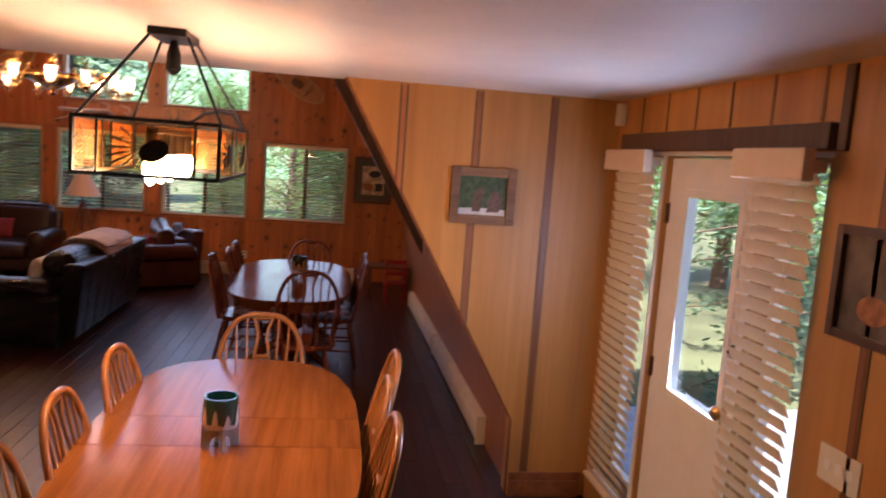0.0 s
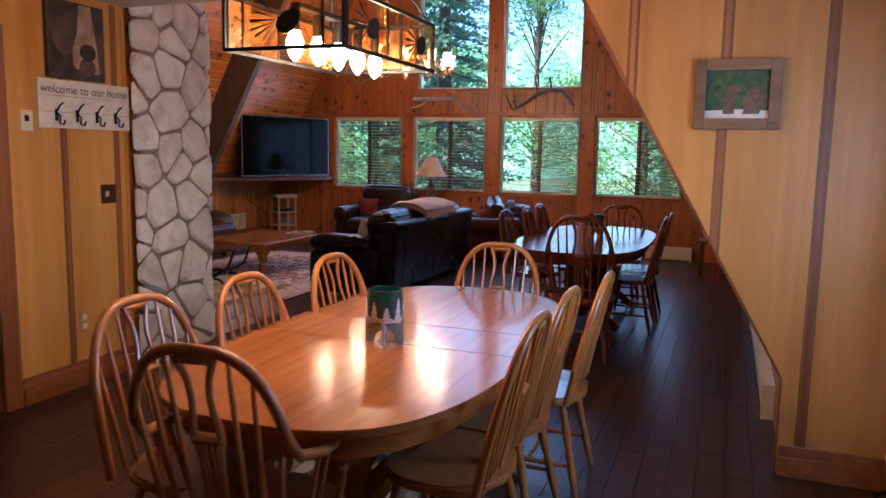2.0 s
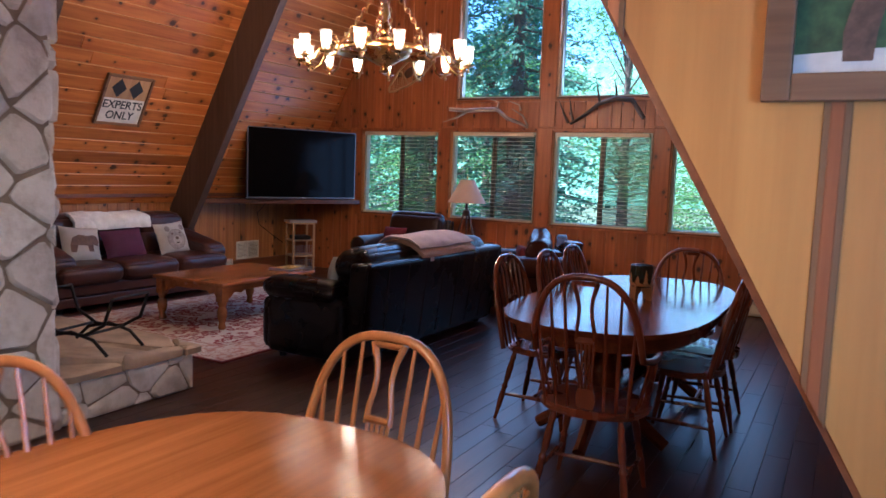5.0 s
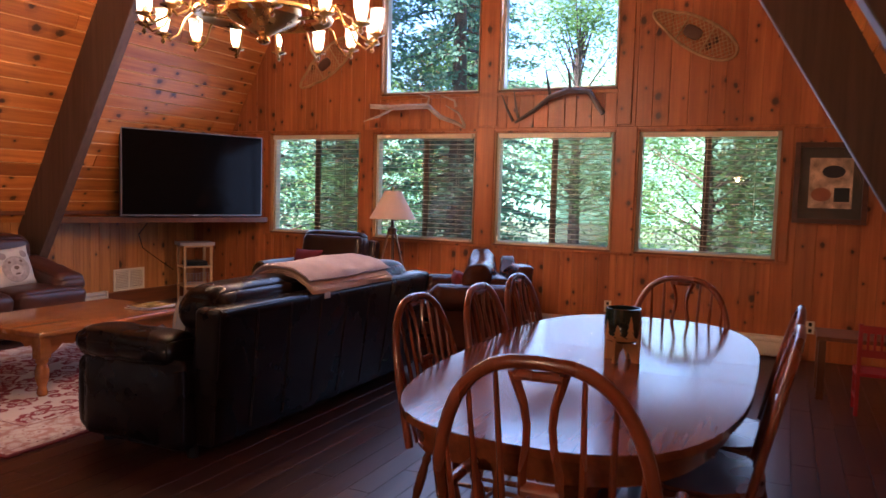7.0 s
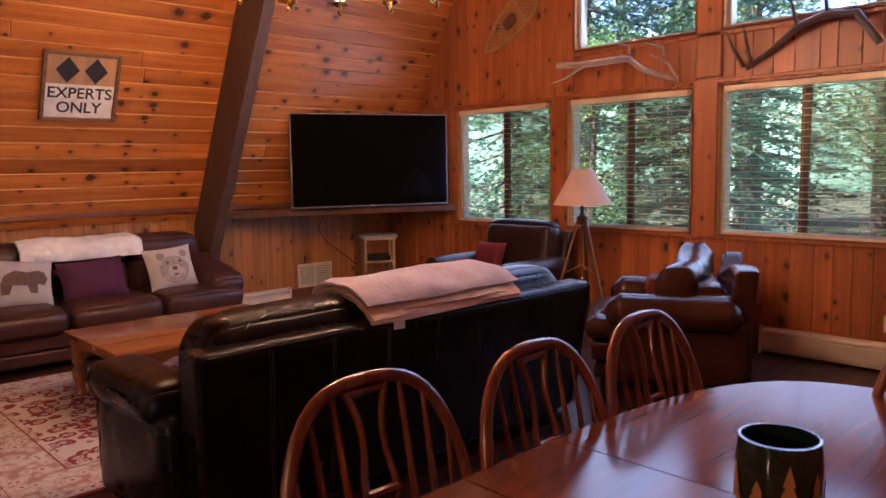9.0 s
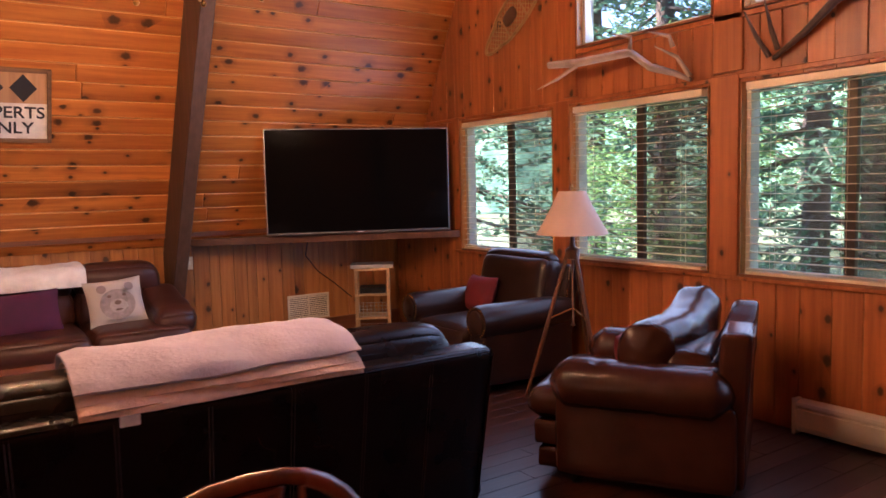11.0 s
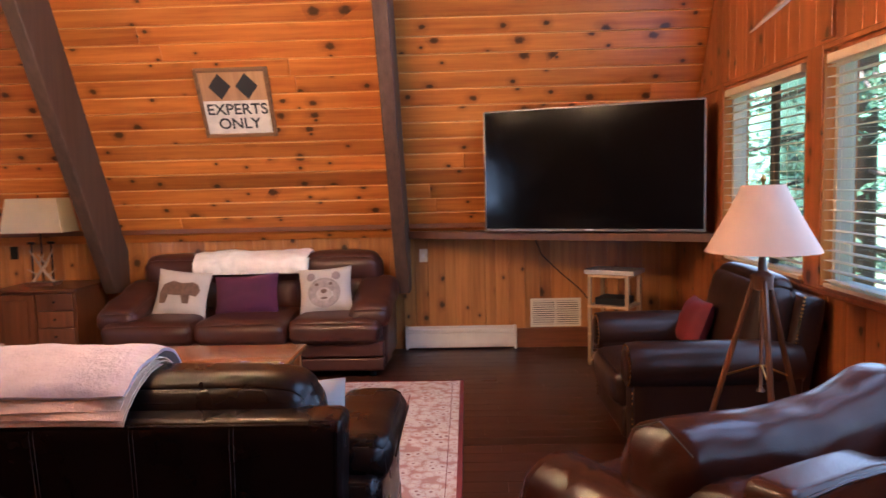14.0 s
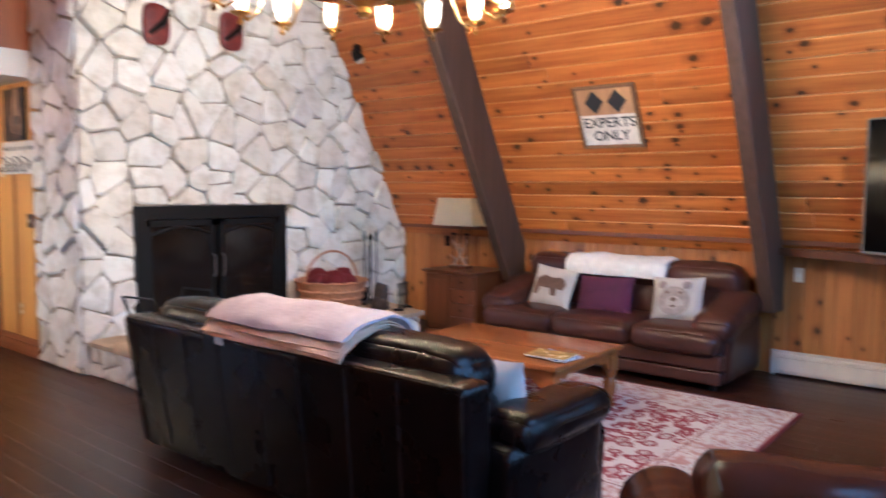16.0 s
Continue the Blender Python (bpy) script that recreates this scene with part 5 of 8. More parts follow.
tube(bm, [(0.42 * math.cos(k * math.tau / n), 0.42 * math.sin(k * math.tau / n), 0.03) for k in range(n)], 0.022, 8, 1.6, closed=True)
part("ring_band", bm, M_BRASS, chand)
for k in range(4):
    a = k * math.tau / 4 + 0.4
    bm = bmesh.new()
    tube(bm, [(0.42 * math.cos(a), 0.42 * math.sin(a), 0.03), (0.1 * math.cos(a), 0.1 * math.sin(a), 0.0)], 0.012, 6)
    part("spoke", bm, M_BRASS, chand)
    bm = bmesh.new()
    for j in range(14):
        t = j / 14
        c = Vector((0.40 * math.cos(a), 0.40 * math.sin(a), 0.06)).lerp(Vector((0.03 * math.cos(a), 0.03 * math.sin(a), 0.62)), t)
        r = 0.022
        q = Matrix.Rotation(a + (math.pi / 2 if j % 2 else 0), 3, "Z")
        tube(bm, [c + q @ Vector((r * math.cos(i * math.tau / 8), 0, 1.2 * r * math.sin(i * math.tau / 8))) for i in range(8)], 0.005, 5, closed=True)
    part("chain", bm, M_BRASS, chand)
bm = bmesh.new()
for j in range(60):
    q = Matrix.Rotation(j * math.pi / 2, 3, "Z")
    tube(bm, [Vector((0, 0, 0.64 + j * 0.055)) + q @ Vector((0.02 * math.cos(i * math.tau / 8), 0, 0.034 * math.sin(i * math.tau / 8))) for i in range(8)], 0.005, 5, closed=True)
part("hanging_chain", bm, M_BRASS, chand)
NARM = 15
for k in range(NARM):
    a = k * math.tau / NARM
    c, s = math.cos(a), math.sin(a)
    rad = lambda r, z: (r * c, r * s, z)
    bm = bmesh.new()
    tube(bm, [rad(0.40, 0.03), rad(0.50, 0.07), rad(0.57, 0.02), rad(0.62, -0.08), rad(0.69, -0.12), rad(0.74, -0.08)], 0.009, 7)
    tube(bm, [rad(0.44, 0.06), rad(0.47, 0.11), rad(0.52, 0.10), rad(0.51, 0.07)], 0.006, 6)
    arm = part("arm", bm, M_BRASS, chand)
    here = pose(0.74 * c, 0.74 * s, -0.08)
    bm = bmesh.new()
    lathe(bm, [(0.008, -0.06), (0.016, -0.045), (0.008, -0.03), (0.012, -0.015), (0.055, 0.0), (0.058, 0.006), (0.02, 0.012), (0.016, 0.05)], 16, here)
    part("drip_cup", bm, M_BRASS, chand)
    if k != 5:
        bm = bmesh.new()
        lathe(bm, [(0.022, 0.012), (0.034, 0.04), (0.043, 0.09), (0.045, 0.14), (0.052, 0.165)], 18, here)
        bmesh.ops.delete(bm, geom=[f for f in bm.faces if len(f.verts) > 4], context="FACES_ONLY")
        g = part("glass_shade", bm, M_TULIP, chand, "clear glass tulip shade")
        g.visible_shadow = False
    bm = bmesh.new()
    lathe(bm, [(0.012, 0.05), (0.021, 0.08), (0.017, 0.11), (0.003, 0.14)], 10, here)
    f = part("flame_bulb", bm, M_BULB, chand, "lit candle bulb")
    f.visible_shadow = False

# --- jars on the tables
M_TEAL = plain("green_glaze", (0.012, 0.075, 0.062), 0.15, vary=0.15, coat=0.5)
M_DKGLAZE = plain("dark_green_glaze", (0.010, 0.022, 0.018), 0.2, vary=0.2, coat=0.4)
M_SNOW = plain("white_glaze", (0.72, 0.72, 0.68), 0.3)
M_STAND = wood("jar_stand_wood", (0.34, 0.16, 0.055), (0.48, 0.26, 0.10), "z", rough=0.4, local=True)
M_STANDP = plain("jar_stand_pale", (0.50, 0.46, 0.40), 0.5)


def jar(m, glaze, art, stand, label):
    ob = thing("planter_jar", label, "jar", m)
    bm = bmesh.new()
    for r in (0, 90):
        prism(bm, [(-0.075, 0), (-0.045, 0), (-0.035, 0.035), (0, 0.055), (0.035, 0.035), (0.045, 0), (0.075, 0), (0.075, 0.10), (0.066, 0.10), (0.06, 0.075), (-0.06, 0.075), (-0.066, 0.10), (-0.075, 0.10)], Matrix.Rotation(radians(r), 4, "Z") @ Matrix(((1, 0, 0, 0), (0, 0, 1, -0.006), (0, 1, 0, 0), (0, 0, 0, 1))), 0.012)
    part("stand", bm, stand, ob, "crossed wooden stand", smooth=False)
    bm = bmesh.new()
    lathe(bm, [(0.045, 0.076), (0.062, 0.085), (0.070, 0.12), (0.072, 0.17), (0.068, 0.215), (0.063, 0.215), (0.066, 0.17), (0.062, 0.11), (0.03, 0.09)], 28)
    part("bowl", bm, glaze, ob)
    bm = bmesh.new()
    n = 28
    lo = [0.088 for k in range(n)]
    hi = [0.106 + 0.006 * math.sin(k * 2.3) for k in range(n)]
    a = [bm.verts.new((0.0655 * math.cos(k * math.tau / n), 0.0655 * math.sin(k * math.tau / n), lo[k])) for k in range(n)]
    b = [bm.verts.new((0.0712 * math.cos(k * math.tau / n), 0.0712 * math.sin(k * math.tau / n), hi[k])) for k in range(n)]
    for k in range(n):
        bm.faces.new((a[k], a[(k + 1) % n], b[(k + 1) % n], b[k]))
    part("snow_band", bm, art, ob)
    for k in range(9):
        th = k * math.tau / 9
        h = (0.07, 0.05, 0.085)[k % 3]
        bm = bmesh.new()
        for j in range(3):
            z0, w = 0.105 + j * h * 0.28, 0.020 - j * 0.005
            pts = [(-w, z0), (w, z0), (0.001, z0 + h * 0.42), (-0.001, z0 + h * 0.42)]
            vs = [bm.verts.new((0.0738 * math.cos(th + x / 0.072), 0.0738 * math.sin(th + x / 0.072), z)) for x, z in pts]
            bm.faces.new(vs)
        part("tree_motif", bm, art, ob, smooth=False)
    return ob


jar(pose(-0.385, 1.43, 0.75, 0, 0, 20), M_TEAL, M_SNOW, M_STANDP, "green glazed jar with white winter trees on a pale stand")
jar(pose(-0.25, 5.62, 0.75, 0, 0, -15), M_DKGLAZE, M_STAND, M_STAND, "dark glazed jar with tan tree pattern on a wooden stand")

# --- sofa dressing


def throw(name, profile, y0, y1, thick, material, label, edge=None, rough=0.010, trim=None, back=0):
    """Layers of folded cloth laid over a profile, each with rounded rims; thick holds one thickness a layer, the lowest first."""
    ob = thing(name, label, "blanket", Matrix())
    rng = random.Random(len(label))
    base = [Vector((x, 0, z)) for x, z in profile]
    fine = []
    for a, b in zip(base, base[1:]):
        fine += [a.lerp(b, f) for f in (0, 0.25, 0.5, 0.75)]
    fine.append(base[-1])
    for _ in range(3):
        fine = [fine[0]] + [(p + 2 * q + r) / 4 for p, q, r in zip(fine, fine[1:], fine[2:])] + [fine[-1]]
    off = 0.0
    for k, th in enumerate(thick):
        last = k == len(thick) - 1
        bm = bmesh.new()
        a0, a1 = y0 + rng.uniform(0, 0.02), y1 - rng.uniform(0, 0.02)
        cut = k * back
        prof = fine[cut // 2:len(fine) - cut]
        n, nf = 34, len(prof)
        rows = []
        for i in range(n + 1):
            y = a0 + (a1 - a0) * i / n
            tip = min(1, 0.30 + min(i, n - i) * 0.35)
            ringv = []
            for s in (1, -1):
                for j in range(nf):
                    q = j if s > 0 else nf - 1 - j
                    t = (prof[min(q + 1, nf - 1)] - prof[max(q - 1, 0)]).normalized()
                    nrm = Vector((-t.z, 0, t.x))
                    rim = min(1, 0.30 + min(q, nf - 1 - q) * 0.35)
                    wob = rough * (2.2 if last else 0.7) * noise.noise(Vector((y * 4.2, q * 0.16, k * 3.1))) + rough * 0.5 * noise.noise(Vector((y * 14, q * 0.5, k * 5.7)))
                    lift = off + th / 2 + s * th * 0.49 * rim * tip + wob
                    ringv.append(bm.verts.new(prof[q] + nrm * lift + Vector((0.008 * math.sin(y * 7 + k * 2), y, 0))))
            rows.append(ringv)
        m2 = len(rows[0])
        for r0, r1 in zip(rows, rows[1:]):
            for j in range(m2):
                bm.faces.new((r0[j], r0[(j + 1) % m2], r1[(j + 1) % m2], r1[j]))
        bm.faces.new(rows[0])
        bm.faces.new(rows[-1][::-1])
        part("fold", bm, edge if edge and not last else material, ob)
        off += th * 0.92
    if trim is not None:
        part("care_label", boxes(trim, bev=0.001), M_SNOW, ob, "small white care label", smooth=False)
    return ob


throw("throw_blanket", [(-2.60, 0.72), (-2.575, 0.80), (-2.54, 0.862), (-2.47, 0.890), (-2.38, 0.890), (-2.30, 0.872), (-2.23, 0.836), (-2.185, 0.806), (-2.168, 0.785)], 6.22, 7.19, (0.013, 0.013, 0.014, 0.036), M_FLEECE, "folded pale pink fleece blanket over the sofa back", M_FLEECE2, 0.008, (-2.158, 6.34, 0.755, -2.154, 6.40, 0.79), 2)
throw("throw_blanket", [(-6.10, 0.76), (-6.12, 0.87), (-6.20, 0.925), (-6.32, 0.93), (-6.42, 0.92), (-6.50, 0.90)], 5.90, 6.86, (0.03, 0.045), M_FUR, "white fluffy throw over the back of the brown sofa", None, 0.030)


def pillow(m, w, h, material, label, prints=()):
    ob = thing("cushion", label, "cushion", m, "scatter cushions")
    bm = bmesh.new()
    n = 14
    grid = {}
    for side in (1, -1):
        for i in range(n + 1):
            for j in range(n + 1):
                u, v = 2 * i / n - 1, 2 * j / n - 1
                t = max(0, (1 - abs(u) ** 2.6)) ** 0.55 * max(0, (1 - abs(v) ** 2.6)) ** 0.55
                pin = 1 - 0.07 * (1 - u * u) * abs(v) ** 3 - 0.0
                pinu = 1 - 0.07 * (1 - v * v) * abs(u) ** 3
                wob = 0.006 * noise.noise(Vector((u * 3, v * 3, m.translation.y)))
                if side < 0 and t == 0:
                    grid[side, i, j] = grid[1, i, j]
                else:
                    grid[side, i, j] = bm.verts.new((u * w / 2 * pinu, v * h / 2 * pin, side * (0.075 * t + wob * (t > 0))))
    for side in (1, -1):
        for i in range(n):
            for j in range(n):
                q = [grid[side, i, j], grid[side, i + 1, j], grid[side, i + 1, j + 1], grid[side, i, j + 1]]
                bm.faces.new(q if side > 0 else q[::-1])
    part("cover", bm, material, ob)
    for layer, (name, outline, mat) in enumerate(prints):
        bm = bmesh.new()
        vs = []
        for x, y in outline:
            u, v = 2 * x / w, 2 * y / h
            t = max(0, (1 - abs(u) ** 2.6)) ** 0.55 * max(0, (1 - abs(v) ** 2.6)) ** 0.55
            vs.append(bm.verts.new((x, y, 0.075 * t + 0.010 + 0.0015 * layer)))
        bm.faces.new(vs)
        part(name, bm, mat, ob, smooth=False)
    return ob


M_LINENP = plain("pale_muzzle_print", (0.40, 0.35, 0.31), 0.85, vary=0.2, scale=30)
lean_e = Matrix.Rotation(radians(-20), 4, "Y")
BEAR = [(-0.15, -0.10), (-0.10, -0.10), (-0.08, -0.03), (0.02, -0.03), (0.04, -0.09), (0.09, -0.09), (0.09, -0.02), (0.14, -0.03), (0.165, 0.02), (0.14, 0.07), (0.10, 0.085), (0.02, 0.07), (-0.06, 0.085), (-0.13, 0.05), (-0.155, -0.02)]
pillow(at(-5.985, 5.87, 0.625, Matrix()) @ lean_e @ FACE_E @ Matrix.Rotation(radians(-6), 4, "Z"), 0.44, 0.38, M_LINEN, "white cushion with a dark walking bear print on the sofa", [("bear_print", BEAR, M_BROWNFUR)])
pillow(at(-5.99, 6.39, 0.60, Matrix()) @ lean_e @ FACE_E @ Matrix.Rotation(radians(3), 4, "Z"), 0.52, 0.34, M_PURPLE, "plum purple cushion on the brown leather sofa")
pillow(at(-5.985, 7.03, 0.625, Matrix()) @ lean_e @ FACE_E @ Matrix.Rotation(radians(4), 4, "Z"), 0.43, 0.38, M_LINEN, "grey cushion with a bear face print on the sofa", [("face_print", ring(0, -0.03, 0.13, 0.12), plain("grey_print", (0.31, 0.26, 0.235), 0.85, vary=0.35, scale=22)), ("muzzle_print", ring(0, -0.045, 0.062, 0.055), M_LINENP), ("nose_print", ring(0, -0.02, 0.026, 0.018, 12), M_BROWNFUR), ("mouth_print", ring(0, -0.075, 0.028, 0.008, 10), M_BROWNFUR), ("eye_print", ring(-0.055, 0.035, 0.016, 0.012, 10), M_BROWNFUR), ("eye_print", ring(0.055, 0.035, 0.016, 0.012, 10), M_BROWNFUR), ("ear_print", ring(-0.10, 0.10, 0.035, 0.035, 10), plain("grey_print_ear", (0.25, 0.2, 0.19), 0.8)), ("ear_print", ring(0.10, 0.10, 0.035, 0.035, 10), plain("grey_print_ear", (0.25, 0.2, 0.19), 0.8))])
pillow(at(-2.68, 5.84, 0.64, Matrix()) @ Matrix.Rotation(radians(12), 4, "Y") @ FACE_W, 0.34, 0.34, M_LINEN, "white cushion at the end of the dark sofa")
pillow(at(-2.68, 7.56, 0.63, Matrix()) @ Matrix.Rotation(radians(12), 4, "Y") @ FACE_W, 0.36, 0.34, M_LINEN, "white cushion at the end of the dark sofa")
pillow(at(-4.52, 9.50, 0.60, Matrix()) @ Matrix.Rotation(radians(-20), 4, "X") @ FACE_S, 0.36, 0.30, M_RED, "red cushion in the club armchair")
pillow(at(-2.35, 8.85, 0.57, Matrix.Rotation(radians(31), 4, "Z")) @ Matrix.Rotation(radians(-24), 4, "Y") @ FACE_W, 0.32, 0.28, M_RED, "red cushion in the worn armchair")

# --- coffee table, rug, magazines
coffee = thing("coffee_table", "brown wooden coffee table with turned legs and scalloped apron", "coffee table", pose(-4.41, 6.46, 0))
bm = bmesh.new()
box(bm, -0.45, -0.65, 0.405, 0.45, 0.65, 0.44, 0.01, 3)
part("tabletop", bm, M_COFFEE, coffee)
for s in (-1, 1):
    sc = [(-0.57, 0.40), (-0.57, 0.27), (-0.50, 0.285), (-0.44, 0.335), (-0.36, 0.32), (-0.30, 0.345), (0.30, 0.345), (0.36, 0.32), (0.44, 0.335), (0.50, 0.285), (0.57, 0.27), (0.57, 0.40)]
    bm = bmesh.new()
    prism(bm, sc, Matrix(((0, 0, 1, s * 0.385 - 0.01), (1, 0, 0, 0), (0, 1, 0, 0), (0, 0, 0, 1))), 0.02)
    part("apron", bm, M_COFFEE, coffee, smooth=False)
    bm = bmesh.new()
    prism(bm, [(x * 0.66, z) for x, z in sc], Matrix(((1, 0, 0, 0), (0, 0, 1, s * 0.585 - 0.01), (0, 1, 0, 0), (0, 0, 0, 1))), 0.02)
    part("apron", bm, M_COFFEE, coffee, smooth=False)
    for t in (-1, 1):
        bm = bmesh.new()
        lathe(bm, [(0.022, 0), (0.036, 0.03), (0.026, 0.07), (0.044, 0.13), (0.046, 0.18), (0.03, 0.22), (0.042, 0.24), (0.042, 0.26)], 16, pose(s * 0.385, t * 0.585, 0))
        box(bm, s * 0.385 - 0.04, t * 0.585 - 0.04, 0.26, s * 0.385 + 0.04, t * 0.585 + 0.04, 0.405, 0.004)
        part("leg", bm, M_COFFEE, coffee)
for k, (c, r) in enumerate((((0.30, 0.10, 0.13), 8), ((0.10, 0.16, 0.38), -6), ((0.45, 0.30, 0.10), 14))):
    mg = thing("magazine", "glossy magazine lying on the coffee table", "magazine", pose(-4.22 + 0.02 * k, 6.95, 0.44 + 0.008 * k, 0, 0, 80 + r), "magazines")
    part("pages", boxes((-0.14, -0.105, 0, 0.14, 0.105, 0.006)), M_SNOW, mg, smooth=False)
    part("cover", boxes((-0.141, -0.106, 0.006, 0.141, 0.106, 0.0072)), plain("magazine_cover", c, 0.25, vary=0.6, scale=16), mg, smooth=False)
M_RUG, rn, rl, rb = shader("oriental_rug")
rc = rn.new("ShaderNodeTexCoord").outputs["Object"]
sep = rn.new("ShaderNodeSeparateXYZ")
rl.new(rc, sep.inputs[0])


def calc(op, a, b=None, c=None):
    n = rn.new("ShaderNodeMath")
    n.operation = op
    for s, v in zip(n.inputs, (a, b, c)):
        if v is None:
            continue
        if hasattr(v, "is_output"):
            rl.new(v, s)
        else:
            s.default_value = v
    return n.outputs[0]


RX, RY = 1.16, 1.54
inset = calc("MINIMUM", calc("SUBTRACT", RX, calc("ABSOLUTE", sep.outputs[0])), calc("SUBTRACT", RY, calc("ABSOLUTE", sep.outputs[1])))
vin = rn.new("ShaderNodeTexVoronoi")
vin.inputs["Scale"].default_value = 11
rl.new(rc, vin.inputs["Vector"])
fine = noise_node(rn, rl, rc, 36, 4)
blob = calc("ADD", vin.outputs["Distance"], calc("MULTIPLY", fine.outputs[0], 0.5))
CREAM, RUST, PINK, NAVY = (0.60, 0.54, 0.47), (0.24, 0.025, 0.028), (0.42, 0.24, 0.19), (0.14, 0.09, 0.09)
r1 = ramp(rn, [(0.36, CREAM), (0.42, NAVY), (0.46, PINK), (0.54, CREAM), (0.60, RUST), (0.78, RUST), (0.82, CREAM)])
rl.new(blob, r1.inputs[0])
vb = rn.new("ShaderNodeTexVoronoi")
vb.inputs["Scale"].default_value = 17
rl.new(rc, vb.inputs["Vector"])
blob2 = calc("ADD", vb.outputs["Distance"], calc("MULTIPLY", fine.outputs[0], 0.5))
r2 = ramp(rn, [(0.30, RUST), (0.36, NAVY), (0.40, PINK), (0.46, CREAM), (0.72, CREAM), (0.76, PINK), (0.80, CREAM), (0.97, PINK)])
rl.new(blob2, r2.inputs[0])
band = ramp(rn, [(0.0, (0, 0, 0)), (0.40, (1, 1, 1))])
band.color_ramp.interpolation = "CONSTANT"
rl.new(inset, band.inputs[0])
col = mixc(rn, rl, "MIX", band.outputs[0], r2.outputs[0], r1.outputs[0])
lines = ramp(rn, [(0.0, (1, 1, 1)), (0.025, (0, 0, 0)), (0.075, (1, 1, 1)), (0.081, (0, 0, 0)), (0.36, (1, 1, 1)), (0.368, (0, 0, 0))])
lines.color_ramp.interpolation = "CONSTANT"
rl.new(inset, lines.inputs[0])
col = mixc(rn, rl, "MIX", lines.outputs[0], col, (0.17, 0.022, 0.022))
worn = noise_node(rn, rl, rc, 2.2, 4)
wr = ramp(rn, [(0.3, (0.78, 0.76, 0.75)), (0.7, (1, 1, 1))])
rl.new(worn.outputs[0], wr.inputs[0])
rl.new(mixc(rn, rl, "MULTIPLY", 1.0, col, wr.outputs[0]), rb.inputs["Base Color"])
rb.inputs["Roughness"].default_value = 0.95
add_bump(rn, rl, rb, noise_node(rn, rl, rc, 260, 2).outputs[0], 0.6, 0.004)
bm = bmesh.new()
box(bm, -RX, -RY, 0, RX, RY, 0.012, 0.004, 1)
rug = part("rug", bm, M_RUG, smooth=False)
rug.location = (-4.34, 6.58, 0.0005)
tagged(rug, "red and cream oriental rug with a floral border", "rug")

# --- television corner
tv = thing("television", "large black flat-screen television with a silver bezel", "television", Matrix.Translation((-5.76, 9.09, 1.54)) @ Matrix.Rotation(radians(68.3), 4, "Z"))
W2, H2 = 0.826, 0.465
part("housing", boxes((-W2, -0.012, -H2, W2, 0.05, H2), bev=0.006), M_BLACK, tv, smooth=False)
for a in ((-W2 - 0.004, -0.016, -H2, -W2 + 0.009, 0.0, H2), (W2 - 0.009, -0.016, -H2, W2 + 0.004, 0.0, H2), (-W2, -0.016, H2 - 0.009, W2, 0.0, H2 + 0.004), (-W2, -0.016, -H2 - 0.004, W2, 0.0, -H2 + 0.014)):
    part("bezel", boxes(a), M_BEZEL, tv, smooth=False)
part("screen", boxes((-W2 + 0.009, -0.0155, -H2 + 0.014, W2 - 0.009, -0.011, H2 - 0.009)), M_SCREEN, tv, "black glossy screen", smooth=False)
part("maker_mark", boxes((-0.03, -0.0175, -H2 + 0.002, 0.03, -0.016, -H2 + 0.010)), M_SNOW, tv, smooth=False)
part("wall_arm", boxes((-0.12, 0.05, -0.15, 0.12, 0.34, 0.15), bev=0.01), M_BLACK, tv, smooth=False)
shelf = thing("corner_shelf", "dark wooden corner shelf under the television", "shelf", pose(0, 0, 0))
flat("shelf_board", [(-6.61, 7.58), (-6.50, 7.58), (-5.43, 9.965), (-6.61, 9.965)], 1.02, 0.028, M_CABWOOD, shelf)
bm = bmesh.new()
box(bm, -0.02, 0, 0.995, 0.0, 2.6, 1.055, 0.003)
o = part("shelf_lip", bm, M_CABWOOD, shelf, smooth=False)
o.matrix_local = Matrix.Translation((-6.485, 7.585, 0)) @ Matrix.Rotation(math.atan2(-1.07, 2.38), 4, "Z")
tagged(part("power_plug", boxes((-6.50, 7.585, 1.058, -6.44, 7.64, 1.085), bev=0.008), M_IVORY), "white plug adaptor on the end of the corner shelf", "plug")
cable = bmesh.new()
tube(cable, [(-6.05, 8.7, 1.02), (-6.3, 8.78, 0.85), (-6.42, 8.95, 0.68), (-6.35, 9.1, 0.55), (-6.2, 9.2, 0.42)], 0.005, 6)
tagged(part("cable", cable, M_BLACK), "thin black cable hanging below the television", "cable")
rack = thing("media_rack", "small pale wooden rack with wire baskets and players", "rack", pose(-5.985, 9.32, 0, 0, 0, 59))
for sx in (-1, 1):
    for sy in (-1, 1):
        part("post", boxes((sx * 0.15 - 0.014, sy * 0.14 - 0.014, 0, sx * 0.15 + 0.014, sy * 0.14 + 0.014, 0.72), bev=0.003), M_RACK, rack, smooth=False)
for z in (0.04, 0.24, 0.46, 0.70):
    part("shelf", boxes((-0.165, -0.155, z, 0.165, 0.155, z + 0.02), bev=0.003), M_RACK, rack, smooth=False)
for z in (0.07, 0.27):
    bm = bmesh.new()
    for k in range(8):
        x = -0.126 + 0.036 * k
        tube(bm, [(x, -0.14, z), (x, -0.14, z + 0.13)], 0.0022, 5)
    for j in range(5):
        tube(bm, [(-0.13, -0.14, z + 0.032 * j), (0.13, -0.14, z + 0.032 * j)], 0.0022, 5)
    part("wire_basket", bm, M_SILVER, rack)["kind"] = "stuff"
rm = pose(-5.985, 9.32, 0, 0, 0, 59)
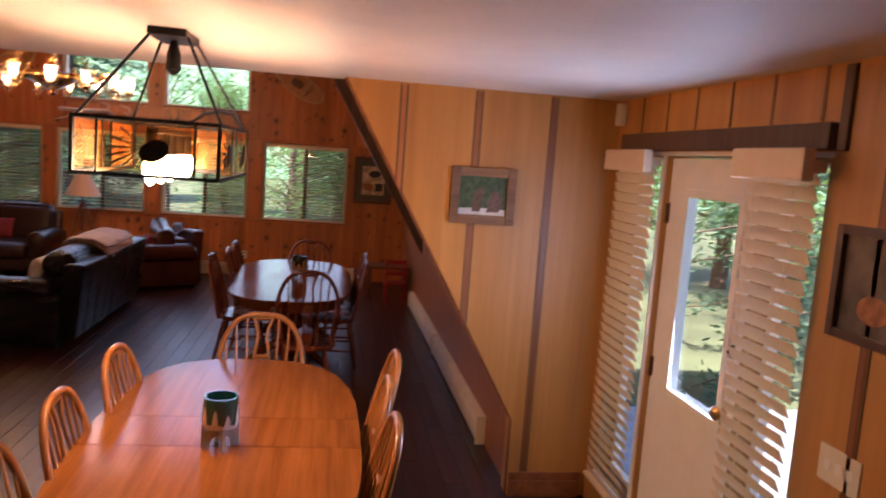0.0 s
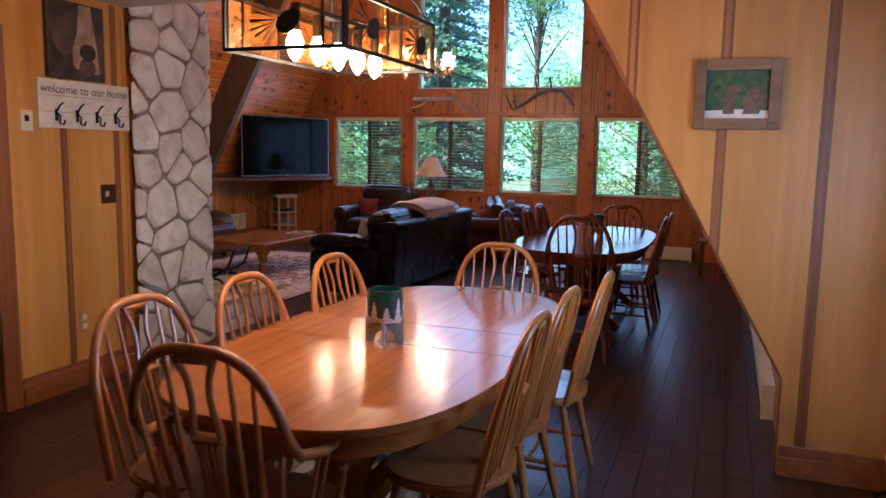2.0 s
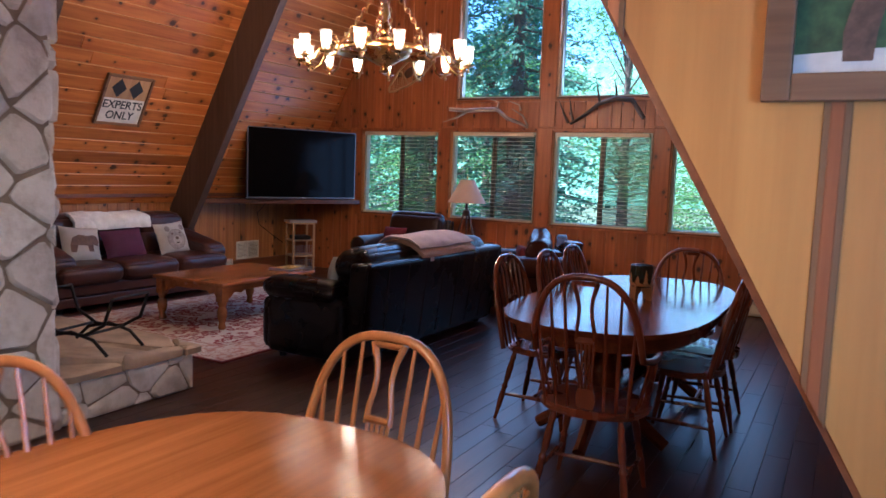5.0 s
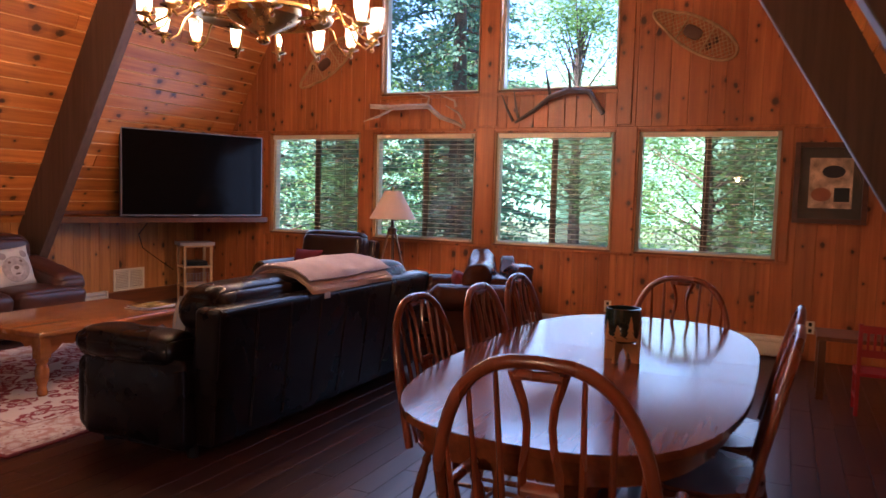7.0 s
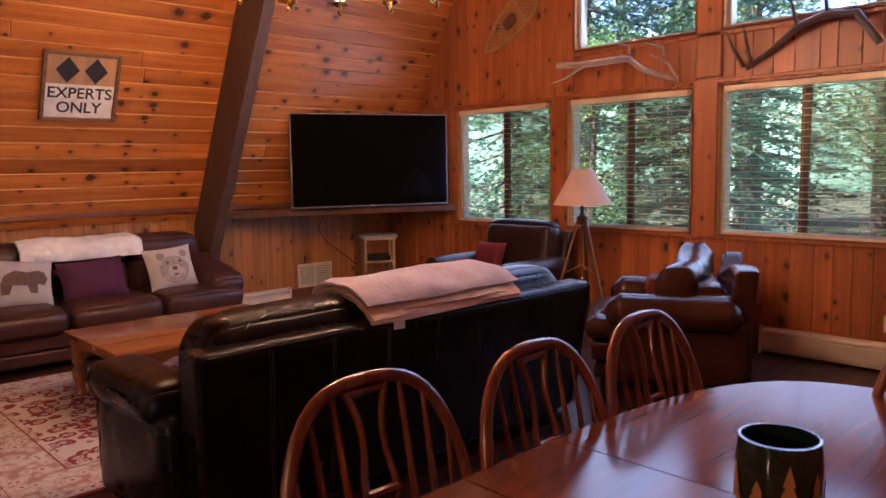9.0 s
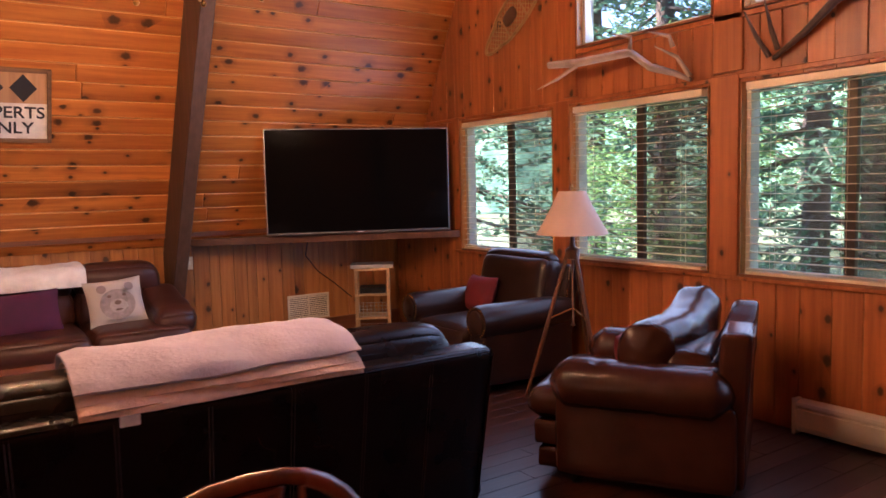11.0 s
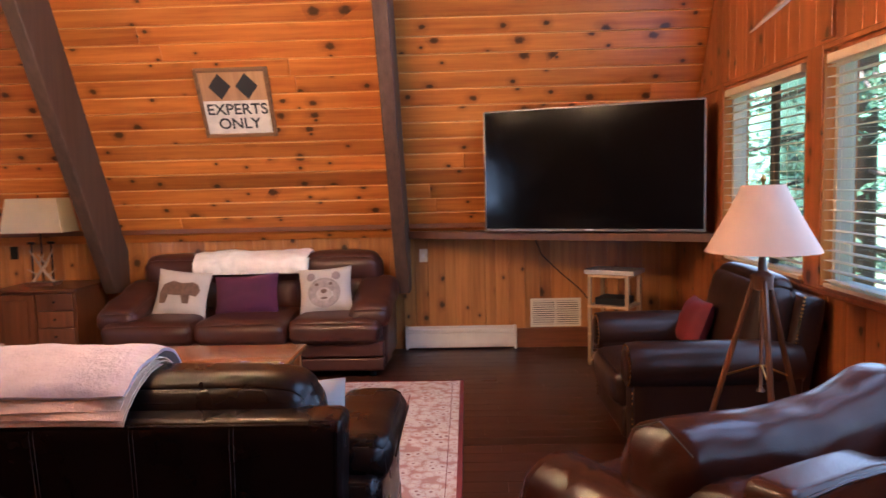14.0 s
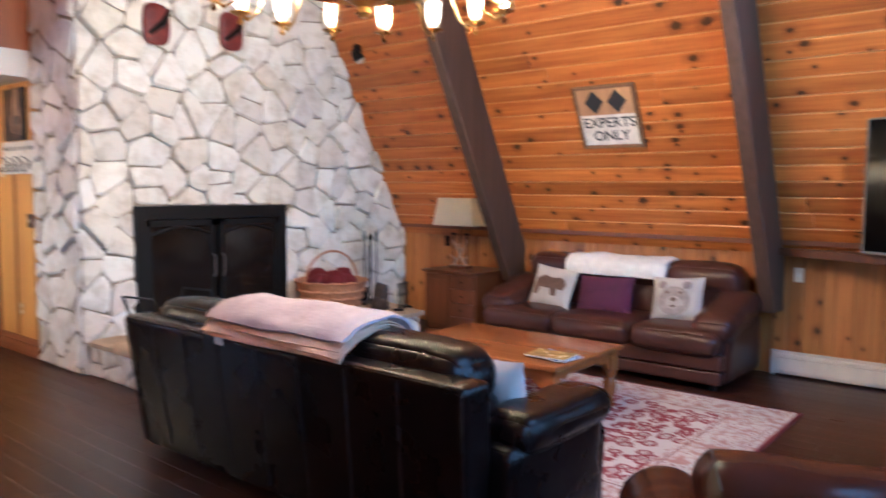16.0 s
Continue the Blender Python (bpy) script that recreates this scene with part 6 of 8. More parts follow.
tagged(part("disc_player", boxes((-0.2, -0.13, 0, 0.2, 0.13, 0.035), bev=0.004), M_SILVER, smooth=False), "slim silver disc player on top of the media rack", "player").matrix_world = rm @ pose(0, 0, 0.72)
tagged(part("set_top_box", boxes((-0.12, -0.11, 0, 0.12, 0.11, 0.055), bev=0.006), M_BLACK, smooth=False), "black set-top box on the media rack shelf", "player").matrix_world = rm @ pose(0, 0, 0.48)


def outlet(m, material, label, name="wall_outlet", w=0.07, h=0.115, dots=((0, 0.028), (0, -0.028)), dark=M_BLACK):
    ob = thing(name, label, "outlet" if "outlet" in name else "switch", m)
    part("cover_plate", boxes((-w / 2, -h / 2, 0, w / 2, h / 2, 0.006), bev=0.002), material, ob, smooth=False)
    for x, y in dots:
        part("socket_face" if "outlet" in name else "toggle", boxes((x - 0.014, y - 0.017, 0.006, x + 0.014, y + 0.017, 0.009)), dark, ob, smooth=False)


outlet(at(WEST, 7.78, 0.83, FACE_E), M_IVORY, "ivory light switch on the knee wall", "light_switch", dots=((0, 0),), dark=M_WHITE)
outlet(at(WEST, 4.12, 0.93, FACE_E), M_BLACK, "dark outlet plate on the knee wall")
outlet(at(WEST, 4.18, 0.30, FACE_E), M_BLACK, "dark outlet plate low on the knee wall")
outlet(at(-1.25, NORTH, 0.33, FACE_S), M_IVORY, "ivory outlet on the gable wall")
outlet(at(0.56, NORTH, 0.30, FACE_S), M_IVORY, "ivory outlet on the gable wall")
outlet(at(HOOK_X, 2.515, 1.195, FACE_E), M_DKFRAME, "dark wooden switch plate with an ivory rocker", "light_switch", 0.12, 0.12, ((-0.014, 0),), M_IVORY)
outlet(at(HOOK_X, 2.28, 0.405, FACE_E), M_RACK, "wood-tone outlet with white sockets", dark=M_WHITE)
outlet(at(HOOK_X, 1.94, 1.635, FACE_E), M_IVORY, "white thermostat on the panelled wall", "light_switch", 0.08, 0.115, ((0, 0.012),))
outlet(at(DOOR_X, 0.44, 1.10, FACE_W), M_IVORY, "ivory triple switch plate beside the entry door", "light_switch", 0.19, 0.12, ((-0.05, 0), (0, 0), (0.05, 0)), M_WHITE)
tagged(part("door_sensor", boxes((DOOR_X - 0.05, 2.47, 2.245, DOOR_X - 0.002, 2.53, 2.37), bev=0.01), M_IVORY), "white motion sensor in the ceiling corner", "sensor")
vent = thing("wall_vent", "white louvred vent grille low on the knee wall", "vent", at(WEST, 8.93, 0.305, FACE_E))
part("frame", boxes((-0.22, -0.125, 0, 0.22, -0.105, 0.012), (-0.22, 0.105, 0, 0.22, 0.125, 0.012), (-0.22, -0.105, 0, -0.20, 0.105, 0.012), (0.20, -0.105, 0, 0.22, 0.105, 0.012), (-0.008, -0.105, 0, 0.008, 0.105, 0.012)), M_IVORY, vent, smooth=False)
part("backing", boxes((-0.2, -0.105, 0, 0.2, 0.105, 0.002)), M_DARKGAP, vent, smooth=False)
for k in range(11):
    y = -0.095 + 0.019 * k
    part("louvre", boxes((-0.2, y - 0.006, 0.002, 0.2, y + 0.006, 0.009)), M_IVORY, vent, smooth=False)


def heater(m, length, label):
    """Baseboard heater; local x along the wall, z up, y away from the wall being negative."""
    ob = thing("baseboard_heater", label, "heater", m)
    prof = [(0, 0.02), (-0.06, 0.02), (-0.066, 0.05), (-0.066, 0.145), (-0.05, 0.15), (-0.05, 0.165), (-0.066, 0.17), (-0.06, 0.185), (0, 0.20)]
    bm = bmesh.new()
    prism(bm, prof, Matrix(((0, 0, 1, 0), (1, 0, 0, 0), (0, 1, 0, 0), (0, 0, 0, 1))), length)
    part("casing", bm, M_HEATER, ob, smooth=False)
    for x in (0.0, length):
        part("end_cap", boxes((x - 0.012, -0.070, 0.0, x + 0.012, 0.0, 0.205), bev=0.004), M_HEATER, ob, smooth=False)
    return ob


heater(at(-2.1, NORTH, 0, Matrix()), 2.52, "cream baseboard heater along the gable wall")
heater(at(WEST, 7.62, 0, Matrix.Rotation(radians(90), 4, "Z")), 0.95, "white baseboard heater below the television")
heater(at(EAST + 0.06, 5.75, 0, Matrix.Rotation(radians(-90), 4, "Z")), 2.38, "cream baseboard heater along the east knee wall")
heater(at(EAST + 0.06, 8.18, 0, Matrix.Rotation(radians(-90), 4, "Z")), 2.38, "cream baseboard heater along the east knee wall")

# --- floor lamp, cabinet, cabinet lamp
lampf = thing("floor_lamp", "tripod floor lamp with wooden legs and a pale bell shade", "floor lamp", pose(-3.42, 9.46, 0))
for k, a in enumerate((232, 352, 112)):
    bm = bmesh.new()
    c, s = math.cos(radians(a)), math.sin(radians(a))
    tube(bm, [(0.33 * c, 0.33 * s, 0.0), (0.20 * c, 0.20 * s, 0.42), (0.035 * c, 0.035 * s, 1.0)], [0.010, 0.015, 0.013], 8)
    part("leg", bm, M_TRIPOD, lampf)
    bm = bmesh.new()
    tube(bm, [(0.16 * c, 0.16 * s, 0.55), (0, 0, 0.62)], 0.005, 6)
    part("brace", bm, M_BRASS, lampf)
bm = bmesh.new()
lathe(bm, [(0.02, 0.50), (0.008, 0.52), (0.008, 0.95), (0.045, 0.96), (0.05, 1.02), (0.02, 1.04), (0.012, 1.14), (0.02, 1.16), (0.02, 1.22)], 14)
part("stem", bm, M_TRIPOD, lampf)
bm = bmesh.new()
lathe(bm, [(0.242, 1.125), (0.205, 1.19), (0.150, 1.29), (0.110, 1.37), (0.09, 1.415), (0.086, 1.415), (0.106, 1.368), (0.146, 1.288), (0.201, 1.188), (0.239, 1.125)], 40)
bmesh.ops.delete(bm, geom=[f for f in bm.faces if len(f.verts) > 4], context="FACES_ONLY")
part("shade", bm, M_SHADE, lampf, "pale pink-cream bell lampshade")
bm = bmesh.new()
lathe(bm, [(0.006, 1.38), (0.006, 1.425), (0.014, 1.44), (0.004, 1.46)], 10)
part("finial", bm, M_BRASS, lampf)

cab = thing("side_cabinet", "dark wooden side cabinet with one door and four drawers", "cabinet", at(-6.0, 4.65, 0, Matrix.Rotation(radians(90), 4, "Z")))
part("body", boxes((-0.33, 0.015, 0.05, 0.33, 0.56, 0.655), bev=0.006), M_CABWOOD, cab, smooth=False)
part("top", boxes((-0.355, -0.025, 0.655, 0.355, 0.58, 0.68), bev=0.006), M_CABWOOD, cab, smooth=False)
part("plinth", boxes((-0.335, 0.0, 0, 0.335, 0.56, 0.06), bev=0.005), M_CABWOOD, cab, smooth=False)
door_c = part("door", boxes((-0.315, -0.006, 0.08, -0.01, 0.014, 0.64), bev=0.004), M_CABWOOD, cab, smooth=False)
part("door_panel", boxes((-0.265, -0.012, 0.13, -0.06, -0.004, 0.59), bev=0.004), M_CABWOOD, door_c, smooth=False)
for k in range(4):
    z = 0.08 + 0.142 * k
    dr = part("drawer", boxes((0.01, -0.006, z, 0.315, 0.014, z + 0.134), bev=0.004), M_CABWOOD, cab, smooth=False)
    bm = bmesh.new()
    lathe(bm, [(0.006, 0), (0.012, 0.012), (0.008, 0.018)], 10, pose(0.16, -0.006, z + 0.067, 90, 0, 0))
    part("knob", bm, M_BLACK, dr)
tl = thing("table_lamp", "antler table lamp with a cream rectangular shade", "table lamp", pose(-6.26, 4.58, 0.68))
part("base", boxes((-0.07, -0.12, 0, 0.07, 0.12, 0.03), bev=0.005), M_DKFRAME, tl, smooth=False)
for s in (-1, 1):
    bm = bmesh.new()
    tube(bm, [(0, s * 0.09, 0.03), (0.01, s * 0.03, 0.10), (0, -s * 0.03, 0.18), (0.01, -s * 0.10, 0.30)], [0.014, 0.013, 0.011, 0.004], 8)
    tube(bm, [(0, -s * 0.03, 0.18), (0.02, s * 0.03, 0.27)], [0.009, 0.003], 7)
    tube(bm, [(0, s * 0.05, 0.09), (0.02, s * 0.12, 0.14)], [0.009, 0.003], 7)
    part("antler", bm, M_ANTLER, tl)
    bm = bmesh.new()
    tube(bm, [(0, s * 0.085, 0.03), (0, s * 0.085, 0.36)], 0.008, 8)
    tube(bm, [(0, s * 0.115, 0.36), (0, s * 0.055, 0.36)], 0.012, 8)
    part("candle_stem", bm, M_BLACK, tl)
bm = bmesh.new()
lo = [bm.verts.new((x, y, 0.45)) for x, y in ((-0.14, -0.26), (0.14, -0.26), (0.14, 0.26), (-0.14, 0.26))]
hi = [bm.verts.new((x, y, 0.735)) for x, y in ((-0.11, -0.215), (0.11, -0.215), (0.11, 0.215), (-0.11, 0.215))]
for k in range(4):
    bm.faces.new((lo[k], lo[(k + 1) % 4], hi[(k + 1) % 4], hi[k]))
bmesh.ops.solidify(bm, geom=list(bm.faces), thickness=0.004)
part("shade", bm, M_SHADE2, tl, "cream linen shade", smooth=False)
bm = bmesh.new()
tube(bm, [(0, 0, 0.03), (0, 0, 0.76)], 0.006, 8)
part("stem", bm, M_BLACK, tl)

# --- sign on the slope
nrm = Vector((UP_N := 1 / math.sqrt(1 + SLOPE * SLOPE), 0, -SLOPE * UP_N))
up = Vector((SLOPE * UP_N, 0, UP_N))
SM = Matrix(((0, up.x, nrm.x, slope_x(2.13, -1)), (1, 0, 0, 6.385), (0, up.z, nrm.z, 2.13), (0, 0, 0, 1)))
SM = SM @ Matrix.Translation((0, 0, 0.002))
sign = picture_frame("wall_sign", SM, 0.57, 0.565, 0.028, M_RUSTIC, "square wooden wall sign with two black diamonds and lettering", 0.035)
sign["category"] = "sign"
part("upper_board", boxes((-0.258, 0.02, 0.004, 0.258, 0.256, 0.016)), M_SIGNB, sign, smooth=False)
part("lower_board", boxes((-0.258, -0.256, 0.004, 0.258, 0.02, 0.016)), M_SIGNW, sign, smooth=False)
for s in (-1, 1):
    flat("diamond", [(s * 0.105 - 0.088, 0.135), (s * 0.105, 0.135 - 0.105), (s * 0.105 + 0.088, 0.135), (s * 0.105, 0.135 + 0.105)], 0.016, 0.002, M_BLACKPRINT, sign)
words("EXPERTS", 0.125, pose(0, -0.055, 0.0165), M_BLACKPRINT, sign, bold=0.002)
words("ONLY", 0.125, pose(0, -0.175, 0.0165), M_BLACKPRINT, sign, bold=0.002)

# --- pictures
bears = picture_frame("framed_picture", at(0.863, LOFT_Y - 0.002, 1.793, FACE_S), 0.375, 0.32, 0.05, M_RUSTIC, "rustic wooden frame with a photo of two bears", 0.028)
part("photo_ground", boxes((-0.14, -0.112, 0.003, 0.14, 0.112, 0.006)), M_GREENPRINT, bears, smooth=False)
flat("photo_snow", [(-0.137, -0.11), (0.137, -0.11), (0.137, -0.075), (0, -0.068), (-0.137, -0.075)], 0.006, 0.001, M_PALEPRINT, bears)
M_BEARPRINT = plain("bear_photo", (0.13, 0.075, 0.045), 0.6, vary=0.5, scale=40)
flat("photo_bear", [(-0.058, -0.09), (-0.010, -0.09), (-0.006, -0.04), (0.002, 0.0), (0.012, 0.018), (0.0, 0.042), (-0.028, 0.046), (-0.048, 0.012), (-0.060, -0.04)], 0.0075, 0.001, M_BEARPRINT, bears)
flat("photo_bear", [(0.026, -0.09), (0.098, -0.09), (0.116, -0.045), (0.108, 0.0), (0.092, 0.03), (0.066, 0.036), (0.042, 0.016), (0.046, -0.006), (0.022, -0.03), (0.034, -0.06)], 0.0075, 0.001, M_BEARPRINT, bears)
big = picture_frame("framed_picture", at(0.647, NORTH - 0.014, 1.585, FACE_S), 0.585, 0.71, 0.045, M_DKFRAME, "dark framed print with a grey mat on the gable wall", 0.03)
part("mat", boxes((-0.25, -0.31, 0.003, 0.25, 0.31, 0.006)), plain("grey_mat", (0.07, 0.06, 0.045), 0.7), big, smooth=False)
part("print", boxes((-0.17, -0.22, 0.006, 0.17, 0.22, 0.008)), plain("tan_print", (0.60, 0.42, 0.28), 0.5, vary=0.7, scale=9), big, smooth=False)
flat("print_shape", ring(0.02, 0.10, 0.09, 0.055), 0.008, 0.001, M_BLACKPRINT, big)
flat("print_shape", ring(-0.07, -0.10, 0.08, 0.06), 0.008, 0.001, plain("rust_print", (0.30, 0.10, 0.04), 0.5), big)
part("print_text", boxes((0.03, -0.16, 0.008, 0.15, -0.04, 0.009)), M_BLACKPRINT, big, smooth=False)
g = part("glazing", boxes((-0.25, -0.31, 0.012, 0.25, 0.31, 0.014)), M_GLASS, big, smooth=False)
g.visible_shadow = False
bearp = thing("canvas_print", "brown and black bear portrait on unframed canvas", "picture", at(HOOK_X, 2.29, 2.115, FACE_E))
part("canvas", boxes((-0.21, -0.225, 0, 0.21, 0.225, 0.03), bev=0.003), plain("bear_dark", (0.060, 0.042, 0.032), 0.7, vary=0.75, scale=9), bearp, smooth=False)
flat("cheek_shape", ring(-0.10, 0.02, 0.075, 0.11), 0.0302, 0.001, plain("bear_mid", (0.10, 0.068, 0.05), 0.7, vary=0.6, scale=16), bearp)
flat("muzzle_shape", [(0.02, 0.215), (0.105, 0.215), (0.125, 0.10), (0.150, -0.04), (0.165, -0.175), (0.13, -0.185), (0.075, -0.10), (0.0, -0.165), (-0.035, -0.15), (-0.035, -0.04), (0.0, 0.05)], 0.0314, 0.001, plain("bear_pale", (0.36, 0.25, 0.17), 0.7, vary=0.5, scale=12), bearp)
flat("chin_shape", ring(0.070, -0.145, 0.062, 0.055), 0.0326, 0.001, plain("bear_chin", (0.11, 0.062, 0.045), 0.7, vary=0.6, scale=18), bearp)
flat("nose_shape", ring(0.076, -0.058, 0.062, 0.050), 0.0338, 0.001, plain("bear_nose", (0.022, 0.016, 0.014), 0.4, vary=0.5, scale=20), bearp)
for ex, ey in ((-0.042, 0.188), (0.176, 0.115)):
    flat("eye_shape", ring(ex, ey, 0.022, 0.018, 12), 0.0326, 0.001, M_BLACKPRINT, bearp)
door_pic = picture_frame("framed_picture", at(DOOR_X, 0.34, 1.69, FACE_W), 0.46, 0.36, 0.03, M_DKFRAME, "dark framed landscape picture beside the entry door", 0.025)
part("print", boxes((-0.20, -0.15, 0.003, 0.20, 0.15, 0.006)), plain("dusk_print", (0.10, 0.075, 0.06), 0.5, vary=0.8, scale=7), door_pic, smooth=False)
flat("print_glow", ring(-0.05, -0.07, 0.07, 0.045), 0.006, 0.001, plain("campfire_print", (0.34, 0.12, 0.03), 0.5, vary=0.6, scale=20), door_pic)
hooks = thing("hook_board", "white plank coat rack with four black hooks and script", "coat rack", at(HOOK_X, 2.355, 1.74, FACE_E))
for y in (-0.095, 0.0, 0.095):
    part("plank", boxes((-0.345, y - 0.046, 0, 0.345, y + 0.046, 0.018), bev=0.002), M_SIGNW, hooks, smooth=False)
words("welcome to our home", 0.072, pose(0, 0.085, 0.0185), plain("grey_script", (0.12, 0.11, 0.10), 0.7), hooks)
for k in range(4):
    x = -0.225 + 0.15 * k
    bm = bmesh.new()
    tube(bm, [(x, -0.05, 0.02), (x, -0.07, 0.05), (x, -0.115, 0.045), (x, -0.12, 0.075), (x, -0.095, 0.085)], 0.0055, 7)
    tube(bm, [(x, -0.05, 0.02), (x, -0.01, 0.05), (x, 0.005, 0.075)], 0.005, 7)
    box(bm, x - 0.010, -0.10, 0.018, x + 0.010, -0.03, 0.023)
    part("hook", bm, M_BLACK, hooks)

# --- antlers and snowshoes on the gable


def antler(beam_pts, tines, material, label):
    ob = thing("antler", label, "antler", pose(0, 0, 0), "wall antlers")
    bm = bmesh.new()
    n = len(beam_pts)
    tube(bm, beam_pts, [0.013 + 0.016 * math.sin(math.pi * min(1, 0.25 + 0.75 * i / (n - 1))) for i in range(n)], 9)
    part("main_beam", bm, material, ob)
    for t in tines:
        bm = bmesh.new()
        tube(bm, t, [0.017, 0.013, 0.004][:len(t)] if len(t) == 3 else [0.016, 0.004], 8)
        part("tine", bm, material, ob)


A = lambda cx, cz, y: (-3.84 + (cx / 3 + 760 - 782) * 0.00673, y, 2.154 - (cz / 3 + 120 - 209) * 0.0067)
antler([A(80, 195, 9.62), A(180, 200, 9.68), A(345, 190, 9.80), A(400, 240, 9.86), A(470, 265, 9.90), A(515, 290, 9.94)], [[A(185, 205, 9.68), A(130, 245, 9.60), A(55, 270, 9.56)], [A(345, 190, 9.80), A(356, 150, 9.78), A(300, 130, 9.74)], [A(515, 280, 9.93), A(495, 225, 9.86), A(438, 188, 9.80)], [A(480, 195, 9.86), A(475, 165, 9.84), A(415, 143, 9.80)]], M_ANTLER, "pale shed elk antler fixed above the windows")
C = lambda cx, cz, y: (-2.28 + (cx / 3 + 760 - 1018) * 0.00693, y, 2.145 - (cz / 3 + 120 - 217) * 0.0069)
antler([C(1185, 265, 9.78), C(1120, 172, 9.80), C(1030, 160, 9.84), C(940, 182, 9.90), C(860, 240, 9.93), C(775, 288, 9.95)], [[C(765, 282, 9.95), C(742, 230, 9.90), C(725, 168, 9.84)], [C(790, 268, 9.94), C(786, 215, 9.88), C(785, 152, 9.82)], [C(940, 180, 9.90), C(936, 130, 9.84), C(930, 62, 9.78)], [C(1035, 160, 9.84), C(1034, 110, 9.80), C(1028, 68, 9.76)]], M_ANTLERD, "dark brown shed elk antler fixed above the windows")


def snowshoe(m, label):
    ob = thing("snowshoe", label, "snowshoe", m, "snowshoes")
    pts = []
    for k in range(32):
        a = k * math.tau / 32
        x = 0.43 * math.cos(a)
        pts.append((x, (0.145 + 0.03 * math.cos(a)) * math.sin(a) * (1.0 if x > -0.2 else 0.85), 0.015))
    bm = bmesh.new()
    tube(bm, pts, 0.015, 7, closed=True)
    part("rim", bm, M_LACED, ob)
    bm = bmesh.new()
    half = lambda x: (0.145 + 0.03 * x / 0.43) * math.sqrt(max(0, 1 - (x / 0.43) ** 2))
    for k in range(-14, 15):
        for s in (-1, 1):
            p = []
            for i in range(13):
                x = k * 0.045 + s * (i - 6) * 0.025
                y = (i - 6) * 0.028
                if abs(x) < 0.42 and abs(y) <= half(x):
                    p.append((x, y, 0.014))
            if len(p) > 1:
                tube(bm, [p[0], p[-1]], 0.0042, 4)
    for x in (-0.12, 0.14):
        tube(bm, [(x, -half(x), 0.016), (x, half(x), 0.016)], 0.008, 6)
    part("lacing", bm, M_LACED, ob)["kind"] = "stuff"
    bm = bmesh.new()
    cushion(bm, -0.10, -0.06, 0.01, 0.08, 0.06, 0.05, 0.7, 12, 8)
    part("binding", bm, plain("binding_leather", (0.11, 0.05, 0.025), 0.6), ob, "brown leather binding")
    return ob


snowshoe(at(-0.56, NORTH - 0.005, 2.95, FACE_S) @ Matrix.Rotation(radians(-30), 4, "Z"), "old wooden snowshoe with rawhide lacing on the gable wall")
snowshoe(at(-4.62, NORTH - 0.005, 2.86, FACE_S) @ Matrix.Rotation(radians(36), 4, "Z"), "old wooden snowshoe with rawhide lacing on the gable wall")

# --- fireplace and hearth things
fire = thing("fireplace_insert", "black metal fireplace front with two glass doors", "fireplace", pose(-4.06, 3.50, 0.30))
part("firebox", boxes((-0.77, -0.62, 0.0, 0.77, -0.58, 1.035), (-0.77, -0.6, 0, -0.74, -0.03, 1.035), (0.74, -0.6, 0, 0.77, -0.03, 1.035), (-0.77, -0.6, -0.02, 0.77, -0.03, 0.02), (-0.77, -0.6, 1.01, 0.77, -0.03, 1.035)), M_BLACK, fire, smooth=False)
part("surround", boxes((-0.77, -0.05, 0.0, -0.69, 0.03, 1.035), (0.69, -0.05, 0, 0.77, 0.03, 1.035), (-0.69, -0.05, 0.92, 0.69, 0.03, 1.035), (-0.69, -0.05, 0.0, 0.69, 0.03, 0.06), bev=0.006), M_BLACK, fire, smooth=False)
M_FGLASS = plain("smoked_glass", (0.010, 0.008, 0.007), 0.1, vary=0.3)
for s in (-1, 1):
    x0, x1 = (-0.685, -0.02) if s < 0 else (0.02, 0.685)
    d = part("door", boxes((x0, -0.02, 0.065, x0 + 0.05, 0.02, 0.915), (x1 - 0.05, -0.02, 0.065, x1, 0.02, 0.915), (x0, -0.02, 0.065, x1, 0.02, 0.12), (x0, -0.02, 0.86, x1, 0.02, 0.915), bev=0.004), M_BLACK, fire, smooth=False)
    part("door_glass", boxes((x0 + 0.05, -0.006, 0.12, x1 - 0.05, 0.0, 0.86)), M_FGLASS, d, "smoked door glass", smooth=False)
    bm = bmesh.new()
    tube(bm, [(x0 + 0.05 + (x1 - x0 - 0.1) * i / 10, 0.006, 0.79 + 0.06 * math.sin(math.pi * i / 10)) for i in range(11)], 0.012, 6)
    part("arch", bm, M_BLACK, d)
    bm = bmesh.new()
    tube(bm, [(s * 0.045, 0.02, 0.40), (s * 0.045, 0.05, 0.42), (s * 0.045, 0.05, 0.58), (s * 0.045, 0.02, 0.60)], 0.008, 7)
    part("handle", bm, M_SILVER, d)
HT = 0.302
basket = thing("basket", "woven wicker basket with a hoop handle on the hearth", "basket", pose(-5.04, 3.95, HT) @ Matrix.Scale(1.16, 4))
bm = bmesh.new()
lathe(bm, [(0.20, 0.0), (0.24, 0.08), (0.275, 0.20), (0.30, 0.27), (0.285, 0.27), (0.255, 0.18), (0.20, 0.03)], 30)
part("weave", bm, M_WICKER, basket)
for z, r in ((0.07, 0.243), (0.13, 0.262), (0.19, 0.279), (0.265, 0.303)):
    bm = bmesh.new()
    tube(bm, [(r * math.cos(k * math.tau / 28), r * math.sin(k * math.tau / 28), z + 0.004 * (-1) ** k) for k in range(28)], 0.011, 6, closed=True)
    part("band", bm, M_WICKER, basket)
bm = bmesh.new()
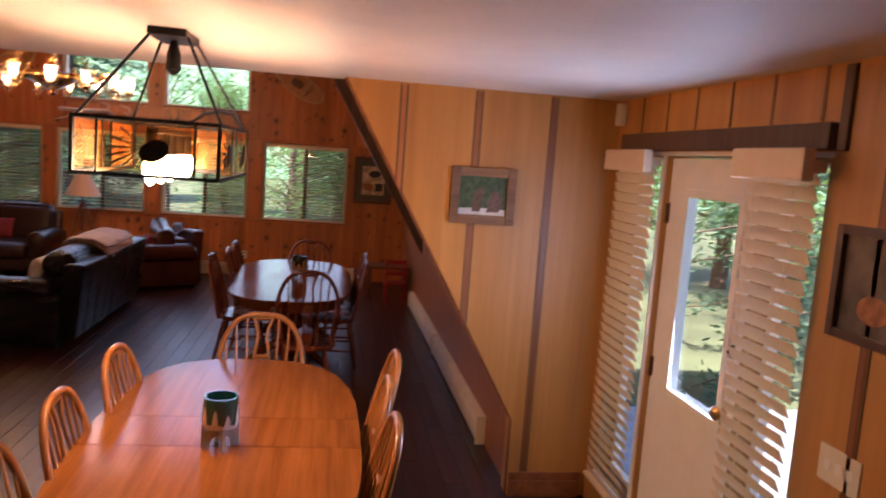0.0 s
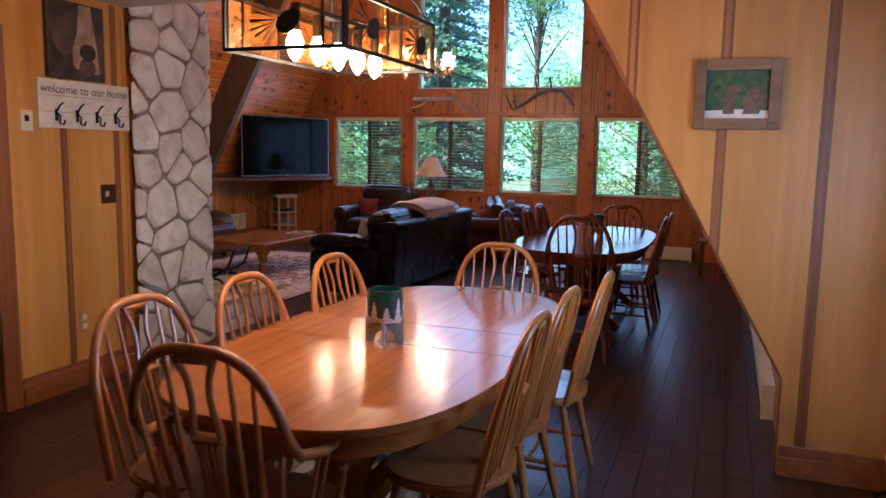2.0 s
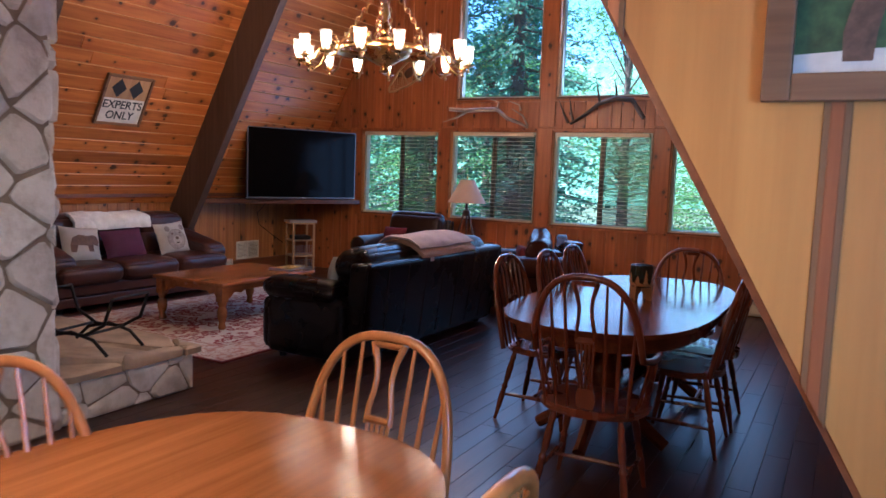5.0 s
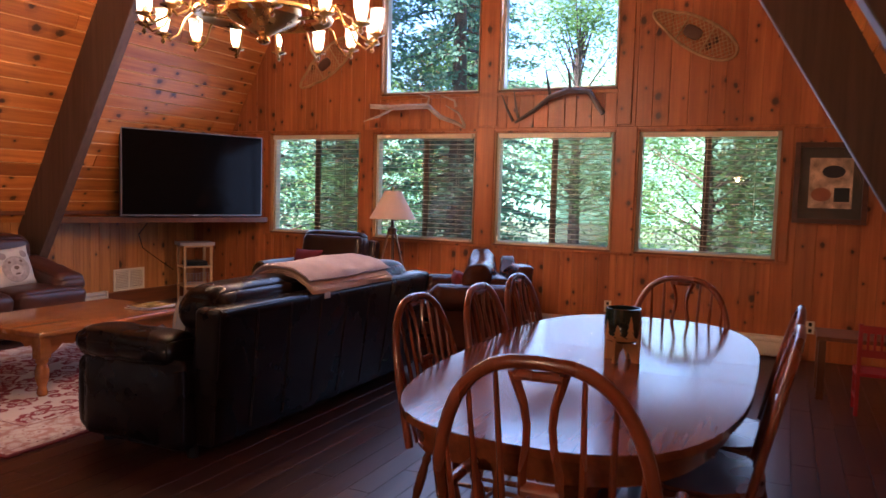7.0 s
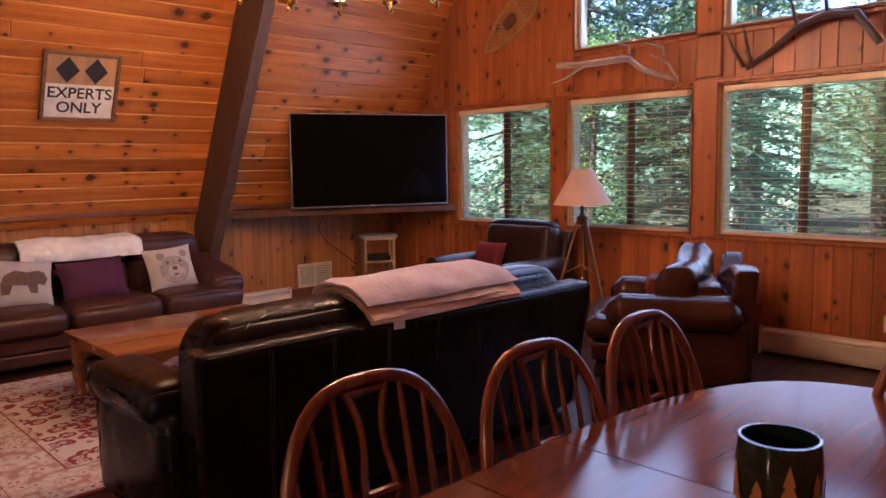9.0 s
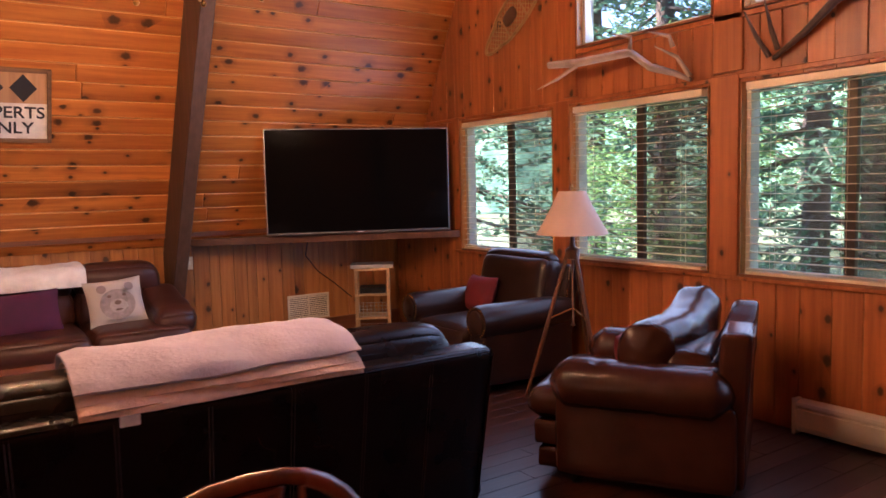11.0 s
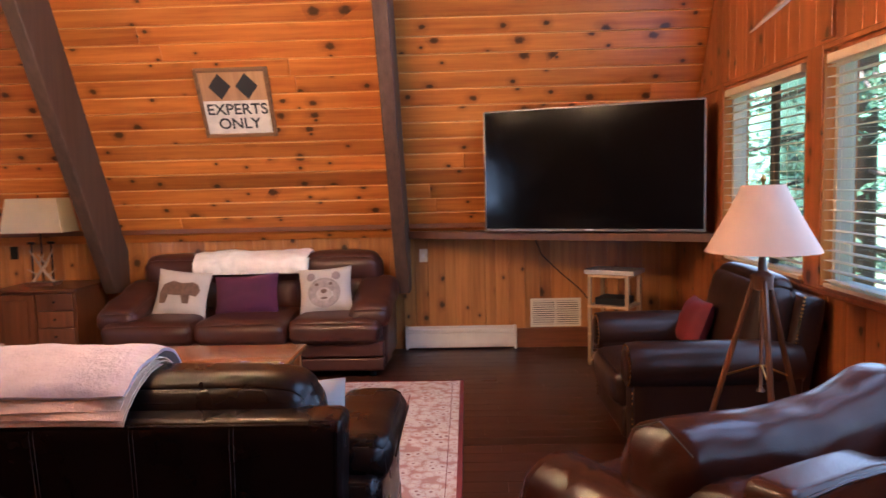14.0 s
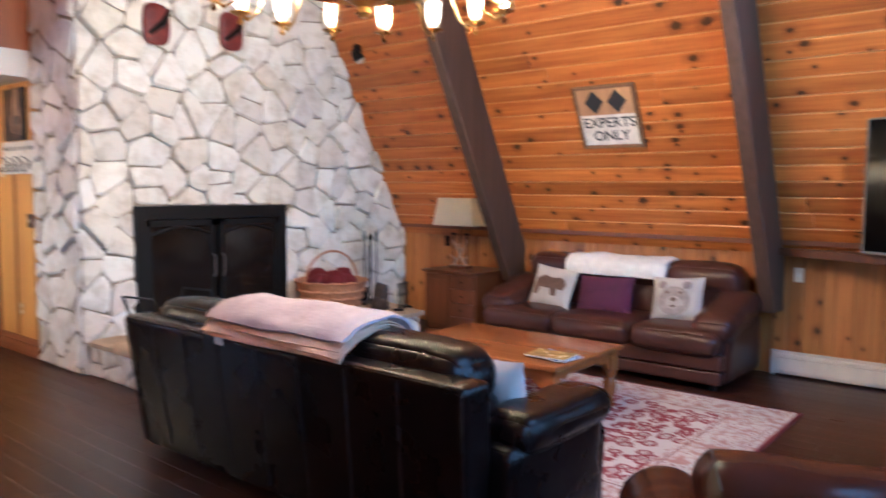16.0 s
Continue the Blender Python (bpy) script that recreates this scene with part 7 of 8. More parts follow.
tube(bm, [(0.29 * math.cos(a), 0, 0.25 + 0.26 * math.sin(a)) for a in [math.pi * i / 14 for i in range(15)]], 0.010, 7)
part("handle", bm, M_WICKER, basket)
yarn_rng = random.Random(4)
for k in range(6):
    bm = bmesh.new()
    a = k * 1.05
    bmesh.ops.create_icosphere(bm, subdivisions=2, radius=0.095, matrix=pose(0.13 * math.cos(a), 0.13 * math.sin(a), 0.24 + 0.03 * (k % 2)))
    for v in bm.verts:
        v.co += v.normal * 0.01 * yarn_rng.uniform(-1, 1)
    tagged(part("yarn_ball", bm, M_RED), "dark red yarn ball heaped in the basket", "yarn", "yarn balls").matrix_world = pose(-5.04, 3.95, HT) @ Matrix.Scale(1.16, 4)
tools = thing("fireside_tools", "black iron fireside tool set on a stand", "fireplace tools", pose(-5.66, 3.86, HT))
bm = bmesh.new()
lathe(bm, [(0.12, 0), (0.12, 0.015), (0.02, 0.03), (0.012, 0.05), (0.012, 0.66), (0.03, 0.69), (0.005, 0.74)], 16)
part("stand", bm, M_BLACK, tools)
for k, (a, head) in enumerate(((0, "shovel"), (1.6, "poker"), (3.1, "brush"), (4.7, "tongs"))):
    c, s = 0.085 * math.cos(a), 0.085 * math.sin(a)
    bm = bmesh.new()
    tube(bm, [(c, s, 0.05), (c, s, 0.66)], 0.007, 6)
    tube(bm, [(c, s, 0.66), (c, s, 0.76)], [0.014, 0.009], 8)
    if head == "shovel":
        box(bm, c - 0.05, s - 0.01, 0.04, c + 0.05, s + 0.01, 0.18, 0.006)
    elif head == "brush":
        tube(bm, [(c, s, 0.04), (c, s, 0.17)], [0.04, 0.025], 10)
    part(head, bm, M_BLACK, tools)
log = thing("log_rack", "curved black iron log rack on the hearth", "log rack", pose(-3.28, 4.02, HT, 0, 0, 12))
for s in (-1, 1):
    bm = bmesh.new()
    tube(bm, [(-0.30, s * 0.16, 0.36), (-0.24, s * 0.16, 0.20), (-0.10, s * 0.16, 0.125), (0.10, s * 0.16, 0.125), (0.24, s * 0.16, 0.20), (0.30, s * 0.16, 0.36)], 0.011, 7)
    tube(bm, [(-0.26, s * 0.16, 0.012), (-0.16, s * 0.16, 0.10), (0, s * 0.16, 0.135), (0.16, s * 0.16, 0.10), (0.26, s * 0.16, 0.012)], 0.011, 7)
    part("cradle", bm, M_BLACK, log)
for x, z in ((-0.30, 0.36), (-0.12, 0.13), (0.12, 0.13), (0.30, 0.36)):
    bm = bmesh.new()
    tube(bm, [(x, -0.16, z), (x, 0.16, z)], 0.009, 7)
    part("cross_bar", bm, M_BLACK, log)
for k, y in enumerate((4.10, 4.23)):
    boot = thing("boot", "small dark boot ornament standing on the hearth", "ornament", pose(-5.52 + 0.06 * k, y, HT, 0, 0, -60), "boot ornaments")
    bm = bmesh.new()
    cushion(bm, -0.05, -0.10, 0.0, 0.05, 0.13, 0.11, 0.6, 14, 8)
    cushion(bm, -0.045, -0.10, 0.03, 0.045, 0.0, 0.25, 0.5, 14, 8)
    part("body", bm, plain("boot_brown", (0.05, 0.03, 0.022), 0.6), boot)
    bm = bmesh.new()
    box(bm, -0.05, -0.10, 0, 0.05, 0.13, 0.018, 0.006)
    part("sole", bm, M_BLACK, boot)
grate = thing("iron_rack", "small black iron rack standing on the hearth", "rack", pose(-5.62, 4.36, HT, 0, 0, 20))
for x in (-0.11, -0.055, 0, 0.055, 0.11):
    bm = bmesh.new()
    tube(bm, [(x, 0, 0), (x, 0, 0.27)], 0.007, 6)
    part("upright", bm, M_BLACK, grate)
for z in (0.03, 0.15, 0.26):
    bm = bmesh.new()
    tube(bm, [(-0.13, 0, z), (0.13, 0, z)], 0.007, 6)
    part("bar", bm, M_BLACK, grate)
for x in (-0.115, 0.115):
    part("foot", boxes((x - 0.015, -0.05, 0, x + 0.015, 0.05, 0.02)), M_BLACK, grate, smooth=False)
for k, (x, z) in enumerate(((-3.50, 2.86), (-4.22, 2.92))):
    orn = thing("wall_ornament", "dark red carved ornament hung on the chimney", "ornament", at(x, 3.525, z, Matrix.Rotation(math.pi, 4, "Z") @ FACE_S), "chimney ornaments")
    bm = bmesh.new()
    cushion(bm, -0.14, -0.20, 0, 0.10, 0.14, 0.07, 0.6, 16, 10)
    part("body", bm, plain("carved_red", (0.14, 0.02, 0.015), 0.5, vary=0.5, scale=12), orn)
    bm = bmesh.new()
    tube(bm, [(-0.1, -0.12, 0.06), (0.02, -0.02, 0.085), (0.09, 0.10, 0.06)], [0.02, 0.03, 0.012], 8)
    part("ridge", bm, M_BLACK, orn)
spot = thing("spot_lamp", "small dark spot lamp fixed to the pine slope", "lamp", pose(slope_x(2.92, -1) + 0.03, 3.80, 2.92))
bm = bmesh.new()
lathe(bm, [(0.05, 0), (0.05, 0.02), (0.015, 0.03), (0.015, 0.07)], 12, pose(0, 0, 0, 0, 118, 0))
part("mount", bm, M_BLACK, spot)
bm = bmesh.new()
lathe(bm, [(0.03, 0), (0.045, 0.04), (0.055, 0.11), (0.045, 0.11)], 14, pose(0.06, 0, -0.03, 200, 30, 0))
part("head", bm, M_BLACK, spot)
bm = bmesh.new()
lathe(bm, [(0.045, 0.08), (0.048, 0.125), (0.02, 0.145)], 14, pose(0.06, 0, -0.03, 200, 30, 0))
part("bulb", bm, M_SNOW, spot)

# --- small desk and red child's chair by the east wall
desk = thing("bench", "low dark wooden bench against the east wall", "bench", pose(0.86, 8.75, 0))
part("seat_board", boxes((-0.30, -0.22, 0.43, 0.29, 0.22, 0.46), bev=0.006), M_CABWOOD, desk, smooth=False)
for x in (-0.26, 0.25):
    for y in (-0.18, 0.18):
        part("leg", boxes((x - 0.025, y - 0.025, 0, x + 0.025, y + 0.025, 0.43), bev=0.004), M_CABWOOD, desk, smooth=False)
kid = thing("child_chair", "small red painted slat-back child's chair", "chair", pose(0.93, 8.34, 0, 0, 0, 0))
part("seat", boxes((-0.14, -0.14, 0.27, 0.14, 0.14, 0.295), bev=0.006), M_REDPAINT, kid, smooth=False)
for x in (-0.125, 0.125):
    part("back_post", boxes((x - 0.013, -0.14, 0, x + 0.013, -0.115, 0.62), bev=0.003), M_REDPAINT, kid, smooth=False)
    part("front_leg", boxes((x - 0.013, 0.11, 0, x + 0.013, 0.135, 0.27), bev=0.003), M_REDPAINT, kid, smooth=False)
    part("stretcher", boxes((x - 0.008, -0.12, 0.10, x + 0.008, 0.12, 0.12)), M_REDPAINT, kid, smooth=False)
for z in (0.40, 0.56):
    part("back_rail", boxes((-0.12, -0.135, z, 0.12, -0.12, z + 0.05), bev=0.003), M_REDPAINT, kid, smooth=False)
for k in range(5):
    x = -0.08 + 0.04 * k
    part("back_slat", boxes((x - 0.008, -0.132, 0.45, x + 0.008, -0.123, 0.56)), M_REDPAINT, kid, smooth=False)

# ---------- outdoors ----------
M_LEAF = plain("conifer_needles", (0.11, 0.20, 0.12), 0.7, vary=0.35, scale=1.5)
M_LEAF2 = plain("broad_leaves", (0.16, 0.28, 0.08), 0.65, vary=0.35, scale=1.5)
for lm in (M_LEAF, M_LEAF2):
    ln, ll = lm.node_tree.nodes, lm.node_tree.links
    lb, lt, lx = ln["Principled BSDF"], ln.new("ShaderNodeBsdfTranslucent"), ln.new("ShaderNodeMixShader")
    ll.new(lb.inputs["Base Color"].links[0].from_socket, lt.inputs[0])
    lx.inputs[0].default_value = 0.6
    ll.new(lb.outputs[0], lx.inputs[1])
    ll.new(lt.outputs[0], lx.inputs[2])
    ll.new(lx.outputs[0], ln["Material Output"].inputs[0])
M_BARK = plain("bark", (0.10, 0.065, 0.045), 0.9, vary=0.4, scale=8, bump=0.8, bump_scale=18)
M_GROUND = plain("forest_ground", (0.10, 0.12, 0.055), 0.95, vary=0.5, scale=0.6, bump=0.5, bump_scale=8)
tagged(part("ground", boxes((-400, -400, -0.9, 400, 400, -0.6)), M_GROUND, smooth=False), "forest floor with needles and patchy grass", "ground", kind="structure")


def leaf_cloud(name, rng, centres, per, spread, size, flat=0.5):
    verts, faces = [], []
    for c in centres:
        for _ in range(per):
            o = Vector((rng.gauss(0, 1), rng.gauss(0, 1), rng.gauss(0, flat))) * spread
            p = Vector(c) + o
            a, b = rng.uniform(0, math.tau), rng.uniform(-0.9, 0.5)
            u = Vector((math.cos(a) * math.cos(b), math.sin(a) * math.cos(b), math.sin(b)))
            w = u.orthogonal().normalized()
            w.rotate(Matrix.Rotation(rng.uniform(0, math.tau), 3, u))
            s = size * rng.uniform(0.6, 1.4)
            k = len(verts)
            verts += [p - u * s, p + w * s * 0.38, p + u * s, p - w * s * 0.38]
            faces.append((k, k + 1, k + 2, k + 3))
    me = bpy.data.meshes.new(name)
    me.from_pydata(verts, [], faces)
    return me


def conifer_parts(seed, height):
    rng = random.Random(seed)
    bm = bmesh.new()
    tube(bm, [(0, 0, 0), (0.03, 0, height * 0.3), (-0.02, 0.03, height * 0.7), (0, 0, height)], [0.24, 0.19, 0.10, 0.02], 10)
    centres = []
    z = 1.0
    while z < height:
        reach = (1 - z / height) * 2.9 + 0.25
        n = 5 if z < height * 0.8 else 4
        for k in range(n):
            if rng.random() < 0.12:
                continue
            a = k * math.tau / n + rng.uniform(-0.5, 0.5)
            r = reach * rng.uniform(0.7, 1.1)
            tip = (r * math.cos(a), r * math.sin(a), z - 0.28 * r)
            tube(bm, [(0, 0, z), tip], [0.035, 0.008], 5)
            for q in (0.35, 0.55, 0.75, 0.95):
                centres.append((tip[0] * q, tip[1] * q, z - 0.28 * r * q))
        z += rng.uniform(0.38, 0.60)
    return bm, leaf_cloud("crown", rng, centres, 34, 0.20, 0.075, 0.35)


def broad_parts(seed, height):
    rng = random.Random(seed)
    bm = bmesh.new()
    tube(bm, [(0, 0, 0), (0.1, 0.05, height * 0.4), (0, 0.1, height * 0.8)], [0.16, 0.11, 0.04], 9)
    centres = []
    for k in range(46):
        a, z = rng.uniform(0, math.tau), rng.uniform(0.22, 1.0) * height
        r = rng.uniform(0.4, 2.3) * math.sin(math.pi * min(0.97, z / height)) ** 0.6
        tip = (r * math.cos(a), r * math.sin(a), z)
        tube(bm, [(0, 0.05, z * 0.75), tip], [0.03, 0.008], 5)
        centres.append(tip)
    return bm, leaf_cloud("crown", rng, centres, 230, 0.46, 0.055, 0.6)


def tree(bm, crown, leaf, m, label, category):
    ob = thing("tree", label, category, m, "trees round the house")
    part("trunk", bm, M_BARK, ob)
    crown.materials.append(leaf)
    c = new("crown", crown)
    c.parent = ob
    return ob


spruce = tree(*conifer_parts(3, 12.0), M_LEAF, pose(-6.6, 18.2, -0.6), "tall dark green conifer outside the gable windows", "conifer")
spruce2 = tree(*conifer_parts(8, 14.0), M_LEAF, pose(-10.5, 28.0, -0.6), "tall dark green conifer outside the gable windows", "conifer")
maple = tree(*broad_parts(5, 6.5), M_LEAF2, pose(0.2, 18.6, -0.6), "sunlit bright green leafy tree outside the gable windows", "tree")
for x, y, s, r in ((-9.2, 17.5, 1.0, 40), (-10.5, 13.5, 1.1, 100), (3.6, 23.5, 1.0, 300), (-13.4, 25.5, 1.0, 10), (-12.5, 19, 1.2, 77), (5.5, 18.5, 1.0, 140), (-11, 30, 1.2, 33), (3.2, 34, 1.0, 210), (7.0, 6.5, 1.0, 60), (8.0, 1.5, 1.1, 20), (9.0, 10.5, 1.1, 15)):
    copy_thing(spruce if int(r) % 2 else spruce2, pose(x, y, -0.6, 0, 0, r) @ Matrix.Scale(s, 4))
for x, y, s, r in ((2.4, 15.8, 0.9, 50), (-2.6, 17.6, 0.6, 120), (4.6, 13.6, 1.0, 190), (-6.9, 14.6, 0.6, 260), (6.0, 4.0, 0.9, 15), (6.4, 1.0, 0.8, 80), (-1.2, 26.0, 1.35, 10), (-10.0, 24, 1.0, 170), (-5.6, 25, 1.25, 100), (-0.9, 15.4, 0.75, 33), (1.0, 17.4, 0.8, 215), (7.4, 13.8, 1.1, 140), (9.4, 15.0, 1.3, 250), (8.6, 11.8, 1.0, 70)):
    copy_thing(maple, pose(x, y, -0.6, 0, 0, r) @ Matrix.Scale(s, 4))
# distant woods; their daylight is put in as pale greens and emission
m, n, l, b = shader("glowing_woods")
pos = n.new("ShaderNodeNewGeometry").outputs["Position"]
a = noise_node(n, l, mapped(n, l, pos, (0.55, 0.55, 0.4)), 1.0, 10, 0.75)
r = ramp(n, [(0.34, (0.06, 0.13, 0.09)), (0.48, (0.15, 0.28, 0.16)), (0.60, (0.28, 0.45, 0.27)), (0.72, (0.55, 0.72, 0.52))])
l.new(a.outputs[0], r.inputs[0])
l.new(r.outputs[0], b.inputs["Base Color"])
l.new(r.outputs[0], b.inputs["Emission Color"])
# self-glow in place of sunlight on the far trees
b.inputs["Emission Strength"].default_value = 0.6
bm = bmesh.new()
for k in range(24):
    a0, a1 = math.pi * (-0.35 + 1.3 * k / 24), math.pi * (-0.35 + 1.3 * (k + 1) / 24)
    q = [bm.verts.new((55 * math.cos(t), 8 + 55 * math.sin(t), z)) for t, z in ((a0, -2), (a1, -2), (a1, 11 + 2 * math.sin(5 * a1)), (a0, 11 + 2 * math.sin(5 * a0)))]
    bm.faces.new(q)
tagged(part("backdrop", bm, m, smooth=False), "far backdrop of mixed woods, daylight given by its own glow", "woods", kind="structure")
# deck boards and railing line outside the entry door
tagged(part("pavement_deck", boxes((DOOR_X + 0.2, -2, -0.6, 4.4, 4.5, -0.08)), plain("grey_deck", (0.32, 0.36, 0.42), 0.7, vary=0.2), smooth=False), "weathered grey blue deck outside the entry door", "deck", kind="structure")

# ---------- pieces of walls, chimney and floor ----------
GAP = 0.004


def runs(a, b, lo, hi, rng):
    """Lengths of boards laid end to end from a to b."""
    out, p = [], a - rng.uniform(0, lo)
    while p < b:
        q = p + rng.uniform(lo, hi)
        if min(q, b) - max(p, a) > 0.05:
            out.append((max(p, a), min(q, b)))
        p = q
    return out


UPSLOPE = 1 / math.sqrt(1 + SLOPE * SLOPE)
for side, parent in ((-1, roof_west), (1, roof_east)):
    z0 = 1.10 if side < 0 else 1.30
    o = Vector((slope_x(z0, side) + side * 0.014, 0, z0))
    up = Vector((-side * SLOPE * UPSLOPE, 0, UPSLOPE))
    rows = 34 if side < 0 else 24
    for k in range(rows):
        # bevels get the pale glint colour; the wood itself is no lighter there
        for a, b in runs(2.75, NORTH, 3.6, 7.0, RNG):
            if side < 0:
                plate("board", o, (0, 1, 0), up, a + 0.001, b - 0.001, k * 0.137, (k + 1) * 0.137 - GAP, M_SLOPE, parent, 0.014, 0.0062, M_EDGE_GLINT)
            else:
                plate("board", o, (0, -1, 0), up, -b + 0.001, -a - 0.001, k * 0.137, (k + 1) * 0.137 - GAP, M_SLOPE, parent, 0.014, 0.0062, M_EDGE_GLINT)


def upright_boards(parent, o, u, a0, a1, z0, z1, material, rng, widths=(0.10, 0.17), holes=(), top=None):
    a = a0
    while a < a1 - 0.01:
        b = min(a + rng.uniform(*widths), a1)
        edges = sorted({a, b, *[h for hh in holes for h in hh[:2] if a < h < b]})
        for p, q in zip(edges, edges[1:]):
            mid, z = (p + q) / 2, z0
            zt = min(z1, top(mid)) if top else z1
            spans = []
            for h in sorted([h for h in holes if h[0] <= mid <= h[1]], key=lambda h: h[2]):
                spans.append((z, min(h[2], zt)))
                z = h[3]
            spans.append((z, zt))
            for s0, s1 in spans:
                if s1 - s0 > 0.02:
                    plate("board", o, u, (0, 0, 1), p + (0.0015 if p == a else 0), q - (0.0015 if q == b else 0), s0, s1, material, parent, 0.012, 0.0028)
        a = b


north_top = lambda x: min((x + 6.60) / SLOPE + 1.0 + 0.25, (1.40 - x) / SLOPE + 1.0 + 0.25)
upright_boards(wall_north, (0, NORTH + 0.012, 0), (1, 0, 0), -6.62, 1.3, 0.0, 2.08, M_PINE, RNG, (0.12, 0.19), [h for h in holes if h[2] < 2], north_top)
upright_boards(wall_north, (0, NORTH + 0.012, 0), (1, 0, 0), -6.3, 1.1, 2.09, 5.4, M_PINE, RNG, (0.11, 0.19), [h for h in holes if h[2] > 2], north_top)
upright_boards(wall_west, (WEST - 0.012, 0, 0), (0, 1, 0), 3.47, NORTH, 0.0, 1.10, M_KNEE, RNG, (0.09, 0.17))


# chimney stones: uneven cells cut from the face, each rounded and proud of the mortar
def clip(poly, px, py, nx, ny):
    out = []
    for i, (x, y) in enumerate(poly):
        x2, y2 = poly[(i + 1) % len(poly)]
        d, d2 = (x - px) * nx + (y - py) * ny, (x2 - px) * nx + (y2 - py) * ny
        if d <= 0:
            out.append((x, y))
        if d * d2 < 0:
            t = d / (d - d2)
            out.append((x + t * (x2 - x), y + t * (y2 - y)))
    return out


def area(p):
    return abs(sum(p[i][0] * p[(i + 1) % len(p)][1] - p[(i + 1) % len(p)][0] * p[i][1] for i in range(len(p)))) / 2 if len(p) > 2 else 0


def shrink(poly, d):
    n = len(poly)
    sign = 1 if sum(poly[i][0] * poly[(i + 1) % n][1] - poly[(i + 1) % n][0] * poly[i][1] for i in range(n)) > 0 else -1
    out = poly
    for i in range(n):
        (x, y), (x2, y2) = poly[i], poly[(i + 1) % n]
        ln = math.hypot(x2 - x, y2 - y)
        if ln < 1e-6:
            continue
        nx, ny = sign * (y2 - y) / ln, -sign * (x2 - x) / ln
        out = clip(out, x - nx * d, y - ny * d, nx, ny)
        if len(out) < 3:
            return []
    return out


def cells(u0, u1, v0, v1, du, dv, rng, bounds=(), hole=None):
    seeds, row, v = [], 0, v0 - dv
    while v < v1 + dv:
        u = u0 - du + (row % 2) * du / 2
        while u < u1 + du:
            seeds.append((u + rng.uniform(-0.42, 0.42) * du, v + rng.uniform(-0.42, 0.42) * dv))
            u += du * rng.uniform(0.75, 1.3)
        v += dv
        row += 1
    out = []
    for i, (x, y) in enumerate(seeds):
        poly = [(x - 1, y - 1), (x + 1, y - 1), (x + 1, y + 1), (x - 1, y + 1)]
        for j, (x2, y2) in enumerate(seeds):
            if i != j and abs(x2 - x) < 3 * du and abs(y2 - y) < 3 * dv:
                ln = math.hypot(x2 - x, y2 - y)
                poly = clip(poly, (x + x2) / 2, (y + y2) / 2, (x2 - x) / ln, (y2 - y) / ln)
        for b in [(u0, v0, -1, 0), (u1, v0, 1, 0), (u0, v0, 0, -1), (u0, v1, 0, 1), *bounds]:
            poly = clip(poly, *b)
        if hole and len(poly) > 2:
            h0, h1, k0, k1 = hole
            if max(p[0] for p in poly) > h0 and min(p[0] for p in poly) < h1 and max(p[1] for p in poly) > k0 and min(p[1] for p in poly) < k1:
                poly = max((clip(poly, h0, 0, 1, 0), clip(poly, h1, 0, -1, 0), clip(poly, 0, k0, 0, 1), clip(poly, 0, k1, 0, -1)), key=area)
        if area(poly) > 0.004:
            out.append(poly)
    return out


def rounded(poly, rng, wander=0.004):
    """Corners cut and the outline made to wander a little."""
    for _ in range(1):
        poly = [(p[0] * (1 - f) + q[0] * f, p[1] * (1 - f) + q[1] * f) for p, q in zip(poly, poly[1:] + poly[:1]) for f in (0.13, 0.87)]
    out = []
    for x, y in poly:
        if not out or math.hypot(x - out[-1][0], y - out[-1][1]) > 0.010:
            out.append((x + rng.uniform(-wander, wander), y + rng.uniform(-wander, wander)))
    return out if len(out) > 2 else poly


def stones(parent, polys, o, u, v, material, rng, joint=0.006, proud=(0.014, 0.075), name="stone"):
    o, u, v = Vector(o), Vector(u), Vector(v)
    w = u.cross(v).normalized()
    for poly in polys:
        body = shrink(poly, joint)
        face = shrink(body, 0.016) if len(body) > 2 else []
        if len(face) < 3:
            continue
        body, face = rounded(body, rng), rounded(face, rng)
        d = rng.uniform(*proud)
        cx, cy = sum(p[0] for p in face) / len(face), sum(p[1] for p in face) / len(face)
        tx, ty = rng.uniform(-0.09, 0.09), rng.uniform(-0.16, 0.06)
        verts = [o + u * a + v * b for a, b in body] + [o + u * a + v * b + w * (d - 0.012) for a, b in body]
        n = len(body)
        faces = [(i, (i + 1) % n, n + (i + 1) % n, n + i) for i in range(n)]
        k = len(verts)
        verts += [o + u * a + v * b + w * (d + tx * (a - cx) + ty * (b - cy) + rng.uniform(-0.003, 0.003)) for a, b in face]
        m2 = len(face)
        bm = bmesh.new()
        vs = [bm.verts.new(p) for p in verts]
        for f in faces:
            bm.faces.new([vs[i] for i in f])
        bm.faces.new(vs[k:])
        low, high = vs[n:2 * n], vs[k:]
        # bridge the two rims
        i = j = 0
        start = min(range(m2), key=lambda q: (high[q].co - low[0].co).length)
        while i < n or j < m2:
            a0, b0 = low[i % n], high[(start + j) % m2]
            a1, b1 = low[(i + 1) % n], high[(start + j + 1) % m2]
            if j >= m2 or (i < n and (a1.co - b0.co).length < (b1.co - a0.co).length):
                bm.faces.new((a0, a1, b0))
                i += 1
            else:
                bm.faces.new((a0, b1, b0))
                j += 1
        ob = part(name, bm, material, parent)


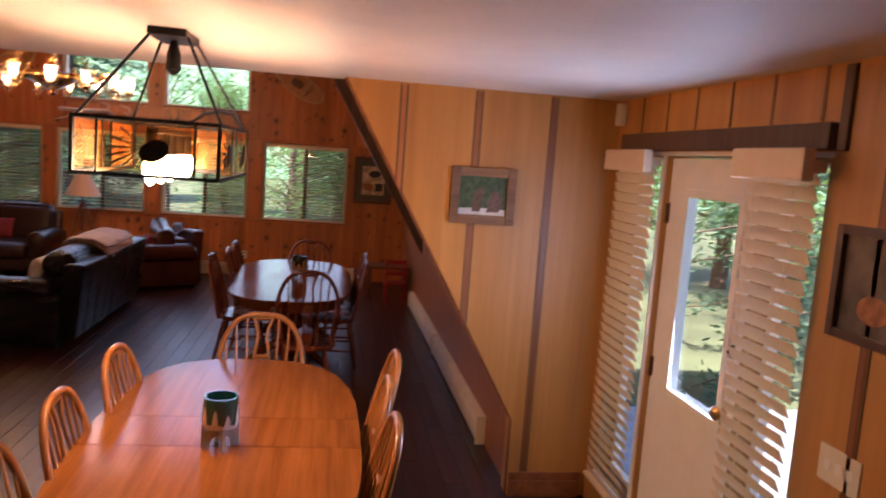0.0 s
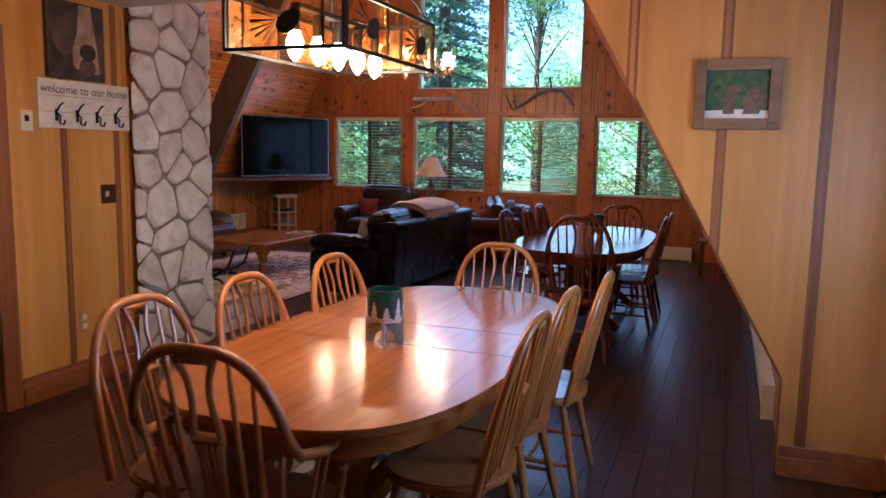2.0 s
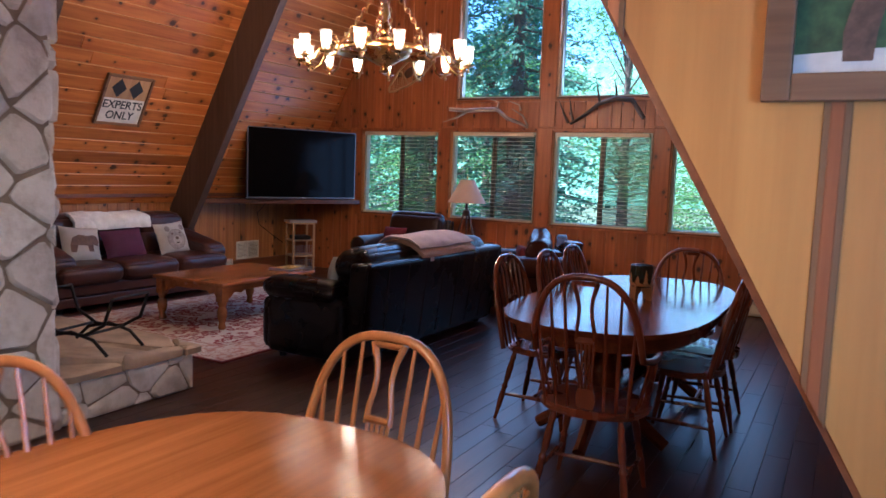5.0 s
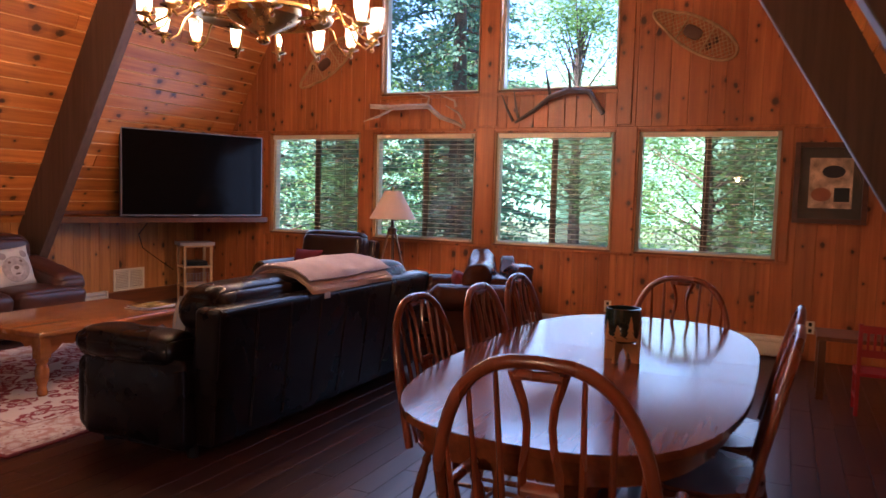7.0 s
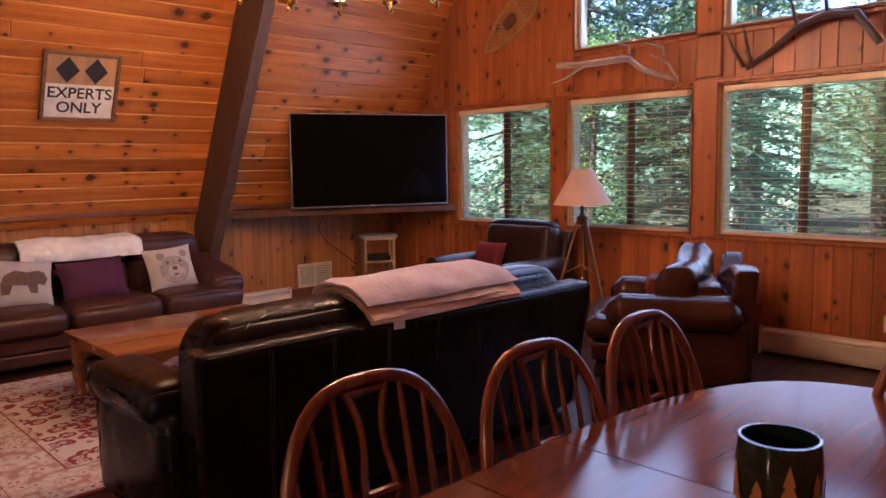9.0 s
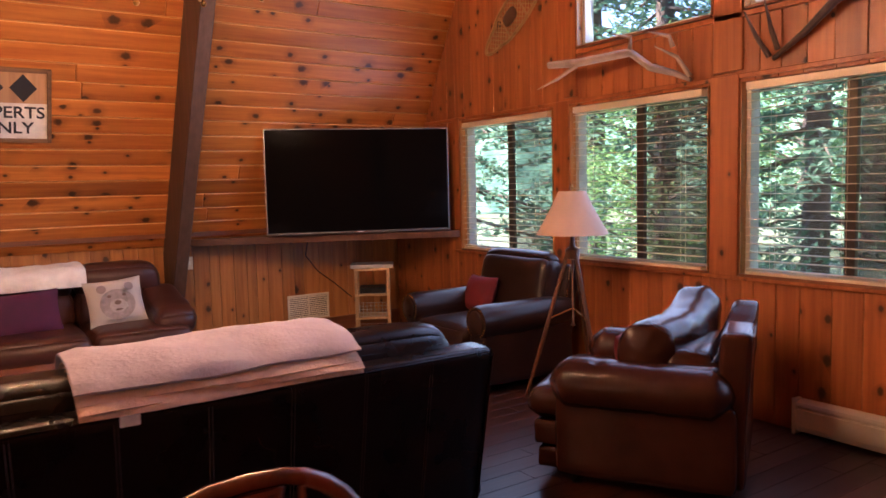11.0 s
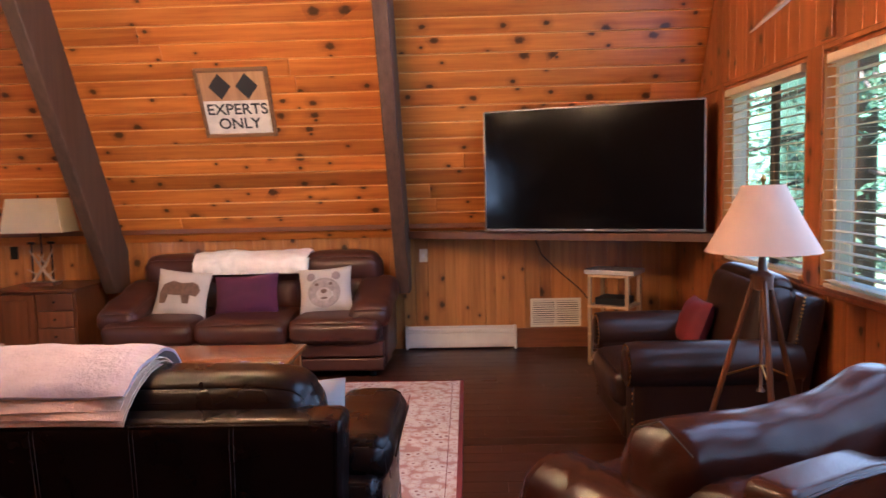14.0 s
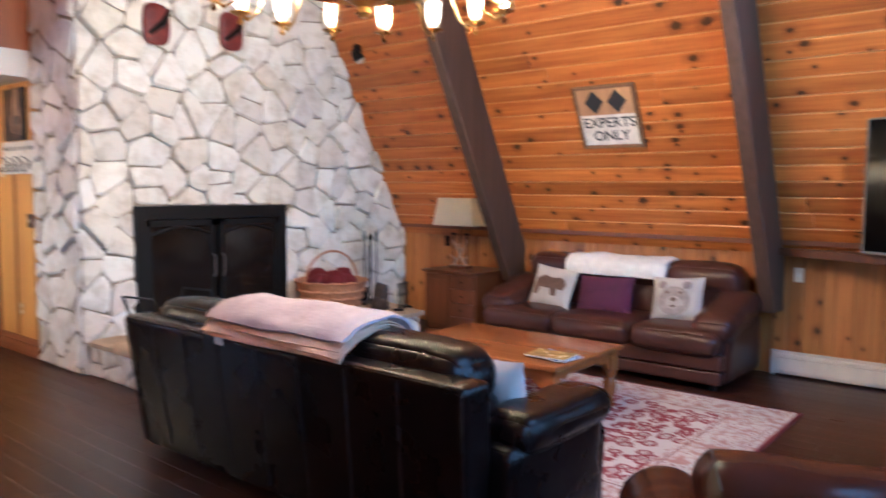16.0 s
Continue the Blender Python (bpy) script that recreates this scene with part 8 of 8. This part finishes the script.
stone_rng = random.Random(11)
CH_Y, CH_X, HEARTH = 3.47, -2.84, 0.30
chimney = thing("chimney", "white-washed rubble stone chimney with recessed mortar joints", "fireplace", kind="structure")
bm = bmesh.new()
FIRE = (-4.83, -3.29, 0.42, 1.335)
for a, b, c, d in ((-6.7, FIRE[0], -0.1, 7.6), (FIRE[1], CH_X, -0.1, 7.6), (FIRE[0], FIRE[1], -0.1, FIRE[2]), (FIRE[0], FIRE[1], FIRE[3], 7.6)):
    box(bm, a, 2.78, c, b, CH_Y, d)
part("mortar", bm, M_MORTAR, chimney, smooth=False)
stones(chimney, cells(-CH_X, 6.58, 0.0, 3.75, 0.29, 0.20, stone_rng, [(6.54, 1.08, 1 / math.hypot(1, SLOPE), SLOPE / math.hypot(1, SLOPE))], (3.29, 4.83, 0.30, 1.335)), (0, CH_Y, 0), (-1, 0, 0), (0, 0, 1), M_STONE, stone_rng)
stones(chimney, cells(2.70, CH_Y + 0.03, 0.0, 3.4, 0.30, 0.22, stone_rng), (CH_X, 0, 0), (0, 1, 0), (0, 0, 1), M_STONE, stone_rng, 0.012, (0.014, 0.03))
hearth = thing("hearth", "raised stone hearth with a flagstone top before the fireplace", "hearth", kind="structure")
part("mortar", boxes((-5.74, CH_Y + 0.06, 0, -2.90, 4.47, 0.245)), M_MORTAR, hearth, smooth=False)
stones(hearth, cells(2.90, 5.74, 0.0, 0.245, 0.34, 0.20, stone_rng), (0, 4.47, 0), (-1, 0, 0), (0, 0, 1), M_STONE, stone_rng, proud=(0.015, 0.035))
stones(hearth, cells(CH_Y + 0.06, 4.49, 0.0, 0.245, 0.30, 0.20, stone_rng), (-2.90, 0, 0), (0, 1, 0), (0, 0, 1), M_STONE, stone_rng, proud=(0.015, 0.035))
stones(hearth, cells(-5.78, -2.845, CH_Y + 0.06, 4.54, 0.62, 0.5, stone_rng), (0, 0, 0.245), (1, 0, 0), (0, 1, 0), M_FLAG, stone_rng, 0.006, (0.048, 0.06), "flagstone")

# floor planks: the ones along the walk singly, the rest as one part
verts, faces = [], []
plank_rng = random.Random(21)
W = 0.127
count = 0
for k in range(int((1.66 + 6.7) / W)):
    x0 = -6.7 + k * W
    for a, b in runs(-3.6, NORTH, 0.9, 1.3, plank_rng):
        if -2.2 < x0 < 1.2 and 0.2 < (a + b) / 2 < 9.9 and count < 290:
            plate("plank", (0, 0, -0.012), (1, 0, 0), (0, 1, 0), x0 + 0.0012, x0 + W - 0.0012, a + 0.001, b - 0.001, M_FLOOR, floor, 0.012, 0.0008)
            count += 1
        else:
            i = len(verts)
            z = -0.012
            for d, e in ((0, 0), (0.0112, 0), (0.012, 0.0008)):
                verts += [(x0 + 0.0012 + e, a + 0.001 + e, z + d), (x0 + W - 0.0012 - e, a + 0.001 + e, z + d), (x0 + W - 0.0012 - e, b - 0.001 - e, z + d), (x0 + 0.0012 + e, b - 0.001 - e, z + d)]
            faces.append((i + 8, i + 9, i + 10, i + 11))
            for r0 in (0, 4):
                for q in range(4):
                    j = (q + 1) % 4
                    faces.append((i + r0 + q, i + r0 + j, i + r0 + 4 + j, i + r0 + 4 + q))
me = bpy.data.meshes.new("planks")
me.from_pydata(verts, [], faces)
m = M_FLOOR.copy()
m.name = "dark_plank_joined"
nt = m.node_tree
geo = nt.nodes.new("ShaderNodeNewGeometry")
for link in [k for k in nt.links if k.from_node.type == "OBJECT_INFO"]:
    sock = link.to_socket
    nt.links.remove(link)
    nt.links.new(geo.outputs["Random Per Island"], sock)
me.materials.append(m)
ob = new("planks", me)
ob.parent = floor
ob["kind"] = "stuff"
